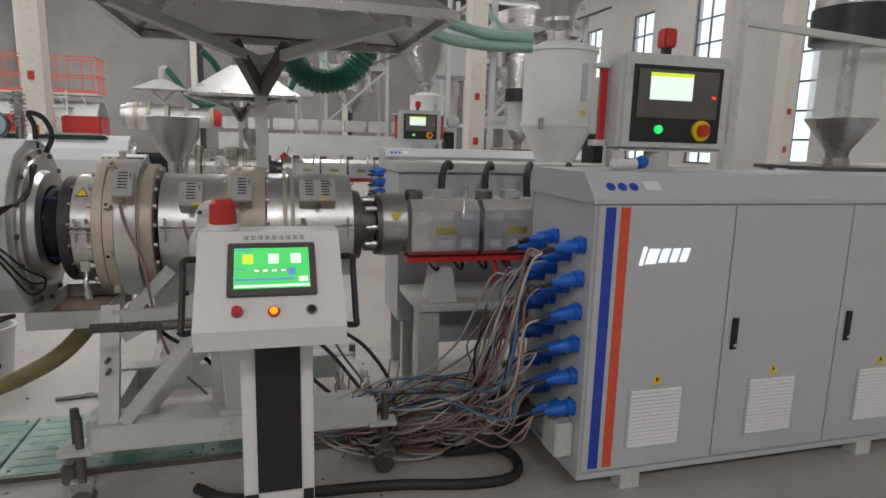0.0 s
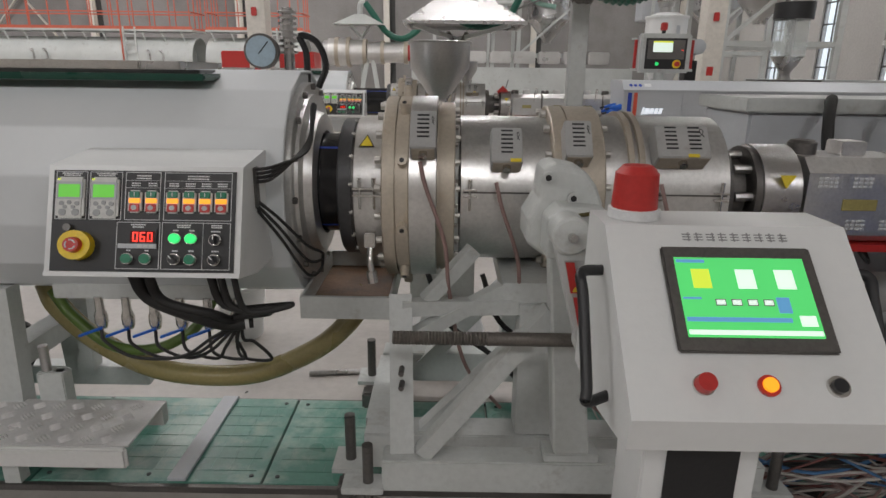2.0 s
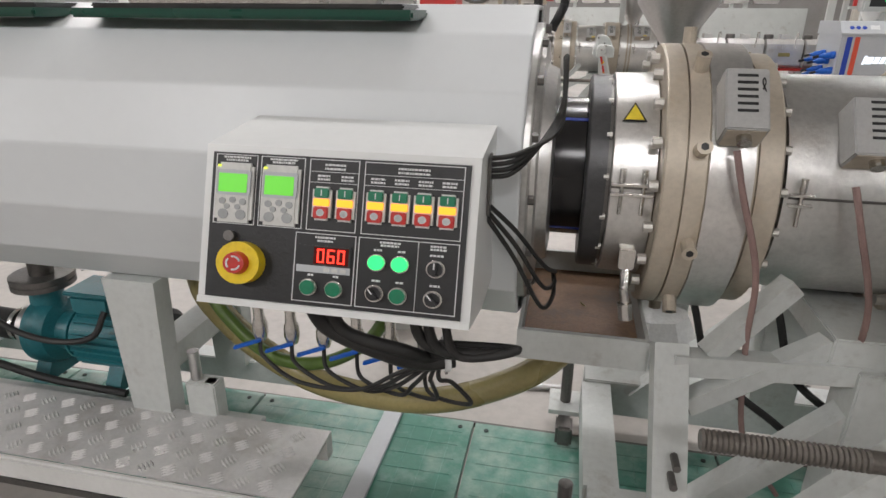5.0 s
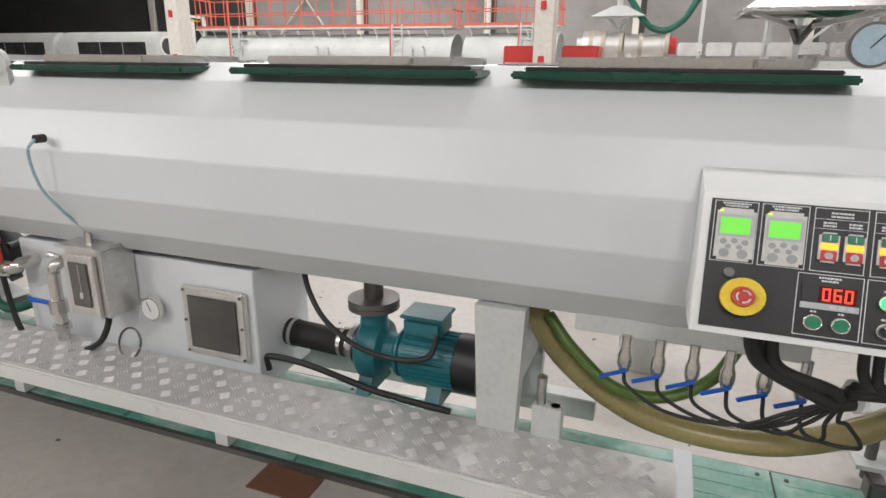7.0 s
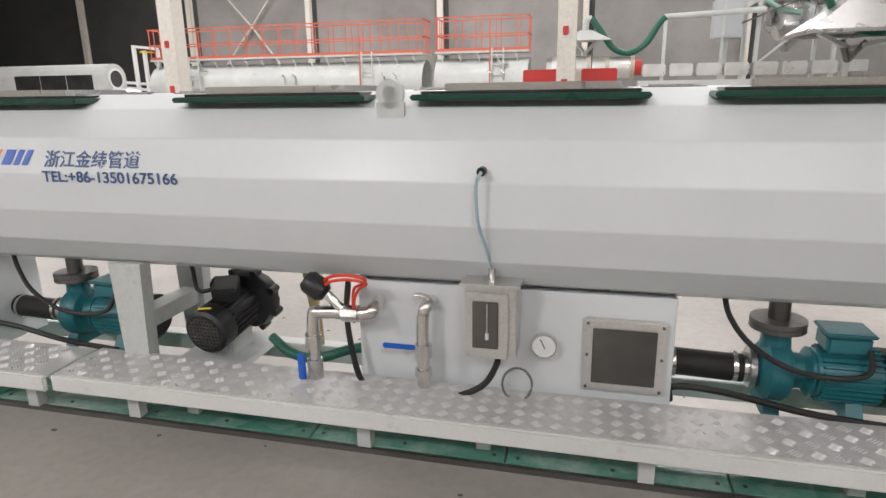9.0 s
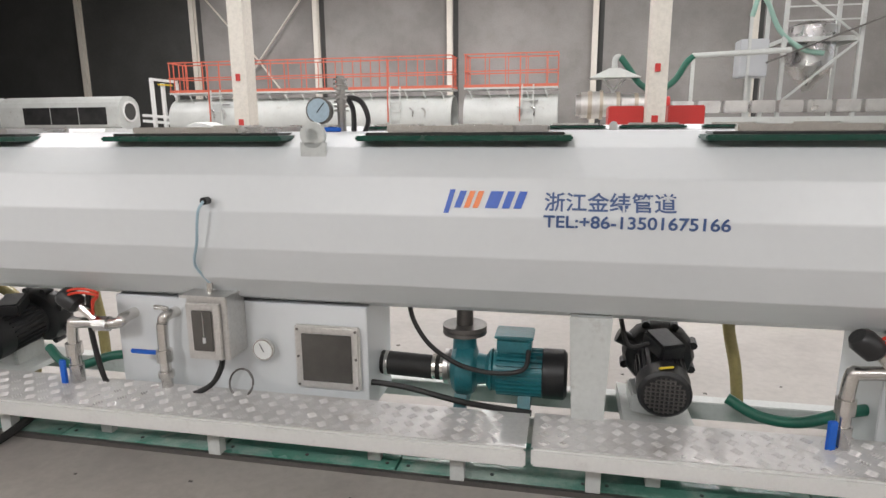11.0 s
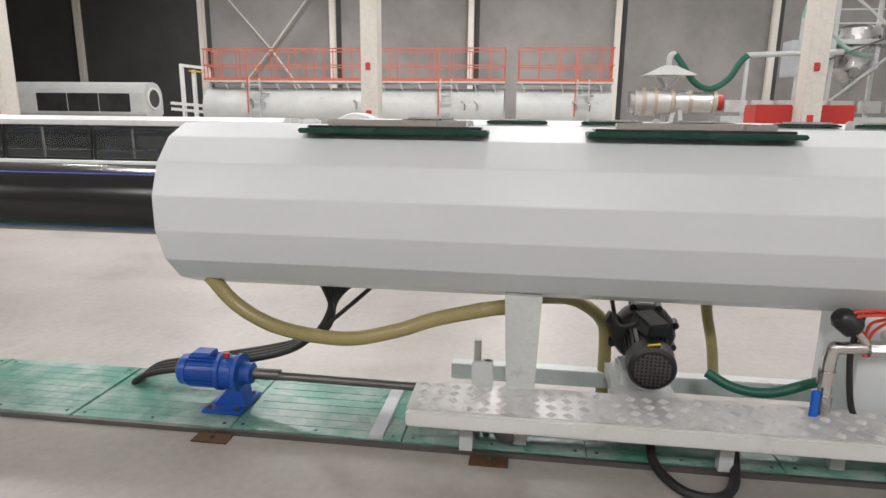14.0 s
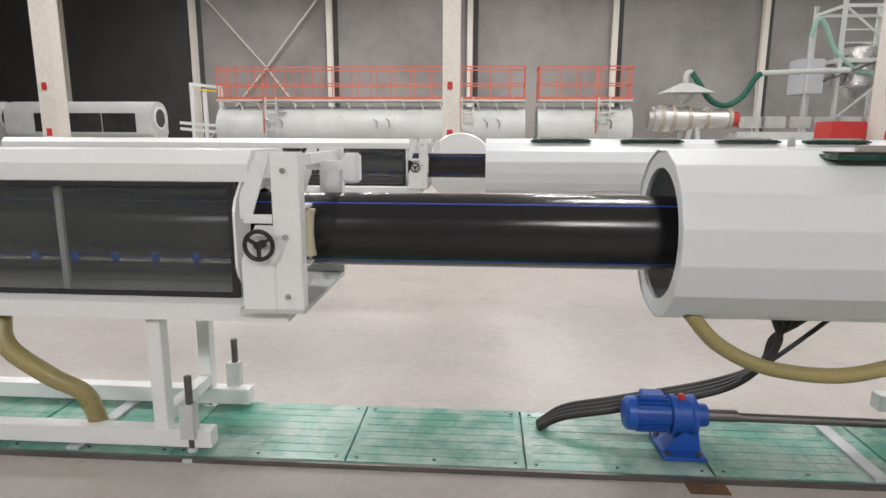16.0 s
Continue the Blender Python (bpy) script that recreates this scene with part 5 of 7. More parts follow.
def screen_head():
    s = thing("operator_screen", (1.88, 2.62, 1.44), "grey-framed operator screen on top of the cabinet", "screen")
    x0, x1, z0, z1, y = 1.585, 2.205, 1.53, 1.99, 2.60
    part("housing", box(nb(), x0, x1, y, y + 0.16, z0, z1, 0.02), M_FRAME, s, "pale rounded screen housing")
    part("black_face", box(nb(), x0 + 0.06, x1 - 0.06, y - 0.004, y - 0.0005, z0 + 0.045, z1 - 0.055, 0.001), M_BLACK, s)
    part("bezel", box(nb(), x0 + 0.085, x1 - 0.085, y - 0.008, y - 0.0045, z0 + 0.16, z1 - 0.075, 0.001), M_DARKSTEEL, s)
    part("screen", box(nb(), x0 + 0.15, x0 + 0.385, y - 0.0105, y - 0.0085, z0 + 0.245, z0 + 0.37), G_SCREENW, s, "lit pale screen")
    part("screen_bar", box(nb(), x0 + 0.15, x0 + 0.385, y - 0.0115, y - 0.0108, z0 + 0.352, z0 + 0.37), G_SCREENY, s)
    part("lamp", cyl(nb(), (x0 + 0.21, y - 0.004, z0 + 0.105), (x0 + 0.21, y - 0.018, z0 + 0.105), 0.02), G_GREEN, s, "lit green lamp", True)
    part("status_light", box(nb(), x1 - 0.12, x1 - 0.1, y - 0.01, y - 0.0085, z0 + 0.26, z0 + 0.27), G_RED, s)
    e = part("emergency_stop", cyl(nb(), (x1 - 0.17, y - 0.004, z0 + 0.105), (x1 - 0.17, y - 0.02, z0 + 0.105), 0.05), M_YELLOW, s, "yellow emergency stop ring", True)
    part("stop_knob", cyl(nb(), (x1 - 0.17, y - 0.02, z0 + 0.105), (x1 - 0.17, y - 0.045, z0 + 0.105), 0.03), M_RED, e, "red mushroom knob", True)
    part("neck", lathe(nb(), (1.86, 2.68, 1.44), (0, 0, 1), [(0, 0.09), (0.02, 0.09), (0.02, 0.06), (0.09, 0.06)], 24), M_FRAME, s, "", True)
    for x in (x0 - 0.03, x1 + 0.05):
        part("red_bar", box(nb(), x - 0.015, x + 0.015, 2.7, 2.73, 1.58, 1.92), M_RED, s, "red vertical bar")
        part("bar_end", box(nb(), x - 0.05, x + 0.02, 2.69, 2.74, 1.55, 1.58), M_FRAME, s)
        part("bar_end", box(nb(), x - 0.05, x + 0.02, 2.69, 2.74, 1.92, 1.94), M_FRAME, s)
    part("alarm_lamp", box(nb(), 1.84, 1.91, 2.66, 2.73, 2.03, 2.12, 0.008), M_RED, s, "red alarm beacon")
    part("alarm_base", box(nb(), 1.855, 1.895, 2.68, 2.71, 1.985, 2.03), M_BLACK, s)
    return s


SCREEN = screen_head()

# ---- extruder barrel, hoppers and hood ----
M_FADED = mat("faded_yellow_label", (0.42, 0.36, 0.13), 0.5, var=0.2, grain=0.3, scale=20)


def barrel():
    b = thing("extruder_barrel", (1.5, YC, 0.66), "steel extruder barrel in perforated heater covers", "extruder")
    z = ZC - 0.01
    part("adapter", lathe(nb(), (0.42, YC, z), (1, 0, 0), [(0, 0.1), (0.1, 0.09), (0.1, 0.165), (0.125, 0.165)], 32), M_DARKSTEEL, b, "", True)
    for k in range(8):
        a = 2 * math.pi * k / 8
        part("bolt", cyl(nb(), (0.46, YC + 0.13 * math.cos(a), z + 0.13 * math.sin(a)), (0.53, YC + 0.13 * math.cos(a), z + 0.13 * math.sin(a)), 0.016, seg=8), M_STEEL, b)
    part("clamp_ring", lathe(nb(), (0.545, YC, z), (1, 0, 0), [(0, 0.1), (0, 0.172), (0.13, 0.172), (0.13, 0.1)], 40), M_STEEL, b, "bright steel clamp ring", True)
    tri = prism(nb(), [(0.585, 1.185), (0.64, 1.185), (0.612, 1.14)], "y", YC - 0.178, YC - 0.172)
    part("warning_sign", tri, M_TAG, b, "yellow warning triangle")
    for i in range(8):
        x0 = 0.70 + i * 0.405
        c = part("heater_cover", prism(nb(), [(YC - 0.125, z - 0.155), (YC - 0.15, z - 0.13), (YC - 0.15, z + 0.09), (YC - 0.10, z + 0.14), (YC + 0.10, z + 0.14), (YC + 0.15, z + 0.09), (YC + 0.15, z - 0.13), (YC + 0.125, z - 0.155)], "x", x0, x0 + 0.375), M_HEATER, b, "perforated steel heater cover")
        if i < 3:
            hb = nb()
            for gx in (0.07, 0.19, 0.31):
                for gz in (-0.095, 0.055):
                    for u in range(4):
                        for v in range(3):
                            box(hb, x0 + gx - 0.034 + u * 0.018, x0 + gx - 0.021 + u * 0.018, YC - 0.1515, YC - 0.149, z + gz + v * 0.014 - 0.014, z + gz + v * 0.014 - 0.007)
            tagged(part("perforations", hb, M_PALE, c), kind="stuff")
            part("label_plate", box(nb(), x0 + 0.13, x0 + 0.25, YC - 0.1535, YC - 0.1505, z - 0.04, z + 0.0), M_FADED, c, "faded yellow label")
        part("gap_ring", lathe(nb(), (x0 + 0.375, YC, z), (1, 0, 0), [(0, 0.1), (0, 0.115), (0.03, 0.115), (0.03, 0.1)], 24), M_DARKSTEEL, b)
        f = part("fan_port", lathe(nb(), (x0 + 0.04, YC, z + 0.13), (0, 0, 1), [(0, 0.05), (0.05, 0.05), (0.06, 0.04)], 18), M_DARKSTEEL, b, "", True)
        part("junction", box(nb(), x0 + 0.15, x0 + 0.24, YC - 0.06, YC + 0.04, z + 0.14, z + 0.19, 0.004), M_HEATER, b)
        part("thermocouple", tube(nb(), [(x0 + 0.33, YC - 0.05, z + 0.14), (x0 + 0.33, YC - 0.06, z + 0.2), (x0 + 0.3, YC - 0.1, z + 0.19), (x0 + 0.28, YC - 0.16, z + 0.05)], 0.006), M_SILVER, b)
    part("red_rail", box(nb(), 0.68, 3.9, YC - 0.15, YC + 0.15, z - 0.19, z - 0.165), M_RED, b, "red oxide rail below the barrel")
    for k in range(6):
        x = 0.8 + k * 0.14
        part("lead", tube(nb(), [(x, YC - 0.1, z - 0.18), (x + 0.02, YC - 0.14, z - 0.22), (x + 0.06, YC - 0.1, z - 0.24), (x + 0.09, YC, z - 0.2)], 0.008), M_RUBBER, b)
    for x in (1.18, 1.25):
        part("water_hose", tube(nb(), [(x, YC - 0.1, z - 0.19), (x + 0.01, YC - 0.12, z - 0.26), (x - 0.01, YC - 0.1, z - 0.33)], 0.014), M_RED, b, "red water hose")
    return b


BARREL = barrel()
BASE = thing("machine_bed", (2.5, 3.4, 0.0), "grey-green steel extruder base frame", "machine base")
part("beam", box(nb(), 0.75, 5.6, 3.12, 3.62, 0.62, 0.665, 0.004), M_FRAME, BASE)
part("panel", box(nb(), 0.85, 5.6, 3.36, 3.66, 0.36, 0.615), M_CAB, BASE)
for x in (0.82, 2.2, 3.6, 5.2):
    part("leg", box(nb(), x - 0.06, x + 0.06, 3.14, 3.26, 0.0, 0.618, 0.004), M_FRAME, BASE)
for x in (0.9, 1.8, 2.7):
    part("barrel_support", prism(nb(), [(x - 0.08, 0.667), (x + 0.08, 0.667), (x + 0.04, 0.91), (x - 0.04, 0.91)], "y", 3.15, 3.32), M_FRAME, BASE)
GEAR = thing("gearbox_housing", (4.9, 3.3, 0.0), "large grey gearbox and motor housing of the extruder", "gearbox")
part("casing", box(nb(), 3.95, 5.6, 3.02, 3.9, 0.67, 1.42, 0.03), M_CAB, GEAR)
part("casing_lid", box(nb(), 3.9, 5.65, 3.0, 3.92, 1.425, 1.47, 0.01), M_FRAME, GEAR)
BLOW = thing("blower_box", (1.35, 3.9, 0.66), "grey-green blower box with curved black air hoses", "blower")
part("casing", box(nb(), 0.75, 2.9, 3.68, 4.15, 0.40, 1.36, 0.01), M_CAB, BLOW)
for x in (0.82, 2.83):
    for y in (3.72, 4.11):
        part("leg", box(nb(), x - 0.035, x + 0.035, y - 0.035, y + 0.035, 0.0, 0.40), M_FRAME, BLOW)
part("casing_lid", box(nb(), 0.72, 2.93, 3.65, 4.18, 1.36, 1.42, 0.006), M_FRAME, BLOW)
for k in range(5):
    x = 0.95 + k * 0.27
    part("air_hose", tube(nb(), [(x + 0.14, 3.7, 1.38), (x + 0.08, 3.58, 1.42), (x + 0.02, 3.48, 1.36), (x, 3.42, 1.24), (x, 3.38, 1.2)], 0.022, 10), M_RUBBER, BLOW, "curved black air hose", True)


def dryer():
    d = thing("hopper_dryer", (1.57, 3.22, 1.27), "white round hopper dryer above the extruder feed", "hopper")
    x, y = 1.565, 3.22
    part("drum", lathe(nb(), (x, y, 1.65), (0, 0, 1), [(0, 0.2), (0, 0.208), (0.015, 0.208), (0.015, 0.2), (0.40, 0.2), (0.40, 0.21), (0.425, 0.21), (0.43, 0.17), (0.46, 0.1)], 48), M_WHITE, d, "white painted drum", True)
    part("cone", lathe(nb(), (x, y, 1.42), (0, 0, 1), [(0, 0.085), (0.0, 0.1), (0.02, 0.1), (0.23, 0.2), (0.23, 0.1)], 48), M_WHITE, d, "", True)
    part("throat", box(nb(), x - 0.09, x + 0.09, y - 0.09, y + 0.09, 1.26, 1.42, 0.004), M_STEEL, d)
    part("sight_glass", box(nb(), x + 0.035, x + 0.07, y - 0.203, y - 0.19, 1.78, 1.98, 0.004), M_CAB, d, "narrow sight glass")
    part("yellow_tag", box(nb(), x + 0.04, x + 0.065, y - 0.2015, y - 0.19, 1.71, 1.735), M_TAG, d)
    for s in (-1, 1):
        part("latch", box(nb(), x + s * 0.16 - 0.012, x + s * 0.16 + 0.012, y - 0.145, y - 0.12, 1.63, 1.69, 0.003), M_SILVER, d)
    part("loader_cone", lathe(nb(), (x - 0.02, y, 2.11), (0, 0, 1), [(0, 0.06), (0.05, 0.06), (0.06, 0.075), (0.14, 0.085), (0.42, 0.24), (0.9, 0.24)], 36), M_STEEL, d, "brushed steel loader cone", True)
    part("clamp_ring", lathe(nb(), (x - 0.02, y, 2.21), (0, 0, 1), [(0, 0.08), (0, 0.094), (0.022, 0.094), (0.022, 0.08)], 30), M_SILVER, d, "", True)
    part("blower_duct", lathe(nb(), (x + 0.3, y - 0.02, 1.78), (0, -1, 0.1), [(0, 0.02), (0.0, 0.07), (0.1, 0.075), (0.11, 0.05)], 20), M_CAB, d, "", True)
    part("duct_arm", tube(nb(), [(x + 0.19, y, 1.7), (x + 0.27, y, 1.7), (x + 0.3, y - 0.01, 1.77)], 0.04, 12), M_WHITE, d, "", True)
    part("heater_box", box(nb(), x + 0.22, x + 0.33, y - 0.06, y + 0.1, 1.44, 1.66, 0.006), M_BLACK, d)
    return d


DRYER = dryer()
DRYER.location, DRYER.scale = (2.245, 4.605, 1.15), (1.43, 1.43, 1.43)
FEED = thing("feeder_pedestal", (2.24, 4.6, 0), "pale steel pedestal carrying the hopper dryer", "pedestal")
part("column", box(nb(), 2.08, 2.40, 4.44, 4.76, 0.02, 1.135, 0.01), M_FRAME, FEED)
part("base_plate", box(nb(), 1.98, 2.50, 4.34, 4.86, 0.0, 0.02), M_FRAME, FEED)


def glass_hopper():
    g = thing("glass_hopper", (3.42, 3.05, 1.44), "clear glass hopper with a black band on a stand", "hopper")
    x, y = 3.42, 3.05
    part("glass_tube", lathe(nb(), (x, y, 1.75), (0, 0, 1), [(0, 0.2), (0.48, 0.2), (0.48, 0.19), (0, 0.19), (0, 0.2)], 40), M_CLEAR, g, "clear glass cylinder", True)
    part("band", lathe(nb(), (x, y, 2.2), (0, 0, 1), [(0, 0.2), (0, 0.235), (0.2, 0.235), (0.2, 0.2)], 40), M_BLACK, g, "black band", True)
    part("top_drum", lathe(nb(), (x, y, 2.4), (0, 0, 1), [(0, 0.22), (0.5, 0.22), (0.55, 0.1)], 40), M_STEEL, g, "", True)
    part("funnel", lathe(nb(), (x, y, 1.5), (0, 0, 1), [(0, 0.06), (0.06, 0.07), (0.25, 0.205), (0.255, 0.2)], 36), M_STEEL, g, "steel funnel", True)
    part("inner_tube", cyl(nb(), (x, y, 1.75), (x, y, 2.2), 0.045), M_STEEL, g, "", True)
    part("outlet", cyl(nb(), (x, y, 1.46), (x, y, 1.51), 0.075), M_STEEL, g, "", True)
    part("mount_plate", box(nb(), x - 0.35, x + 0.35, y - 0.25, y + 0.3, 1.441, 1.462), M_DARKSTEEL, g)
    for sx in (-0.3, 0.3):
        part("leg", box(nb(), x + sx - 0.025, x + sx + 0.025, y + 0.2, y + 0.25, 0.666, 1.441), M_FRAME, g)
    return g


GLASSH = glass_hopper()
FRAMEP = thing("loader_frame", (2.32, 2.75, 1.44), "pale steel tube frame above the cabinet", "frame")
part("post", bar(nb(), (2.33, 2.75, 1.44), (2.36, 2.75, 3.6), 0.05), M_FRAME, FRAMEP)
part("post", bar(nb(), (4.0, 2.75, 1.44), (4.0, 2.75, 3.6), 0.05), M_FRAME, FRAMEP)
part("rail", bar(nb(), (2.35, 2.75, 2.20), (4.0, 2.75, 2.12), 0.035), M_FRAME, FRAMEP)
part("rail", bar(nb(), (1.3, 2.9, 2.45), (2.4, 2.75, 2.62), 0.08), M_FRAME, FRAMEP)
part("rail", bar(nb(), (2.34, 2.75, 3.57), (4.02, 2.75, 3.57), 0.05), M_FRAME, FRAMEP)
RAG = thing("cotton_glove", (1.62, 2.55, 1.44), "crumpled white cotton glove with a blue cuff on the cabinet", "glove")
gb = nb()
lathe(gb, (1.50, 2.50, 1.468), (1, 0.2, 0.02), [(0, 0.01), (0.01, 0.024), (0.06, 0.03), (0.1, 0.022), (0.14, 0.028), (0.16, 0.01)], 10)
part("palm", gb, M_PALE, RAG, "", True)
part("cuff", lathe(nb(), (1.65, 2.53, 1.47), (1, 0.1, 0.3), [(0, 0.012), (0.01, 0.028), (0.04, 0.032), (0.06, 0.02)], 9), M_SOCKET, RAG, "blue cuff", True)


def hood():
    h = thing("extractor_hood", (-0.05, 3.5, 1.38), "galvanised steel extractor hood on a forked post", "hood")
    x0, x1, y0, y1, z0, z1 = -0.72, 0.80, 2.75, 3.95, 2.13, 2.55
    b = nb()
    p = [b.verts.new(v) for v in ((x0, y0, z0), (x1, y0, z0), (x1, y1, z0), (x0, y1, z0))]
    q = [b.verts.new(v) for v in ((-0.15, 3.2, z1), (0.2, 3.2, z1), (0.2, 3.5, z1), (-0.15, 3.5, z1))]
    for k in range(4):
        b.faces.new((p[k], p[(k + 1) % 4], q[(k + 1) % 4], q[k]))
    b.faces.new(q)
    ob = part("canopy", b, M_STEEL, h, "dull galvanised canopy")
    so = ob.modifiers.new("sheet", "SOLIDIFY")
    so.thickness = 0.006
    for a, c in (((x0, y0), (x1, y0)), ((x1, y0), (x1, y1)), ((x1, y1), (x0, y1)), ((x0, y1), (x0, y0))):
        part("rim", bar(nb(), (*a, z0 - 0.02), (*c, z0 - 0.02), 0.04), M_STEEL, h)
    part("post", box(nb(), -0.085, -0.02, 3.46, 3.52, 1.36, 1.95, 0.004), M_FRAME, h)
    for sx in (-0.62, 0.60):
        part("arm", bar(nb(), (-0.05, 3.49, 1.94), (sx, y0 + 0.05, z0 - 0.05), 0.05), M_FRAME, h)
    for sx in (-0.18, 0.09):
        part("fork", bar(nb(), (-0.05, 3.47, 1.78), (sx, 3.35, 2.02), 0.055), M_DARKSTEEL, h)
    part("duct", cyl(nb(), (0.02, 3.35, 2.55), (0.02, 3.35, 3.2), 0.16), M_STEEL, h, "", True)
    return h


HOOD = hood()
HOSEG = thing("ventilation_hose", (0.5, 4.2, 2.3), "ribbed dark green ventilation hose hanging in a loop", "hose")
part("ribbed_hose", tube(nb(), [(0.02, 4.0, 2.7), (0.05, 4.2, 2.3), (0.2, 4.4, 2.0), (0.42, 4.45, 1.95), (0.62, 4.45, 2.1), (0.78, 4.4, 2.5), (0.82, 4.35, 3.0)], 0.075, 14, 16, 0.16), M_GREENHOSE, HOSEG)
HOSEP = thing("feed_hose", (1.0, 3.6, 2.2), "pale green conveying hoses", "hose")
for k in range(2):
    part("hose", tube(nb(), [(0.7, 3.5, 2.35 - k * 0.09), (0.9, 3.4, 2.22 - k * 0.09), (1.15, 3.3, 2.14 - k * 0.06), (1.4, 3.24, 2.125 - k * 0.05)], 0.03, 10), M_AQUAHOSE, HOSEP, "", True)


def funnel():
    f = thing("steel_funnel", (-0.535, 3.6, 1.40), "brushed steel feed funnel standing behind the die", "funnel")
    x, y = -0.56, 3.95
    part("cup", lathe(nb(), (x, y, 1.36), (0, 0, 1), [(-0.05, 0.035), (0.0, 0.04), (0.16, 0.15), (0.28, 0.155), (0.285, 0.165), (0.29, 0.155), (0.29, 0.14)], 36), M_STEEL, f, "", True)
    part("strut", bar(nb(), (x + 0.02, y, 1.15), (x + 0.1, y, 1.5), 0.02), M_STEEL, f)
    part("feeder_tube", cyl(nb(), (x, y, 0.9), (x, y, 1.37), 0.045), M_STEEL, f, "", True)
    part("feeder_base", box(nb(), x - 0.15, x + 0.2, y - 0.12, y + 0.12, 0.0, 0.9, 0.01), M_FRAME, f)
    return f


FUNNEL = funnel()
FUNNEL.location += Vector((-0.04, 0.28, 0.01))

# ---- spray cooling tank ----
M_ROLLER = mat("cream_nylon", (0.62, 0.57, 0.40), 0.4, var=0.08)


def spray_tank():
    s = thing("spray_tank", (-16, YC, 0.0), "white box-shaped spray cooling tank with glass doors", "tank")
    x0, x1 = -19.2, -12.99
    top = [(2.96, 1.36), (2.96, 1.44), (3.02, 1.50), (3.45, 1.50), (3.51, 1.44), (3.51, 1.36)]
    part("roof", prism(nb(), top, "x", x0, x1 + 0.04), M_WHITE, s)
    part("trough", prism(nb(), [(2.90, 0.72), (2.90, 0.80), (2.96, 0.82), (3.51, 0.82), (3.57, 0.80), (3.57, 0.72)], "x", x0, x1 + 0.22), M_WHITE, s)
    part("back_panel", box(nb(), x0, x1, 3.49, 3.51, 0.82, 1.36), M_CAB, s)
    for k in range(4):
        a = x1 - 0.02 - k * 1.55
        d = part("door", box(nb(), a - 1.53, a, 2.955, 2.962, 0.825, 1.355), M_SMOKED, s, "tinted glass door")
        for u0, u1, v0, v1 in ((a - 1.53, a, 0.82, 0.845), (a - 1.53, a, 1.335, 1.358), (a - 1.53, a - 1.495, 0.845, 1.335), (a - 0.035, a, 0.845, 1.335)):
            part("door_frame", box(nb(), u0, u1, 2.945, 2.954, v0, v1, 0.002), M_BLACK, d, "black door frame")
        part("inner_post", box(nb(), a - 0.9, a - 0.87, 3.0, 3.02, 0.83, 1.33), M_FRAME, s)
    for y, z in ((3.02, 0.98), (3.42, 1.32)):
        part("spray_pipe", cyl(nb(), (x0, y, z), (x1, y, z), 0.012, seg=10), M_SILVER, s)
        for k in range(14):
            x = x1 - 0.25 - k * 0.2
            part("nozzle", lathe(nb(), (x, y - 0.01, z - 0.01), (0, -0.3, 1), [(0, 0.012), (0.02, 0.018), (0.045, 0.014), (0.05, 0.006)], 10), M_SOCKET, s, "blue spray nozzle")
    # end frame
    part("end_frame", ring_plate(nb(), -12.985, 0.40, 0.2, 0.012, 8), M_WHITE, s)
    for y0, y1 in ((2.838, 2.85), (3.62, 3.632)):
        part("end_post", box(nb(), -12.80, -12.675, y0, y1, 0.80, 1.50, 0.003), M_WHITE, s, "tall white upright plate")
        part("end_gusset", prism(nb(), [(-12.95, 0.80), (-12.80, 0.80), (-12.80, 1.18), (-12.88, 1.18), (-12.95, 1.02)], "y", y0, y1), M_WHITE, s)
        part("inner_stay", prism(nb(), [(-12.97, 1.20), (-12.92, 1.20), (-12.83, 1.46), (-12.83, 1.50), (-12.88, 1.50), (-12.97, 1.30)], "y", y0 + 0.06, y1 + 0.06), M_WHITE, s)
        part("post_flange", box(nb(), -12.685, -12.675, y0, y0 + 0.07, 0.80, 1.50, 0.002), M_WHITE, s)
        for zz in (0.86, 1.13, 1.42):
            part("bolt", cyl(nb(), (-12.745, y0, zz), (-12.745, y0 - 0.012, zz), 0.013, seg=6), M_STEEL, s)
    part("end_bridge", box(nb(), -12.93, -12.80, 2.832, 2.838, 1.19, 1.23, 0.002), M_WHITE, s)
    part("bottom_shelf", prism(nb(), [(2.84, 0.78), (3.63, 0.78), (3.63, 0.80), (2.84, 0.80)], "x", -12.97, -12.675), M_FRAME, s)
    part("top_bar", bar(nb(), (-12.72, 2.86, 1.46), (-12.72, 3.62, 1.46), 0.05), M_WHITE, s)
    part("support_roller", lathe(nb(), (-12.70, 3.045, 1.01), (0, 0, 1), [(0, 0.012), (0, 0.032), (0.03, 0.026), (0.11, 0.020), (0.19, 0.026), (0.22, 0.032), (0.22, 0.012)], 20), M_ROLLER, s, "waisted cream support roller", True)
    for zz in (0.975, 1.245):
        part("roller_arm", box(nb(), -12.715, -12.685, 2.85, 3.06, zz, zz + 0.012), M_WHITE, s)
    part("roller_pin", cyl(nb(), (-12.70, 3.045, 0.985), (-12.70, 3.045, 1.255), 0.010, seg=10), M_STEEL, s)
    hw = nb()
    tube(hw, [(-12.85 + 0.062 * math.cos(a), 2.79, 1.10 + 0.062 * math.sin(a)) for a in np.linspace(0, 2 * math.pi, 25)], 0.010, 8, 1, smooth=False)
    wheel = part("handwheel", hw, M_BLACK, s, "black handwheel", True)
    for a in (30, 150, 270):
        part("spoke", bar(nb(), (-12.85, 2.79, 1.10), (-12.85 + 0.06 * math.cos(radians(a)), 2.79, 1.10 + 0.06 * math.sin(radians(a))), 0.014), M_BLACK, wheel)
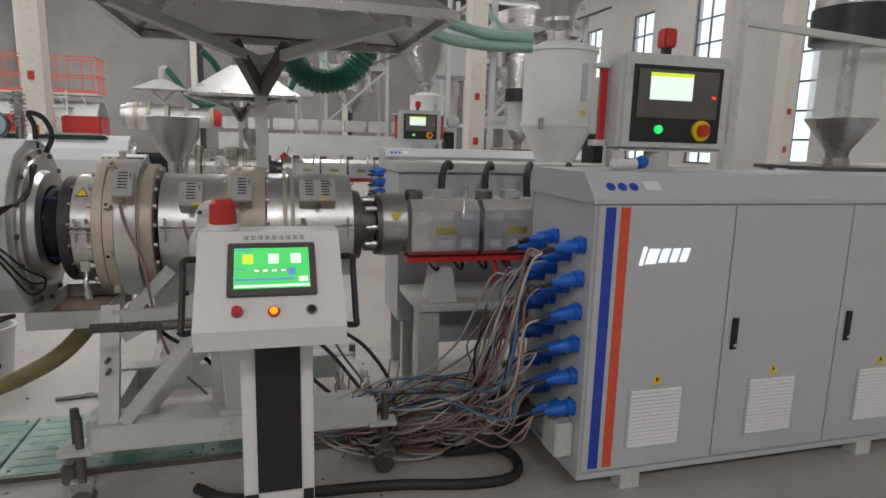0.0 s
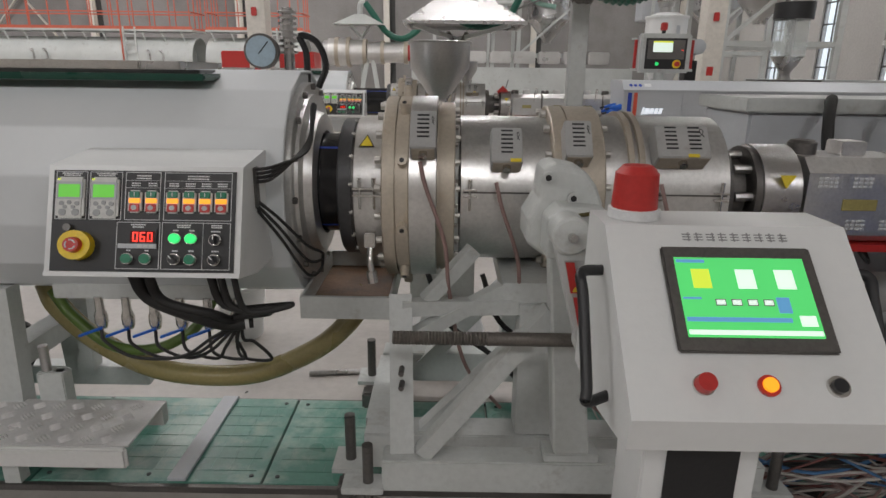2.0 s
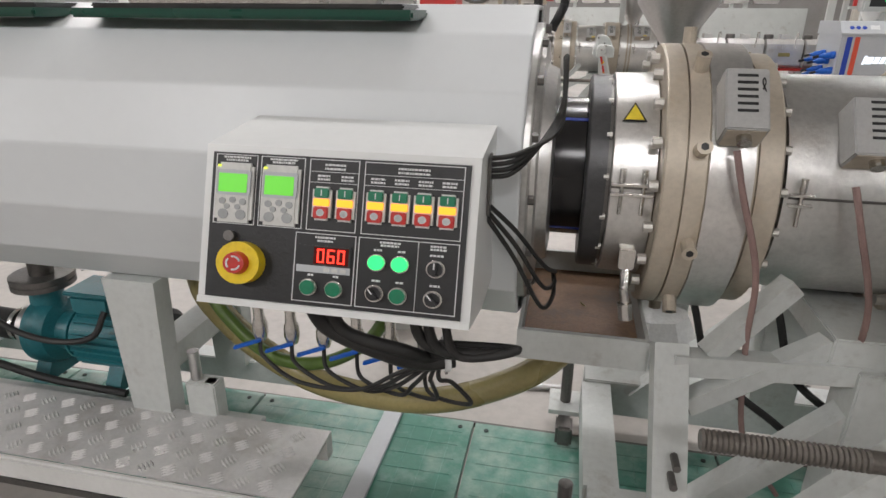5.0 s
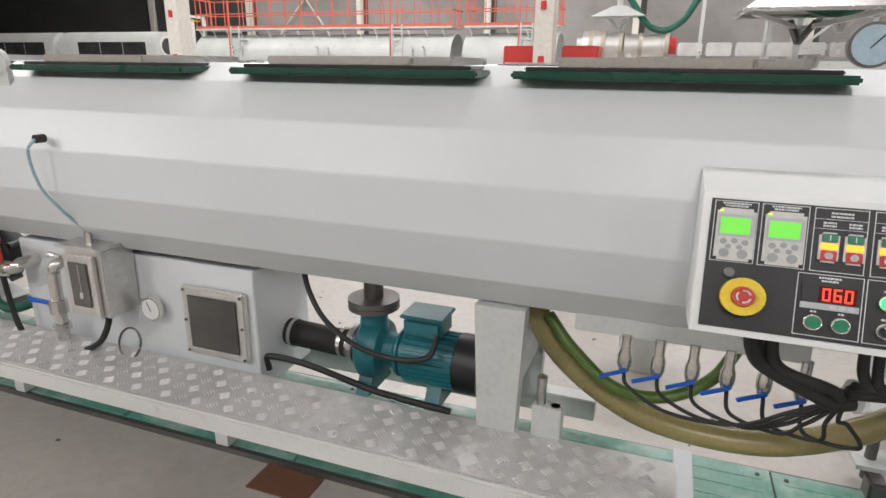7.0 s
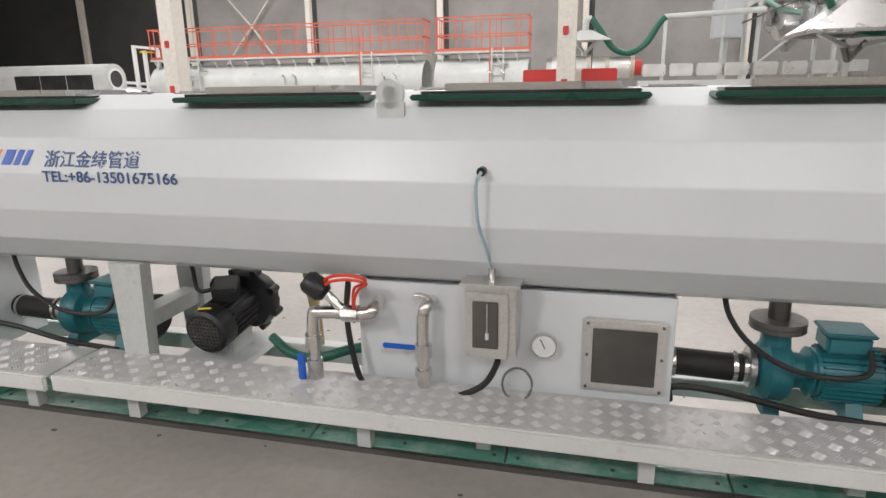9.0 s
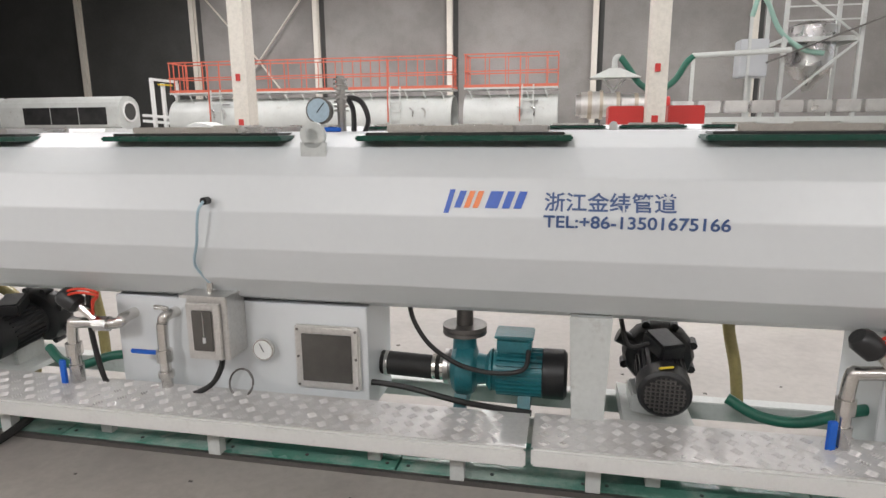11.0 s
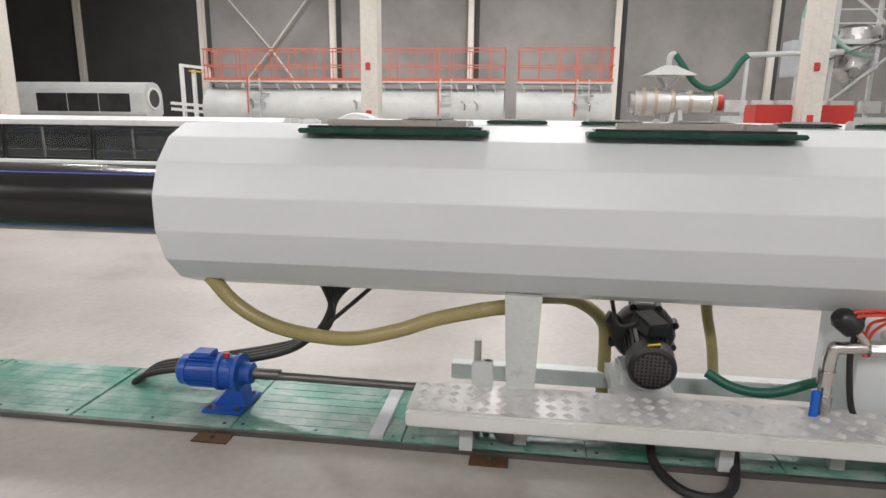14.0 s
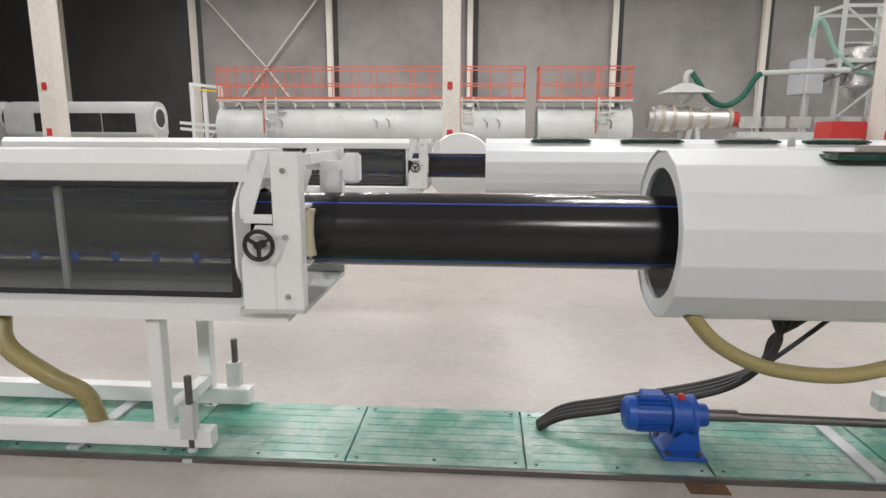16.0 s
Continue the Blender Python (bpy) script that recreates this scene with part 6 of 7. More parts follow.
    part("hub", cyl(nb(), (-12.85, 2.78, 1.10), (-12.85, 2.84, 1.10), 0.018), M_BLACK, wheel)
    part("roller_arm", bar(nb(), (-12.78, 3.3, 1.42), (-12.58, 3.36, 1.42), 0.045), M_WHITE, s)
    part("arm_block", box(nb(), -12.6, -12.52, 3.32, 3.42, 1.33, 1.48, 0.01), M_WHITE, s)
    for xx in (-13.45, -15.6, -17.8):
        for y in (2.98, 3.47):
            part("leg", box(nb(), xx - 0.035, xx + 0.035, y - 0.035, y + 0.035, 0.12, 0.72, 0.003), M_WHITE, s)
        part("cross_rail", box(nb(), xx - 0.03, xx + 0.03, 3.02, 3.44, 0.16, 0.22), M_WHITE, s)
    for y in (2.98, 3.47):
        part("base_rail", box(nb(), -18.4, -13.2, y - 0.04, y + 0.04, 0.05, 0.14, 0.003), M_WHITE, s)
    for x, y in ((-13.3, 2.95), (-13.3, 3.5)):
        j = part("levelling_foot", cyl(nb(), (x, y, 0.02), (x, y, 0.42), 0.018), M_DARKSTEEL, s)
        part("pad", lathe(nb(), (x, y, 0.0), (0, 0, 1), [(0, 0.07), (0.02, 0.07), (0.03, 0.025), (0.05, 0.02)], 20), M_FRAME, j, "", True)
        part("sleeve", box(nb(), x - 0.045, x + 0.03, y - 0.03, y + 0.03, 0.10, 0.28, 0.004), M_FRAME, j)
    part("drain_hose", tube(nb(), [(-14.25, 3.0, 0.72), (-14.2, 2.95, 0.55), (-14.0, 2.95, 0.4), (-13.86, 3.0, 0.28), (-13.82, 3.05, 0.03)], 0.045, 12), M_HOSE, s, "amber drain hose", True)
    return s


SPRAY = spray_tank()

# ---- hoses, cables and small gear on the tank ----
def run(name, label, category, pts, r, material, n=8, seg=8):
    t = thing(name, pts[0], label, category)
    part("sheath" if "cable" in name else "tube", tube(nb(), pts, r, seg, n), material, t, "", True)
    return t


run("drain_hose", "amber clear drain hose sagging under the tank end", "hose", [(-10.92, 3.06, 0.765), (-10.78, 3.06, 0.615), (-10.56, 3.06, 0.51), (-10.24, 3.06, 0.475), (-9.98, 3.06, 0.53), (-9.79, 3.06, 0.6), (-9.54, 3.06, 0.665), (-9.42, 3.10, 0.67)], 0.036, M_HOSE, seg=14)
run("drain_hose", "amber clear drain hose looping to the floor", "hose", [(-9.3, 3.45, 0.62), (-9.1, 3.5, 0.6), (-8.95, 3.5, 0.5), (-8.92, 3.5, 0.35), (-8.92, 3.5, 0.05)], 0.034, M_HOSE, seg=14)
run("drain_hose", "amber clear drain hose under the control box", "hose", [(-2.12, 3.22, 0.70), (-2.07, 3.2, 0.60), (-1.92, 3.2, 0.45), (-1.68, 3.2, 0.335), (-1.35, 3.2, 0.325), (-1.09, 3.2, 0.43), (-0.94, 3.22, 0.55), (-0.86, 3.26, 0.68)], 0.042, M_HOSE, seg=14)
run("green_hose", "green water hose hanging under the tank", "hose", [(-2.06, 3.16, 0.69), (-1.97, 3.12, 0.60), (-1.82, 3.10, 0.49), (-1.66, 3.12, 0.475), (-1.52, 3.16, 0.55), (-1.44, 3.2, 0.69)], 0.021, mat("olive_green_hose", (0.10, 0.17, 0.03), 0.3, var=0.1), seg=10)
M_LEAD = mat("bright_orange_lead", (0.80, 0.06, 0.025), 0.4, var=0.06)
for dx in (0, -3.46):
    run("suction_hose", "green water hose at the vacuum pump", "hose", [(-5.02 + dx, 3.2, 0.36), (-4.9 + dx, 3.15, 0.31), (-4.75 + dx, 3.12, 0.31), (-4.58 + dx, 3.12, 0.37), (-4.5 + dx, 3.14, 0.38)], 0.024, M_GREENHOSE, seg=10)
    run("return_hose", "amber hose standing behind the vacuum pump", "hose", [(-4.95 + dx, 3.5, 0.74), (-4.96 + dx, 3.5, 0.6), (-4.92 + dx, 3.48, 0.4), (-4.9 + dx, 3.46, 0.22)], 0.028, M_HOSE, seg=10)
    run("pump_cable", "orange and red leads bent over the water valve", "cable", [(-4.60 + dx, 2.92, 0.75), (-4.56 + dx, 2.90, 0.785), (-4.48 + dx, 2.89, 0.80), (-4.41 + dx, 2.90, 0.785), (-4.43 + dx, 2.92, 0.755), (-4.475 + dx, 2.94, 0.72), (-4.485 + dx, 2.95, 0.60)], 0.0065, M_LEAD)
    run("sensor_lead", "bright orange-red lead arching over the water valve", "cable", [(-4.60 + dx, 2.915, 0.735), (-4.55 + dx, 2.89, 0.77), (-4.47 + dx, 2.88, 0.785), (-4.40 + dx, 2.89, 0.77), (-4.44 + dx, 2.91, 0.735), (-4.47 + dx, 2.93, 0.68), (-4.48 + dx, 2.94, 0.58)], 0.0065, M_LEAD)
    run("valve_cable", "black cable dropping beside the water valve", "cable", [(-4.50 + dx, 2.95, 0.76), (-4.52 + dx, 2.96, 0.6), (-4.50 + dx, 2.96, 0.42), (-4.47 + dx, 2.96, 0.31), (-4.42 + dx, 2.96, 0.285)], 0.013, M_RUBBER)
    hx = -3.92 if dx == 0 else -7.21
    bx = -3.90 + (0 if dx == 0 else -3.40)
    run("air_line", "pale blue air line from the tank to the switch box", "hose", [(hx, YC - RT - 0.03, 1.235), (hx - 0.012, 2.77, 1.19), (hx - 0.015 + (bx - hx) * 0.3, 2.79, 1.06), (bx - 0.01, 2.85, 0.95), (bx, 2.93, 0.85)], 0.006, M_AIR)
    run("power_cable", "black cable below the water pump", "cable", [(-3.2 + dx, 3.1, 0.285), (-3.19 + dx, 3.09, 0.35), (-3.0 + dx, 3.1, 0.34), (-2.7 + dx, 3.1, 0.285), (-2.4 + dx, 3.12, 0.25)], 0.014, M_RUBBER)


def valve_row():
    v = thing("valve_row", (-1.6, 3.0, 0.6), "row of brass valves with blue levers", "valves")
    part("manifold", box(nb(), -1.95, -1.30, 3.0, 3.06, 0.66, 0.72, 0.004), M_FRAME, v)
    for k in range(6):
        x = -1.79 + k * 0.097
        b = part("valve", lathe(nb(), (x, 3.0, 0.55), (0, 0, 1), [(0, 0.016), (0.02, 0.022), (0.05, 0.022), (0.07, 0.015), (0.12, 0.015)], 12), M_SILVER, v, "", True)
        part("lever", box(nb(), -0.075, 0.01, -0.008, 0.008, -0.004, 0.004, 0.002, Matrix.Translation((x, 2.98, 0.555)) @ pose(0, 0, 0, 0, -18, 12)), M_SOCKET, b, "blue lever")
        part("thin_hose", tube(nb(), [(x, 2.99, 0.55), (x + 0.02, 2.97, 0.51 - 0.01 * k), (x + 0.14, 2.93, 0.47), (x + 0.32 - 0.045 * k, 2.9, 0.49 + 0.012 * k), (x + 0.44 - 0.075 * k, 2.88, 0.57), (-1.235, 2.865, 0.645)], 0.006), M_RUBBER, b, "thin black hose")
    return v


valve_row().location.z += 0.06
CABB = thing("cable_bundle", (-1.3, 2.8, 0.6), "thick black cables below the control box", "cables")
for k, (a, r) in enumerate(((-1.50, 0.022), (-1.46, 0.016), (-1.27, 0.013), (-1.24, 0.012), (-1.2, 0.010))):
    part("cable", tube(nb(), [(a, 2.72, 0.93), (a + 0.03, 2.74, 0.83 - 0.01 * k), (a + 0.16, 2.78, 0.75 + 0.012 * k), (-1.27 + 0.012 * k, 2.84, 0.70 + 0.014 * k), (-1.20, 2.87, 0.70 + 0.010 * k)], r, 10), M_RUBBER, CABB, "", True)
part("cable_tie", lathe(nb(), (-1.225, 2.86, 0.715), (1, 0.4, 0.05), [(0, 0.03), (0, 0.043), (0.012, 0.043), (0.012, 0.03)], 18), M_PALE, CABB, "pale cable tie", True)
CABC = thing("sensor_cables", (-1.1, 2.8, 1.2), "thin black cables from the control box to the flange", "cables")
for k in range(4):
    part("cable", tube(nb(), [(-1.125, 2.74, 1.23 - 0.012 * k), (-1.06, 2.76, 1.24 - 0.01 * k), (-0.99, 2.87 + 0.01 * k, 1.27 + 0.01 * k), (-0.985, 2.95, 1.34 + 0.02 * k), (-0.99, 3.03, 1.40)], 0.005), M_RUBBER, CABC)
for k in range(3):
    part("cable", tube(nb(), [(-1.125, 2.74, 1.15 - 0.012 * k), (-1.06, 2.77, 1.08 - 0.03 * k), (-1.0, 2.84, 0.98 - 0.05 * k), (-0.975, 2.93, 0.93 - 0.03 * k), (-0.98, 3.0, 0.9)], 0.005), M_RUBBER, CABC)
DCAB = thing("heater_cables", (-0.3, 2.9, 0.9), "thin dark heater cables hanging from the die", "cables")
for x, y, z in ((-0.64, 2.89, 1.24), (-0.395, 2.93, 1.17), (-0.18, 2.93, 1.2), (0.14, 2.94, 1.17)):
    part("cable", tube(nb(), [(x, y, z), (x + 0.02, y - 0.02, z - 0.08), (x + 0.08, y - 0.01, z - 0.26), (x + 0.1, y + 0.02, z - 0.45), (x + 0.16, y + 0.08, 0.5), (x + 0.3, 3.05, 0.28)], 0.007), M_WIRE, DCAB)
for k in range(5):
    part("cable", tube(nb(), [(-0.62 + k * 0.2, 3.1, 0.8), (-0.55 + k * 0.2, 3.08, 0.62), (-0.36 + k * 0.2, 3.06, 0.48), (-0.15 + k * 0.18, 3.0, 0.3), (0.2 + k * 0.1, 3.0, 0.14)], 0.010), M_RUBBER, DCAB)


def tank_gauge(x, y):
    g = thing("vacuum_gauge", (x, y, 1.5), "round vacuum gauge on a short pipe stub", "gauge")
    part("stub", cyl(nb(), (x, y, 1.49), (x, y, 1.56), 0.03), M_FRAME, g, "", True)
    d = part("gauge_case", lathe(nb(), (x, y - 0.02, 1.625), (0, 1, 0), [(0, 0.05), (0.0, 0.062), (0.03, 0.062), (0.035, 0.03)], 28), M_DARKSTEEL, g, "", True)
    part("dial", cyl(nb(), (x, y - 0.0235, 1.625), (x, y - 0.022, 1.625), 0.054, seg=28), M_DIAL, d, "pale blue dial")
    part("needle", box(nb(), -0.002, 0.002, -0.0005, 0.0005, -0.012, 0.045, 0, Matrix.Translation((x, y - 0.0245, 1.625)) @ pose(0, 0, 0, 0, 40, 0)), M_BLACK, d)
    c = part("spring_valve", cyl(nb(), (x + 0.085, y + 0.05, 1.49), (x + 0.085, y + 0.05, 1.78), 0.02, seg=12), M_STEEL, g)
    for k in range(8):
        part("spring_coil", lathe(nb(), (x + 0.085, y + 0.05, 1.62 + k * 0.02), (0, 0, 1), [(0, 0.018), (0, 0.034), (0.009, 0.034), (0.009, 0.018)], 14), M_STEEL, c)
    h = part("tap_handle", tube(nb(), [(x + 0.16, y, 1.5), (x + 0.16, y, 1.62), (x + 0.14, y, 1.68), (x + 0.2, y, 1.66), (x + 0.23, y, 1.58), (x + 0.2, y, 1.5)], 0.012), M_BLACK, g, "black bent air hose")
    part("valve_lever", box(nb(), x + 0.04, x + 0.12, y - 0.07, y - 0.055, 1.53, 1.55, 0.003), M_SOCKET, g, "blue valve lever")
    return g


tank_gauge(-6.86, 3.24).location.z -= 0.02
tank_gauge(-1.235, 3.31).location.z -= 0.05
# lettering on the tank
TXT = thing("tank_lettering", (-5.45, YC - RT, 1.2), "blue printed company lettering and telephone number on the tank", "lettering")
FY = YC - RT * math.cos(radians(11.25)) - 0.0025
text("phone_number", "TEL:+86-13501675166", 0.064, Matrix.Translation((-5.82, FY, 1.158)) @ FRONT, M_TEXT, TXT, 0.0006, 0.66)
FACET = pose(0, YC - RT * math.cos(radians(11.25)), ZC + RT * math.sin(radians(11.25)), 67.5, 0, 0) @ Matrix.Translation((0, 0, 0.0022))
text("company_name", "\u6d59\u6c5f\u91d1\u7eac\u7ba1\u9053", 0.078, FACET @ Matrix.Translation((-5.82, 0.036, 0)), M_TEXT, TXT, 0.0006, 0.475)
for x, w, v0, v1, m_ in ((-6.19, 0.02, 0.0, 0.095, M_LOGO), (-6.15, 0.026, 0.022, 0.09, M_LOGO), (-6.112, 0.022, 0.022, 0.09, M_LOGOR), (-6.078, 0.022, 0.022, 0.09, M_LOGOR), (-6.03, 0.05, 0.022, 0.09, M_LOGO), (-5.965, 0.03, 0.022, 0.09, M_LOGO), (-5.92, 0.03, 0.022, 0.09, M_LOGO)):
    eb = prism(nb(), [(x, v0), (x + w, v0), (x + w + 0.022, v1), (x + 0.022, v1)], "z", -0.0006, 0.0006)
    bmesh.ops.translate(eb, vec=(-0.015, 0.014, 0), verts=eb.verts)
    bmesh.ops.transform(eb, matrix=FACET, verts=eb.verts)
    part("emblem_stroke", eb, m_, TXT)

# ---- drive motor and floor gear ----
def drive_motor():
    d = thing("drive_motor", (-10.95, 3.15, 0.035), "bright blue geared drive motor on the green floor plates", "motor")
    z, y = 0.215, 3.15
    mb = nb()
    lathe(mb, (-11.17, y, z), (1, 0, 0), [(0, 0.03), (0.0, 0.065), (0.015, 0.082), (0.055, 0.085), (0.055, 0.075), (0.22, 0.075), (0.22, 0.03)], 28)
    part("motor", mb, M_BLUE, d, "", True)
    mb = nb()
    for k in range(22):
        box(mb, -11.11, -10.96, -0.003, 0.003, 0.072, 0.09, 0, Matrix.Translation((0, y, z)) @ pose(0, 0, 0, k * 360 / 22, 0, 0))
    tagged(part("finning", mb, M_BLUE, d), kind="stuff")
    part("gear_case", lathe(nb(), (-10.95, y, z), (1, 0, 0), [(0, 0.05), (0, 0.1), (0.025, 0.1), (0.03, 0.09), (0.09, 0.09), (0.1, 0.1), (0.12, 0.1), (0.125, 0.06), (0.18, 0.055), (0.19, 0.03)], 24), M_BLUE, d, "", True)
    part("terminal_box", box(nb(), -11.09, -10.98, y - 0.04, y + 0.05, z + 0.085, z + 0.11, 0.006), M_BLUE, d)
    part("pedestal", prism(nb(), [(-10.97, 0.05), (-10.80, 0.05), (-10.815, z - 0.06), (-10.88, z - 0.06)], "y", y - 0.05, y + 0.05), M_BLUE, d)
    part("foot", box(nb(), -11.0, -10.79, y - 0.13, y + 0.13, 0.032, 0.05, 0.004), M_BLUE, d)
    for sx in (-10.97, -10.82):
        for sy in (-0.1, 0.1):
            part("bolt", cyl(nb(), (sx, y + sy, 0.05), (sx, y + sy, 0.066), 0.012, seg=6), M_DARKSTEEL, d)
    part("red_cap", cyl(nb(), (-10.9, y - 0.02, z + 0.09), (-10.9, y - 0.02, z + 0.115), 0.016), M_RED, d)
    part("coupling", cyl(nb(), (-10.77, y, z), (-10.62, y, z), 0.03), M_DARKSTEEL, d, "", True)
    part("drive_shaft", cyl(nb(), (-10.62, y, z - 0.005), (-9.3, y, z - 0.02), 0.022), M_DARKSTEEL, d, "long dark drive shaft", True)
    return d


drive_motor()
FCAB = thing("floor_cables", (-11.4, 3.3, 0.05), "thick black cables running from the tank into the floor", "cables")
for k in range(4):
    o = k * 0.022
    part("cable", tube(nb(), [(-10.46 + o * 4, 3.3, 0.74), (-10.41 + o * 1.5, 3.3, 0.65), (-10.385, 3.3 + o, 0.55), (-10.47 + o * 0.5, 3.3 + o, 0.405), (-10.67, 3.3 + o, 0.275 + o * 0.4), (-11.15, 3.3 + o, 0.16 + o * 0.5), (-11.42, 3.3 + o, 0.11 + o * 0.4), (-11.54, 3.3 + o, 0.06), (-11.57, 3.3 + o, 0.03)], 0.017), M_RUBBER, FCAB, "", True)
part("cable", tube(nb(), [(-10.08, 3.3, 0.75), (-10.22, 3.3, 0.62), (-10.38, 3.3, 0.48), (-10.55, 3.3, 0.35)], 0.012), M_RUBBER, FCAB, "", True)
for x in (-9.53, -2.0):
    j = thing("levelling_jack", (x, 3.05, 0.03), "steel levelling jack beside the tank leg", "jack")
    part("sleeve", box(nb(), x - 0.07, x + 0.03, 3.0, 3.06, 0.28, 0.42, 0.004), M_FRAME, j)
    for dx in (-0.045, 0.005):
        part("jack_screw", cyl(nb(), (x + dx, 3.03, 0.03), (x + dx, 3.03, 0.52 if dx < 0 else 0.42), 0.017), M_STEEL, j, "", True)
    part("roller", lathe(nb(), (x + 0.1, 2.96, 0.09), (0, 1, 0), [(0, 0.02), (0, 0.055), (0.015, 0.06), (0.04, 0.045), (0.06, 0.045), (0.06, 0.02)], 20), M_DARKSTEEL, j, "", True)
    part("roller_arm", bar(nb(), (x, 3.02, 0.12), (x + 0.12, 3.02, 0.09), 0.05, 0.02), M_FRAME, j)
run("floor_hose", "dark hose looping on the floor under the step", "hose", [(-8.75, 3.05, 0.12), (-8.76, 2.9, 0.04), (-8.68, 2.72, 0.022), (-8.55, 2.68, 0.022), (-8.45, 2.78, 0.025), (-8.4, 2.95, 0.08), (-8.38, 3.1, 0.15)], 0.022, M_RUBBER)
run("floor_hose", "thick black hose lying on the floor by the console", "hose", [(-0.35, 2.62, 0.025), (-0.2, 2.5, 0.025), (0.1, 2.48, 0.025), (0.5, 2.45, 0.025), (0.85, 2.38, 0.025), (1.05, 2.4, 0.025), (1.12, 2.55, 0.025), (1.05, 2.68, 0.06), (1.15, 2.8, 0.1)], 0.024, M_RUBBER, seg=10)
WR = thing("pry_bar", (-1.15, 4.0, 0.0), "bright steel bar lying on the floor", "bar")
part("shaft", cyl(nb(), (-1.25, 3.80, 0.014), (-0.88, 3.84, 0.014), 0.013), M_STEEL, WR, "", True)
PAL = thing("rusty_plate", (-2.9, 2.62, 0.0), "small rusty steel sheet lying on the floor", "sheet")
part("sheet", box(nb(), -3.07, -2.82, 2.74, 2.88, 0.0, 0.006), mat("rust_orange", (0.20, 0.085, 0.05), 0.7, var=0.2), PAL)

# wiring between die and cabinet
M_WIRER = mat("dark_red_wire_sheath", (0.20, 0.07, 0.06), 0.5, var=0.2, scale=20)
WIRES = thing("wiring_loom", (0.8, 2.7, 0.1), "tangled loom of thin heater wires hanging to the floor", "wires")
random.seed(11)
for k in range(72):
    j, row = k % 4, (k // 4) % 6
    sx, sy, sz = 1.28 - 0.19, 2.31 + j * 0.13, 1.13 - row * 0.148 - j * 0.06 - 0.03
    ex, ey, ez = random.uniform(-0.05, 0.75), random.uniform(2.95, 3.25), random.uniform(0.06, 0.34)
    mx, low = random.uniform(0.45, 0.9), random.uniform(0.02, 0.34)
    pts = [(sx, sy, sz), (sx - 0.07, sy + random.uniform(-0.02, 0.05), sz - random.uniform(0.03, 0.12)), (0.99 + random.uniform(-0.1, 0.05), sy + random.uniform(0.0, 0.2), sz * 0.42 + low * 0.5 + random.uniform(-0.08, 0.08)),
           (mx + 0.12, random.uniform(2.55, 2.9), low + 0.05), (mx - 0.12, random.uniform(2.6, 2.95), low), ((mx + ex) / 2 - 0.15, random.uniform(2.8, 3.0), max(0.03, (low + ez) / 2 - 0.1)), (ex, ey, ez)]
    part("wire", tube(nb(), pts, random.choice((0.004, 0.005, 0.006)), 5, 6), random.choice((M_WIRE, M_WIRE, M_WIRE, M_WIREW, M_WIREW, M_RUBBER, M_WIREW, M_WIRER, M_WIREB, M_WIREW)), WIRES, "", True)
for k in range(6):
    part("thick_cable", tube(nb(), [(1.2, 2.5 + 0.03 * k, 0.3), (1.1, 2.55, 0.12 + 0.02 * k), (0.95 - 0.03 * k, 2.62, 0.05), (0.8, 2.75 + 0.03 * k, 0.05), (0.6 - 0.05 * k, 2.9, 0.06)], 0.013, 8), M_RUBBER, WIRES, "thick black cable", True)

# lesser things by the extruder
SW = thing("dryer_control_box", (1.95, 3.3, 1.44), "pale box with a black switch panel above the cabinet", "control box")
part("case", box(nb(), 1.86, 2.06, 3.25, 3.4, 1.62, 1.95, 0.006), M_FRAME, SW)
part("face", box(nb(), 1.885, 2.035, 3.244, 3.249, 1.65, 1.92), M_BLACK, SW)
part("meter", box(nb(), 1.92, 2.0, 3.24, 3.2435, 1.83, 1.9, 0.001), M_CAB, SW)
part("breaker", box(nb(), 1.93, 1.99, 3.236, 3.2435, 1.70, 1.76, 0.002), M_PALE, SW)
part("stem", box(nb(), 1.94, 1.98, 3.3, 3.34, 0.666, 1.62), M_FRAME, SW)
FLAG = thing("ribbon_marker", (0.17, 9.38, 1.2), "small red diamond tag on the second extruder", "tag")
part("tag", prism(nb(), [(0.17, 1.185), (0.25, 1.265), (0.17, 1.345), (0.09, 1.265)], "y", 9.38, 9.388), M_RED, FLAG)
part("stem_wire", cyl(nb(), (0.18, 9.392, 1.20), (0.24, 9.392, 1.42), 0.006, seg=6), M_DARKSTEEL, FLAG)
BUCK = thing("plastic_bucket", (-1.75, 4.3, 0.0), "white plastic bucket standing behind the tank leg", "bucket")
part("pail", lathe(nb(), (-1.75, 4.3, 0), (0, 0, 1), [(0, 0.11), (0.3, 0.14), (0.31, 0.15), (0.33, 0.15), (0.33, 0.135), (0.02, 0.105)], 24), M_WHITE, BUCK, "", True)
SHEETB = thing("plastic_sack", (-0.55, 4.1, 0.0), "crumpled white plastic sack on the floor", "sack")
part("sack", lathe(nb(), (-0.55, 4.1, 0), (0, 0, 1), [(0, 0.2), (0.08, 0.24), (0.2, 0.2), (0.3, 0.15), (0.33, 0.05)], 9), M_PALE, SHEETB)
random.seed(21)
GRIME = thing("floor_scraps", (-0.9, 2.9, 0.0), "scattered dark plastic scraps on the floor", "scraps", kind="stuff")
sb = nb()
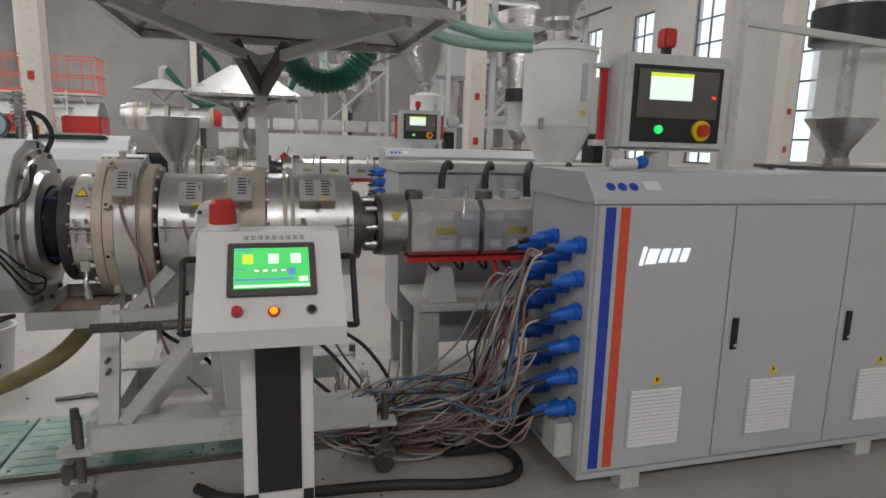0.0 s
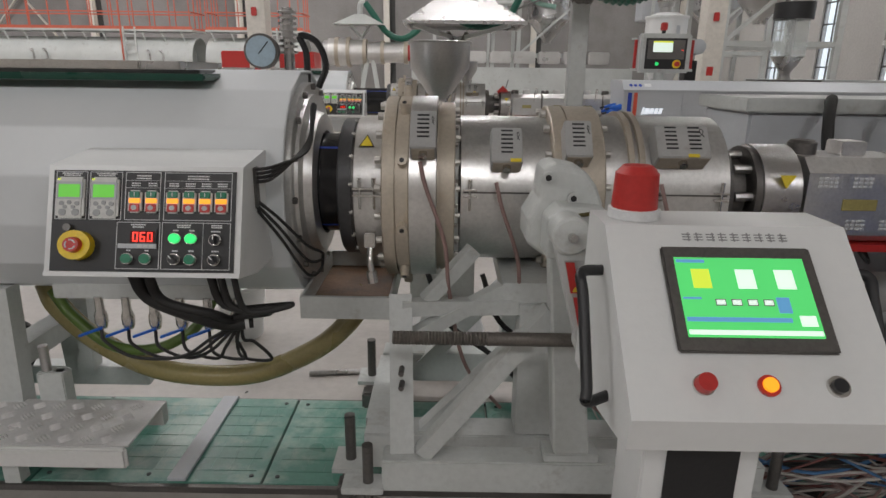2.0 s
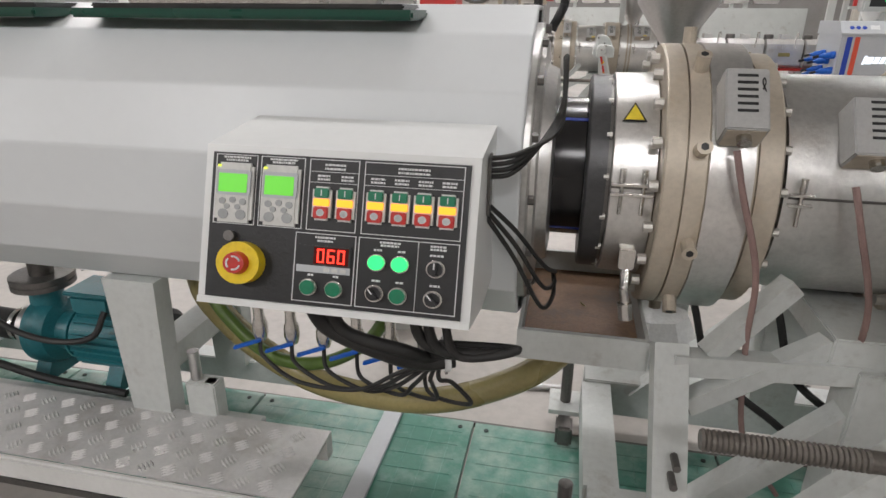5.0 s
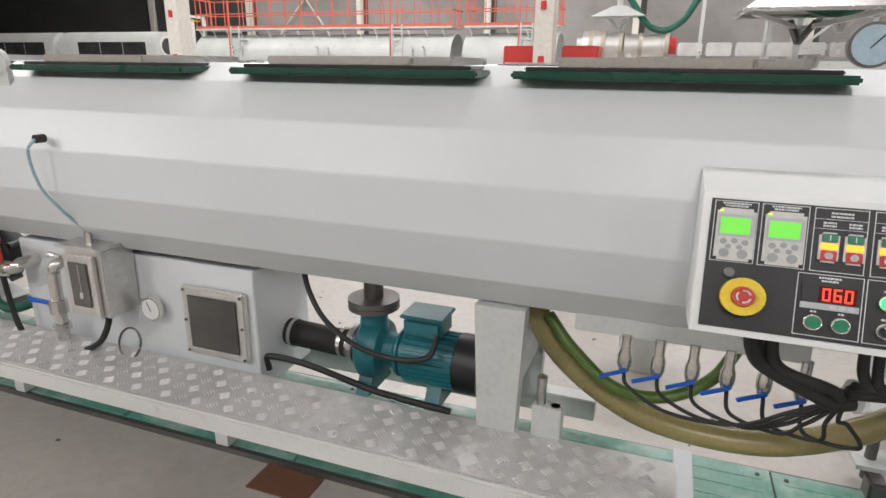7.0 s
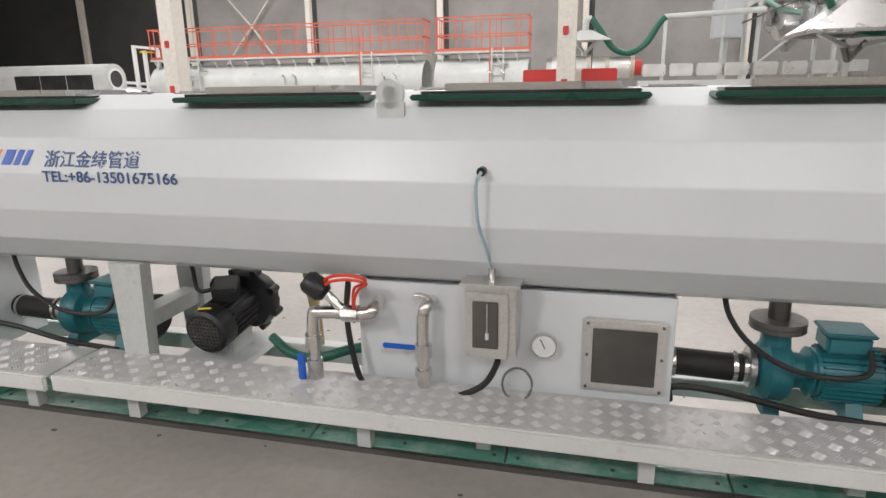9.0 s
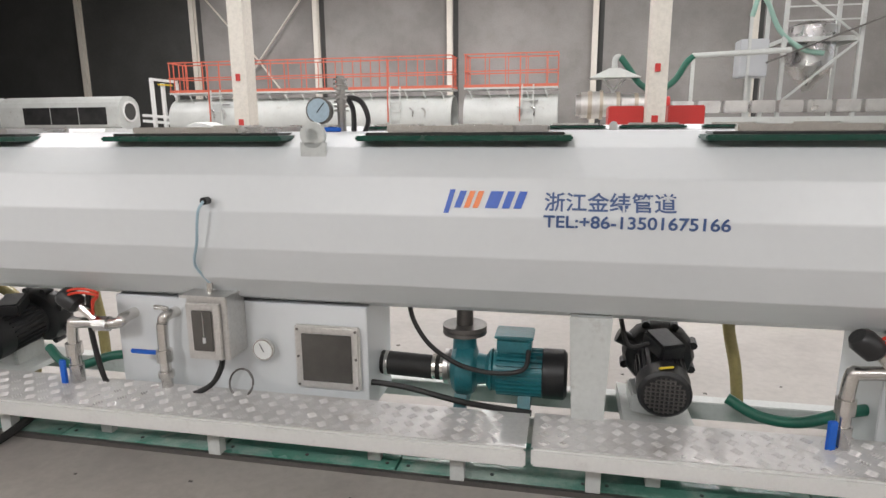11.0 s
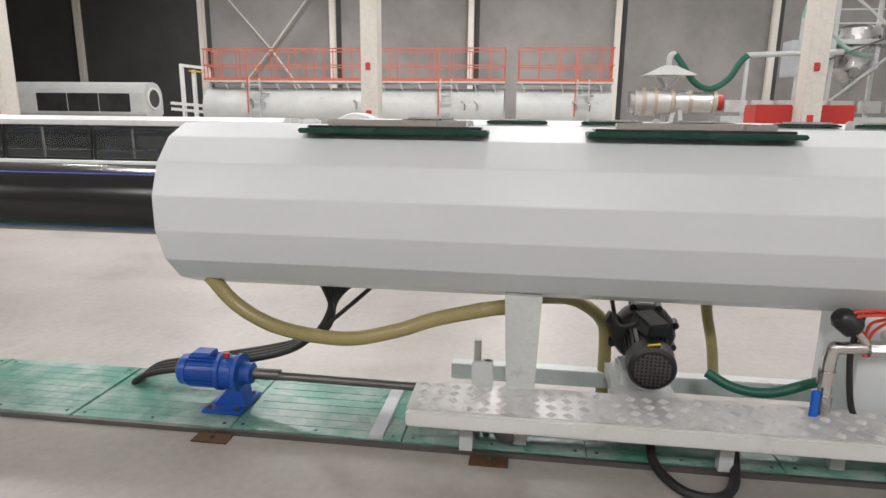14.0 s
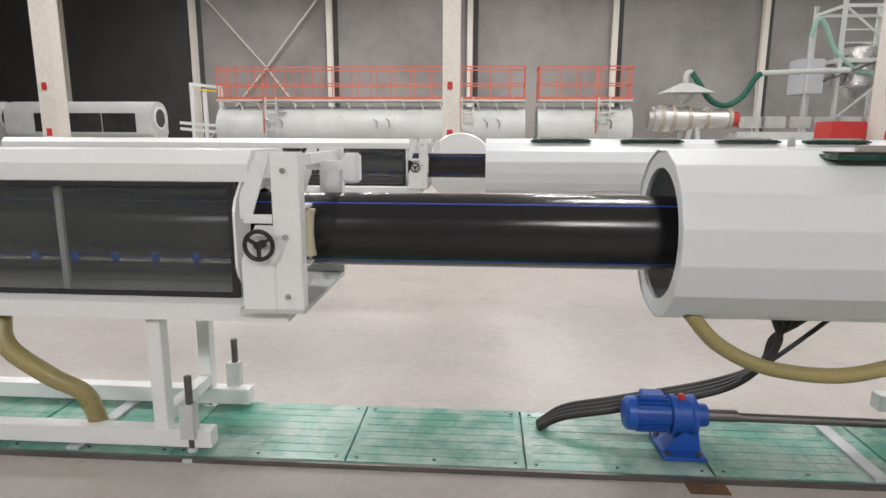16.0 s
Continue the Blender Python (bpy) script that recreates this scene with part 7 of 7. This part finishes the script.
for k in range(90):
    x, y, s_ = random.uniform(-8, 1.2), random.choice((random.uniform(3.6, 4.6), random.uniform(2.2, 2.85))), random.uniform(0.004, 0.013)
    box(sb, -s_, s_, -s_ * 0.6, s_ * 0.6, 0.0005, 0.004, 0, Matrix.Translation((x, y, 0)) @ pose(0, 0, 0, 0, 0, random.uniform(0, 180)))
tagged(part("scrap", sb, M_DARKSTEEL, GRIME), kind="stuff")

# ---- second production line ----
for ob, dx, dy in ((TANK, -0.82, 6.2), (SPRAY, -0.03, 6.2), (PIPE, -0.3, 6.2), (DIE, -0.45, 6.2), (STAND, -0.45, 6.2), (PANEL, -0.5, 6.2), (BARREL, -0.4, 6.2), (BASE, -0.3, 6.2), (HOOD, -0.4, 6.3), (FUNNEL, 0.29, 5.72), (CAB, 0.25, 6.2), (SCREEN, 0.2, 6.2), (DRYER, 0.3, 5.6), (FEED, 0.3, 5.6), (GLASSH, 0.4, 6.2), (GEAR, -0.2, 6.2)):
    moved(ob, dx, dy)
HOSE2 = thing("ventilation_hose", (-0.9, 9.8, 2.2), "thin green ventilation hose behind the hood", "hose")
part("hose", tube(nb(), [(-0.95, 9.7, 2.75), (-0.8, 9.75, 2.6), (-0.6, 9.8, 2.3), (-0.2, 9.8, 2.12), (0.2, 9.8, 2.2), (0.4, 9.8, 2.5)], 0.05, 10), M_GREENHOSE, HOSE2, "", True)
DRUM = thing("pipe_drum", (-12.3, 10.9, 0.0), "round cream drum standing behind the second line", "drum")
part("disc", lathe(nb(), (-12.3, 10.7, 1.02), (0, 1, 0), [(0, 0.30), (0, 0.56), (0.05, 0.58), (0.4, 0.58), (0.4, 0.3)], 40), M_WHITE, DRUM, "", True)
part("inner", lathe(nb(), (-12.3, 10.72, 1.02), (0, 1, 0), [(0, 0.05), (0, 0.30), (0.3, 0.30), (0.3, 0.05)], 30), M_COLUMN, DRUM, "", True)
part("base", box(nb(), -12.7, -11.9, 10.7, 11.1, 0.0, 0.5, 0.01), M_FRAME, DRUM)
for x0, x1 in ((-4.94, -4.27), (-3.82, -3.15)):
    r = thing("red_cabinet", ((x0 + x1) / 2, 14, 0), "bright red machine cabinet with a white base", "cabinet", "red cabinets")
    part("red_cover", box(nb(), x0, x1, 13.15, 13.85, 1.3, 1.85, 0.02), M_RED, r)
    part("base", box(nb(), x0 - 0.05, x1 + 0.05, 13.1, 13.9, 0.0, 1.3, 0.01), M_FRAME, r)

# ---- far line ----
def far_tank(x0, x1, ladders):
    t = thing("storage_tank", ((x0 + x1) / 2, 25.8, 0), "large white horizontal tank with orange guard rails", "tank", "far tanks")
    part("shell", lathe(nb(), (x0, 25.9, 1.75), (1, 0, 0), [(0, 0.88), (0, 0.92), (x1 - x0, 0.92), (x1 - x0, 0.88), (x1 - x0 - 0.5, 0.86), (x1 - x0 - 0.5, 0.05)], 40), M_FRAME, t, "", True)
    part("deck", box(nb(), x0, x1, 25.2, 26.6, 2.86, 2.93), M_FRAME, t)
    for x in np.arange(x0 + 0.2, x1, 0.75):
        part("deck_bracket", bar(nb(), (x, 25.22, 2.86), (x + 0.12, 25.3, 2.5), 0.04), M_FRAME, t)
    for x in np.arange(x0 + 0.6, x1, 2.6):
        part("saddle", box(nb(), x - 0.12, x + 0.12, 25.2, 26.6, 0.0, 1.0, 0.01), M_FRAME, t)
    for y in (25.25, 26.55):
        for x in np.arange(x0 + 0.05, x1, 0.8):
            part("rail_post", bar(nb(), (x, y, 2.93), (x, y, 4.2), 0.03), M_ORANGE, t)
        for z in (3.55, 4.2):
            part("hand_rail", bar(nb(), (x0, y, z), (x1, y, z), 0.045), M_ORANGE, t)
        part("toe_board", box(nb(), x0, x1, y - 0.01, y + 0.01, 2.94, 3.04), M_ORANGE, t)
    for x in (x0 + 0.02, x1 - 0.02):
        for y in (25.6, 26.0, 26.3):
            part("rail_post", bar(nb(), (x, y, 2.93), (x, y, 4.2), 0.034), M_ORANGE, t)
        for z in (3.55, 4.2):
            part("hand_rail", bar(nb(), (x, 25.25, z), (x, 26.55, z), 0.045), M_ORANGE, t)
    for lx in ladders:
        for s in (-0.22, 0.22):
            part("ladder_side", bar(nb(), (lx + s, 24.9, 0.0), (lx + s, 25.0, 3.0), 0.05), M_FRAME, t)
        for z in np.arange(0.3, 3.0, 0.35):
            part("rung", bar(nb(), (lx - 0.22, 24.95, z), (lx + 0.22, 24.95, z), 0.04), M_FRAME, t)
        part("ladder_rail", bar(nb(), (lx - 0.3, 24.95, 1.6), (lx - 0.3, 25.0, 4.1), 0.045), M_ORANGE, t)
    for x in np.arange(x0 + 2.2, x1, 4.4):
        for s in (0, 0.5):
            part("pipe_stub", tube(nb(), [(x + s, 24.99, 2.15), (x + s, 24.85, 2.15), (x + s + 0.12, 24.82, 2.05), (x + s + 0.12, 24.82, 1.8)], 0.035), M_STEEL, t)
    part("name_mark", box(nb(), x0 + 2.6, x0 + 2.95, 25.05, 25.10, 2.36, 2.42), M_INK, t)
    return t


far_tank(-22.95, -10.3, (-20.6, -12.6))
far_tank(-9.8, -6.1, (-7.25,))


def far_conveyor(x0, x1):
    c = thing("arched_cooling_tank", ((x0 + x1) / 2, 26.8, 0), "long pale arched tank with dark windows", "tank", "far arched tanks")
    prof = [(26.1, 1.5), (26.1, 2.3)] + [(26.8 - 0.7 * math.cos(a), 2.3 + 0.62 * math.sin(a)) for a in np.linspace(0.2, math.pi - 0.2, 9)] + [(27.5, 2.3), (27.5, 1.5)]
    part("shell", prism(nb(), prof, "x", x0, x1), M_FRAME, c)
    n = int((x1 - x0 - 0.6) / 1.55)
    for k in range(n):
        a = x1 - 0.7 - k * 1.55
        part("pane", box(nb(), a - 1.5, a, 26.08, 26.096, 1.6, 2.4), M_DARKGLASS, c, "dark window pane")
    part("end_port", cyl(nb(), (x1, 26.8, 2.2), (x1 + 0.03, 26.8, 2.2), 0.4), M_DARKWALL, c, "", True)
    part("end_ring", lathe(nb(), (x1 + 0.005, 26.8, 2.2), (1, 0, 0), [(0, 0.4), (0, 0.5), (0.05, 0.5), (0.05, 0.4), (0, 0.4)], 30), M_WHITE, c, "", True)
    part("base", box(nb(), x0, x1, 26.2, 27.4, 0.0, 1.5), M_FRAME, c)
    return c


far_conveyor(-33.0, -26.3)
far_conveyor(-43.0, -33.4)
GATE = thing("pipe_gate_frame", (-23.6, 25.9, 0), "white tubular gate frame beside the far tank", "frame")
for x in (-24.3, -23.75, -23.05):
    part("post", bar(nb(), (x, 25.9, 0), (x, 25.9, 3.65 if x < -24 else 3.4), 0.14), M_WHITE, GATE)
for z, a, b in ((3.6, -24.37, -23.0), (1.75, -24.9, -23.05), (2.0, -24.9, -22.9)):
    part("rail", bar(nb(), (a, 25.9, z), (b, 25.9, z - 0.15), 0.12), M_WHITE, GATE)
part("yellow_bar", bar(nb(), (-23.9, 25.8, 3.35), (-23.2, 25.8, 3.3), 0.06), M_YELLOW, GATE)


def far_extruder():
    e = thing("far_extruder", (-1, 25.7, 0), "far steel extrusion die and barrel under a small hood", "extruder")
    for x, r, w, m_ in ((-5.4, 0.42, 0.2, M_STEEL), (-5.2, 0.5, 0.25, M_HEATER), (-4.95, 0.55, 0.15, M_FLANGE), (-4.8, 0.52, 0.3, M_HEATER), (-4.5, 0.56, 0.12, M_FLANGE), (-4.38, 0.46, 0.5, M_HEATER), (-3.88, 0.5, 0.14, M_FLANGE), (-3.7, 0.4, 0.5, M_HEATER), (-3.2, 0.44, 0.14, M_FLANGE), (-3.06, 0.38, 0.75, M_HEATER), (-2.3, 0.42, 0.15, M_FLANGE), (-2.15, 0.3, 0.25, M_RED)):
        part("die_band", lathe(nb(), (x, 25.7, 2.2), (1, 0, 0), [(0, 0.1), (0, r), (w, r), (w, 0.1)], 28), m_, e, "", True)
    for k in range(8):
        x = -1.85 + k * 0.95
        part("heater_cover", box(nb(), x, x + 0.82, 25.45, 25.95, 1.85, 2.3, 0.04), M_HEATER, e)
    part("base", box(nb(), -2.0, 6.5, 25.3, 26.1, 0, 1.7, 0.02), M_FRAME, e)
    part("die_leg", bar(nb(), (-4.1, 25.5, 0), (-3.7, 25.5, 2.0), 0.16), M_FRAME, e)
    part("die_leg", bar(nb(), (-3.2, 25.5, 0), (-3.55, 25.5, 2.2), 0.16), M_FRAME, e)
    return e


far_extruder()


def far_hood(x, y):
    h = thing("far_hood", (x, y, 0), "small pale pyramid hood on a forked post", "hood")
    b = nb()
    p = [b.verts.new((x + sx * 0.95, y + sy * 0.6, 3.2)) for sx, sy in ((-1, -1), (1, -1), (1, 1), (-1, 1))]
    q = [b.verts.new((x + sx * 0.2, y + sy * 0.15, 3.58)) for sx, sy in ((-1, -1), (1, -1), (1, 1), (-1, 1))]
    for k in range(4):
        b.faces.new((p[k], p[(k + 1) % 4], q[(k + 1) % 4], q[k]))
    b.faces.new(q)
    b.faces.new(p)
    part("canopy", b, M_FRAME, h)
    part("duct", tube(nb(), [(x, y, 3.55), (x, y, 3.85), (x + 0.06, y, 3.98), (x + 0.2, y, 4.0)], 0.11, 12), M_FRAME, h, "", True)
    part("hose", tube(nb(), [(x + 0.2, y, 4.0), (x + 0.5, y, 3.6), (x + 1.0, y, 2.95), (x + 1.6, y, 2.72), (x + 2.2, y, 3.05), (x + 2.6, y, 3.7), (x + 2.85, y, 3.95)], 0.12, 12), M_GREENHOSE, h, "sagging green hose", True)
    part("duct_pipe", cyl(nb(), (x + 2.8, y, 3.96), (x + 6.2, y, 4.08), 0.1), M_FRAME, h, "long pale duct pipe", True)
    part("post", bar(nb(), (x, y + 0.3, 0.0), (x, y + 0.3, 2.9), 0.13), M_FRAME, h)
    for s in (-0.4, 0.4):
        part("fork", bar(nb(), (x, y + 0.3, 2.75), (x + s, y, 3.2), 0.09), M_FRAME, h)
    part("duct_post", bar(nb(), (x + 2.85, y, 0), (x + 2.85, y, 3.9), 0.12), M_FRAME, h)
    return h


far_hood(-3.98, 25.7)


def material_tower(x, y):
    t = thing("feeding_tower", (x, y, 0), "pale steel material feeding tower with stairs and hoppers", "tower", "feeding towers")
    for sx in (0, 2.6):
        for sy in (0, 2.2):
            part("post", bar(nb(), (x + sx, y + sy, 0), (x + sx, y + sy, 7.0), 0.14), M_FRAME, t)
    for z in (2.2, 4.5, 6.6):
        for a, b in (((0, 0), (2.6, 0)), ((2.6, 0), (2.6, 2.2)), ((2.6, 2.2), (0, 2.2)), ((0, 2.2), (0, 0))):
            part("beam", bar(nb(), (x + a[0], y + a[1], z), (x + b[0], y + b[1], z), 0.12), M_FRAME, t)
    part("brace", bar(nb(), (x, y, 2.2), (x + 2.6, y, 4.5), 0.08), M_FRAME, t)
    part("brace", bar(nb(), (x + 2.6, y, 4.5), (x, y, 6.6), 0.08), M_FRAME, t)
    part("deck", box(nb(), x, x + 2.6, y, y + 2.2, 4.56, 4.62), M_FRAME, t)
    part("hopper", lathe(nb(), (x + 1.3, y + 1.1, 2.7), (0, 0, 1), [(0, 0.15), (0.1, 0.18), (0.9, 0.85), (2.4, 0.85), (2.6, 0.3)], 28), M_STEEL, t, "steel hopper", True)
    part("bin", box(nb(), x - 1.5, x - 0.5, y, y + 0.9, 3.2, 4.6, 0.03), M_CAB, t)
    part("bin_leg", bar(nb(), (x - 1.0, y + 0.4, 0), (x - 1.0, y + 0.4, 3.2), 0.15), M_FRAME, t)
    for z in (5.2, 5.7):
        part("hand_rail", bar(nb(), (x, y, z), (x + 2.6, y, z), 0.05), M_FRAME, t)
    for s in (-0.2, 0.5):
        part("stringer", bar(nb(), (x - 0.6, y + s, 3.7), (x + 3.2, y + s, 5.2), 0.18, 0.06), M_DARKSTEEL, t)
    part("loader_hose", tube(nb(), [(x - 1.2, y, 5.4), (x - 1.0, y, 6.1), (x - 0.7, y, 5.9), (x - 0.2, y, 4.9), (x + 0.6, y, 4.2), (x + 1.4, y, 4.0)], 0.09, 10), M_AQUAHOSE, t, "pale green loader hose", True)
    part("loader_post", bar(nb(), (x - 1.2, y, 0), (x - 1.2, y, 5.4), 0.1), M_FRAME, t)
    return t


material_tower(2.2, 26.5)
material_tower(7.2, 22.0)
material_tower(5.6, 15.5)

# ---- green floor plates and their trench ----
STRIP = thing("floor_strip", (-9, 3.2, 0), "strip of worn green floor plates under the machines", "floor strip", kind="structure")
part("edge_angle", box(nb(), -21, 0.9, 2.885, 2.905, 0.001, 0.026), M_DARKSTEEL, STRIP, "steel edge angle")
part("edge_angle", box(nb(), -21, 0.9, 3.515, 3.53, 0.001, 0.02), M_DARKSTEEL, STRIP)
M_PLATEBOLT = mat("dull_plate_bolt", (0.03, 0.05, 0.045), 0.5, var=0.2, scale=20)
for k in range(24):
    x0 = -1.233 + 0.869 * (k - 21)
    h = 0.03 if k % 3 else 0.027
    pl = part("plate", box(nb(), x0 + 0.004, x0 + 0.865, 2.907, 3.513, 0.002, h, 0.003), M_PLATE, STRIP)
    for u, v in ((0.05, 2.95), (0.05, 3.47), (0.82, 2.95), (0.82, 3.47), (0.43, 2.95)):
        part("plate_bolt", cyl(nb(), (x0 + u, v, h - 0.002), (x0 + u, v, h + 0.003), 0.009, seg=8), M_PLATEBOLT, pl)
    gl = nb()
    for q in range(1, 12):
        box(gl, x0 + q * 0.072, x0 + q * 0.072 + 0.0025, 2.98, 3.44, h - 0.001, h + 0.0012)
    for q in range(7):
        box(gl, x0 + 0.04, x0 + 0.83, 2.98 + q * 0.0765, 2.9825 + q * 0.0765, h - 0.001, h + 0.0016)
    tagged(part("tread_grid", gl, M_PLATE, pl, "fine raised tread lines"), kind="stuff")
for x in (-10.85, -9.5, -14.6):
    part("anchor_plate", box(nb(), x - 0.09, x + 0.09, 2.80, 2.883, 0.001, 0.008, 0.001), M_RUST, STRIP)
    part("anchor_bolt", cyl(nb(), (x, 2.845, 0.008), (x, 2.845, 0.02), 0.012, seg=6), M_DARKSTEEL, STRIP)
for x in (-10.05, -1.55, -13.9):
    part("cross_bar", box(nb(), x - 0.035, x + 0.035, 2.91, 3.51, 0.031, 0.045, 0.002), M_CAB, STRIP)
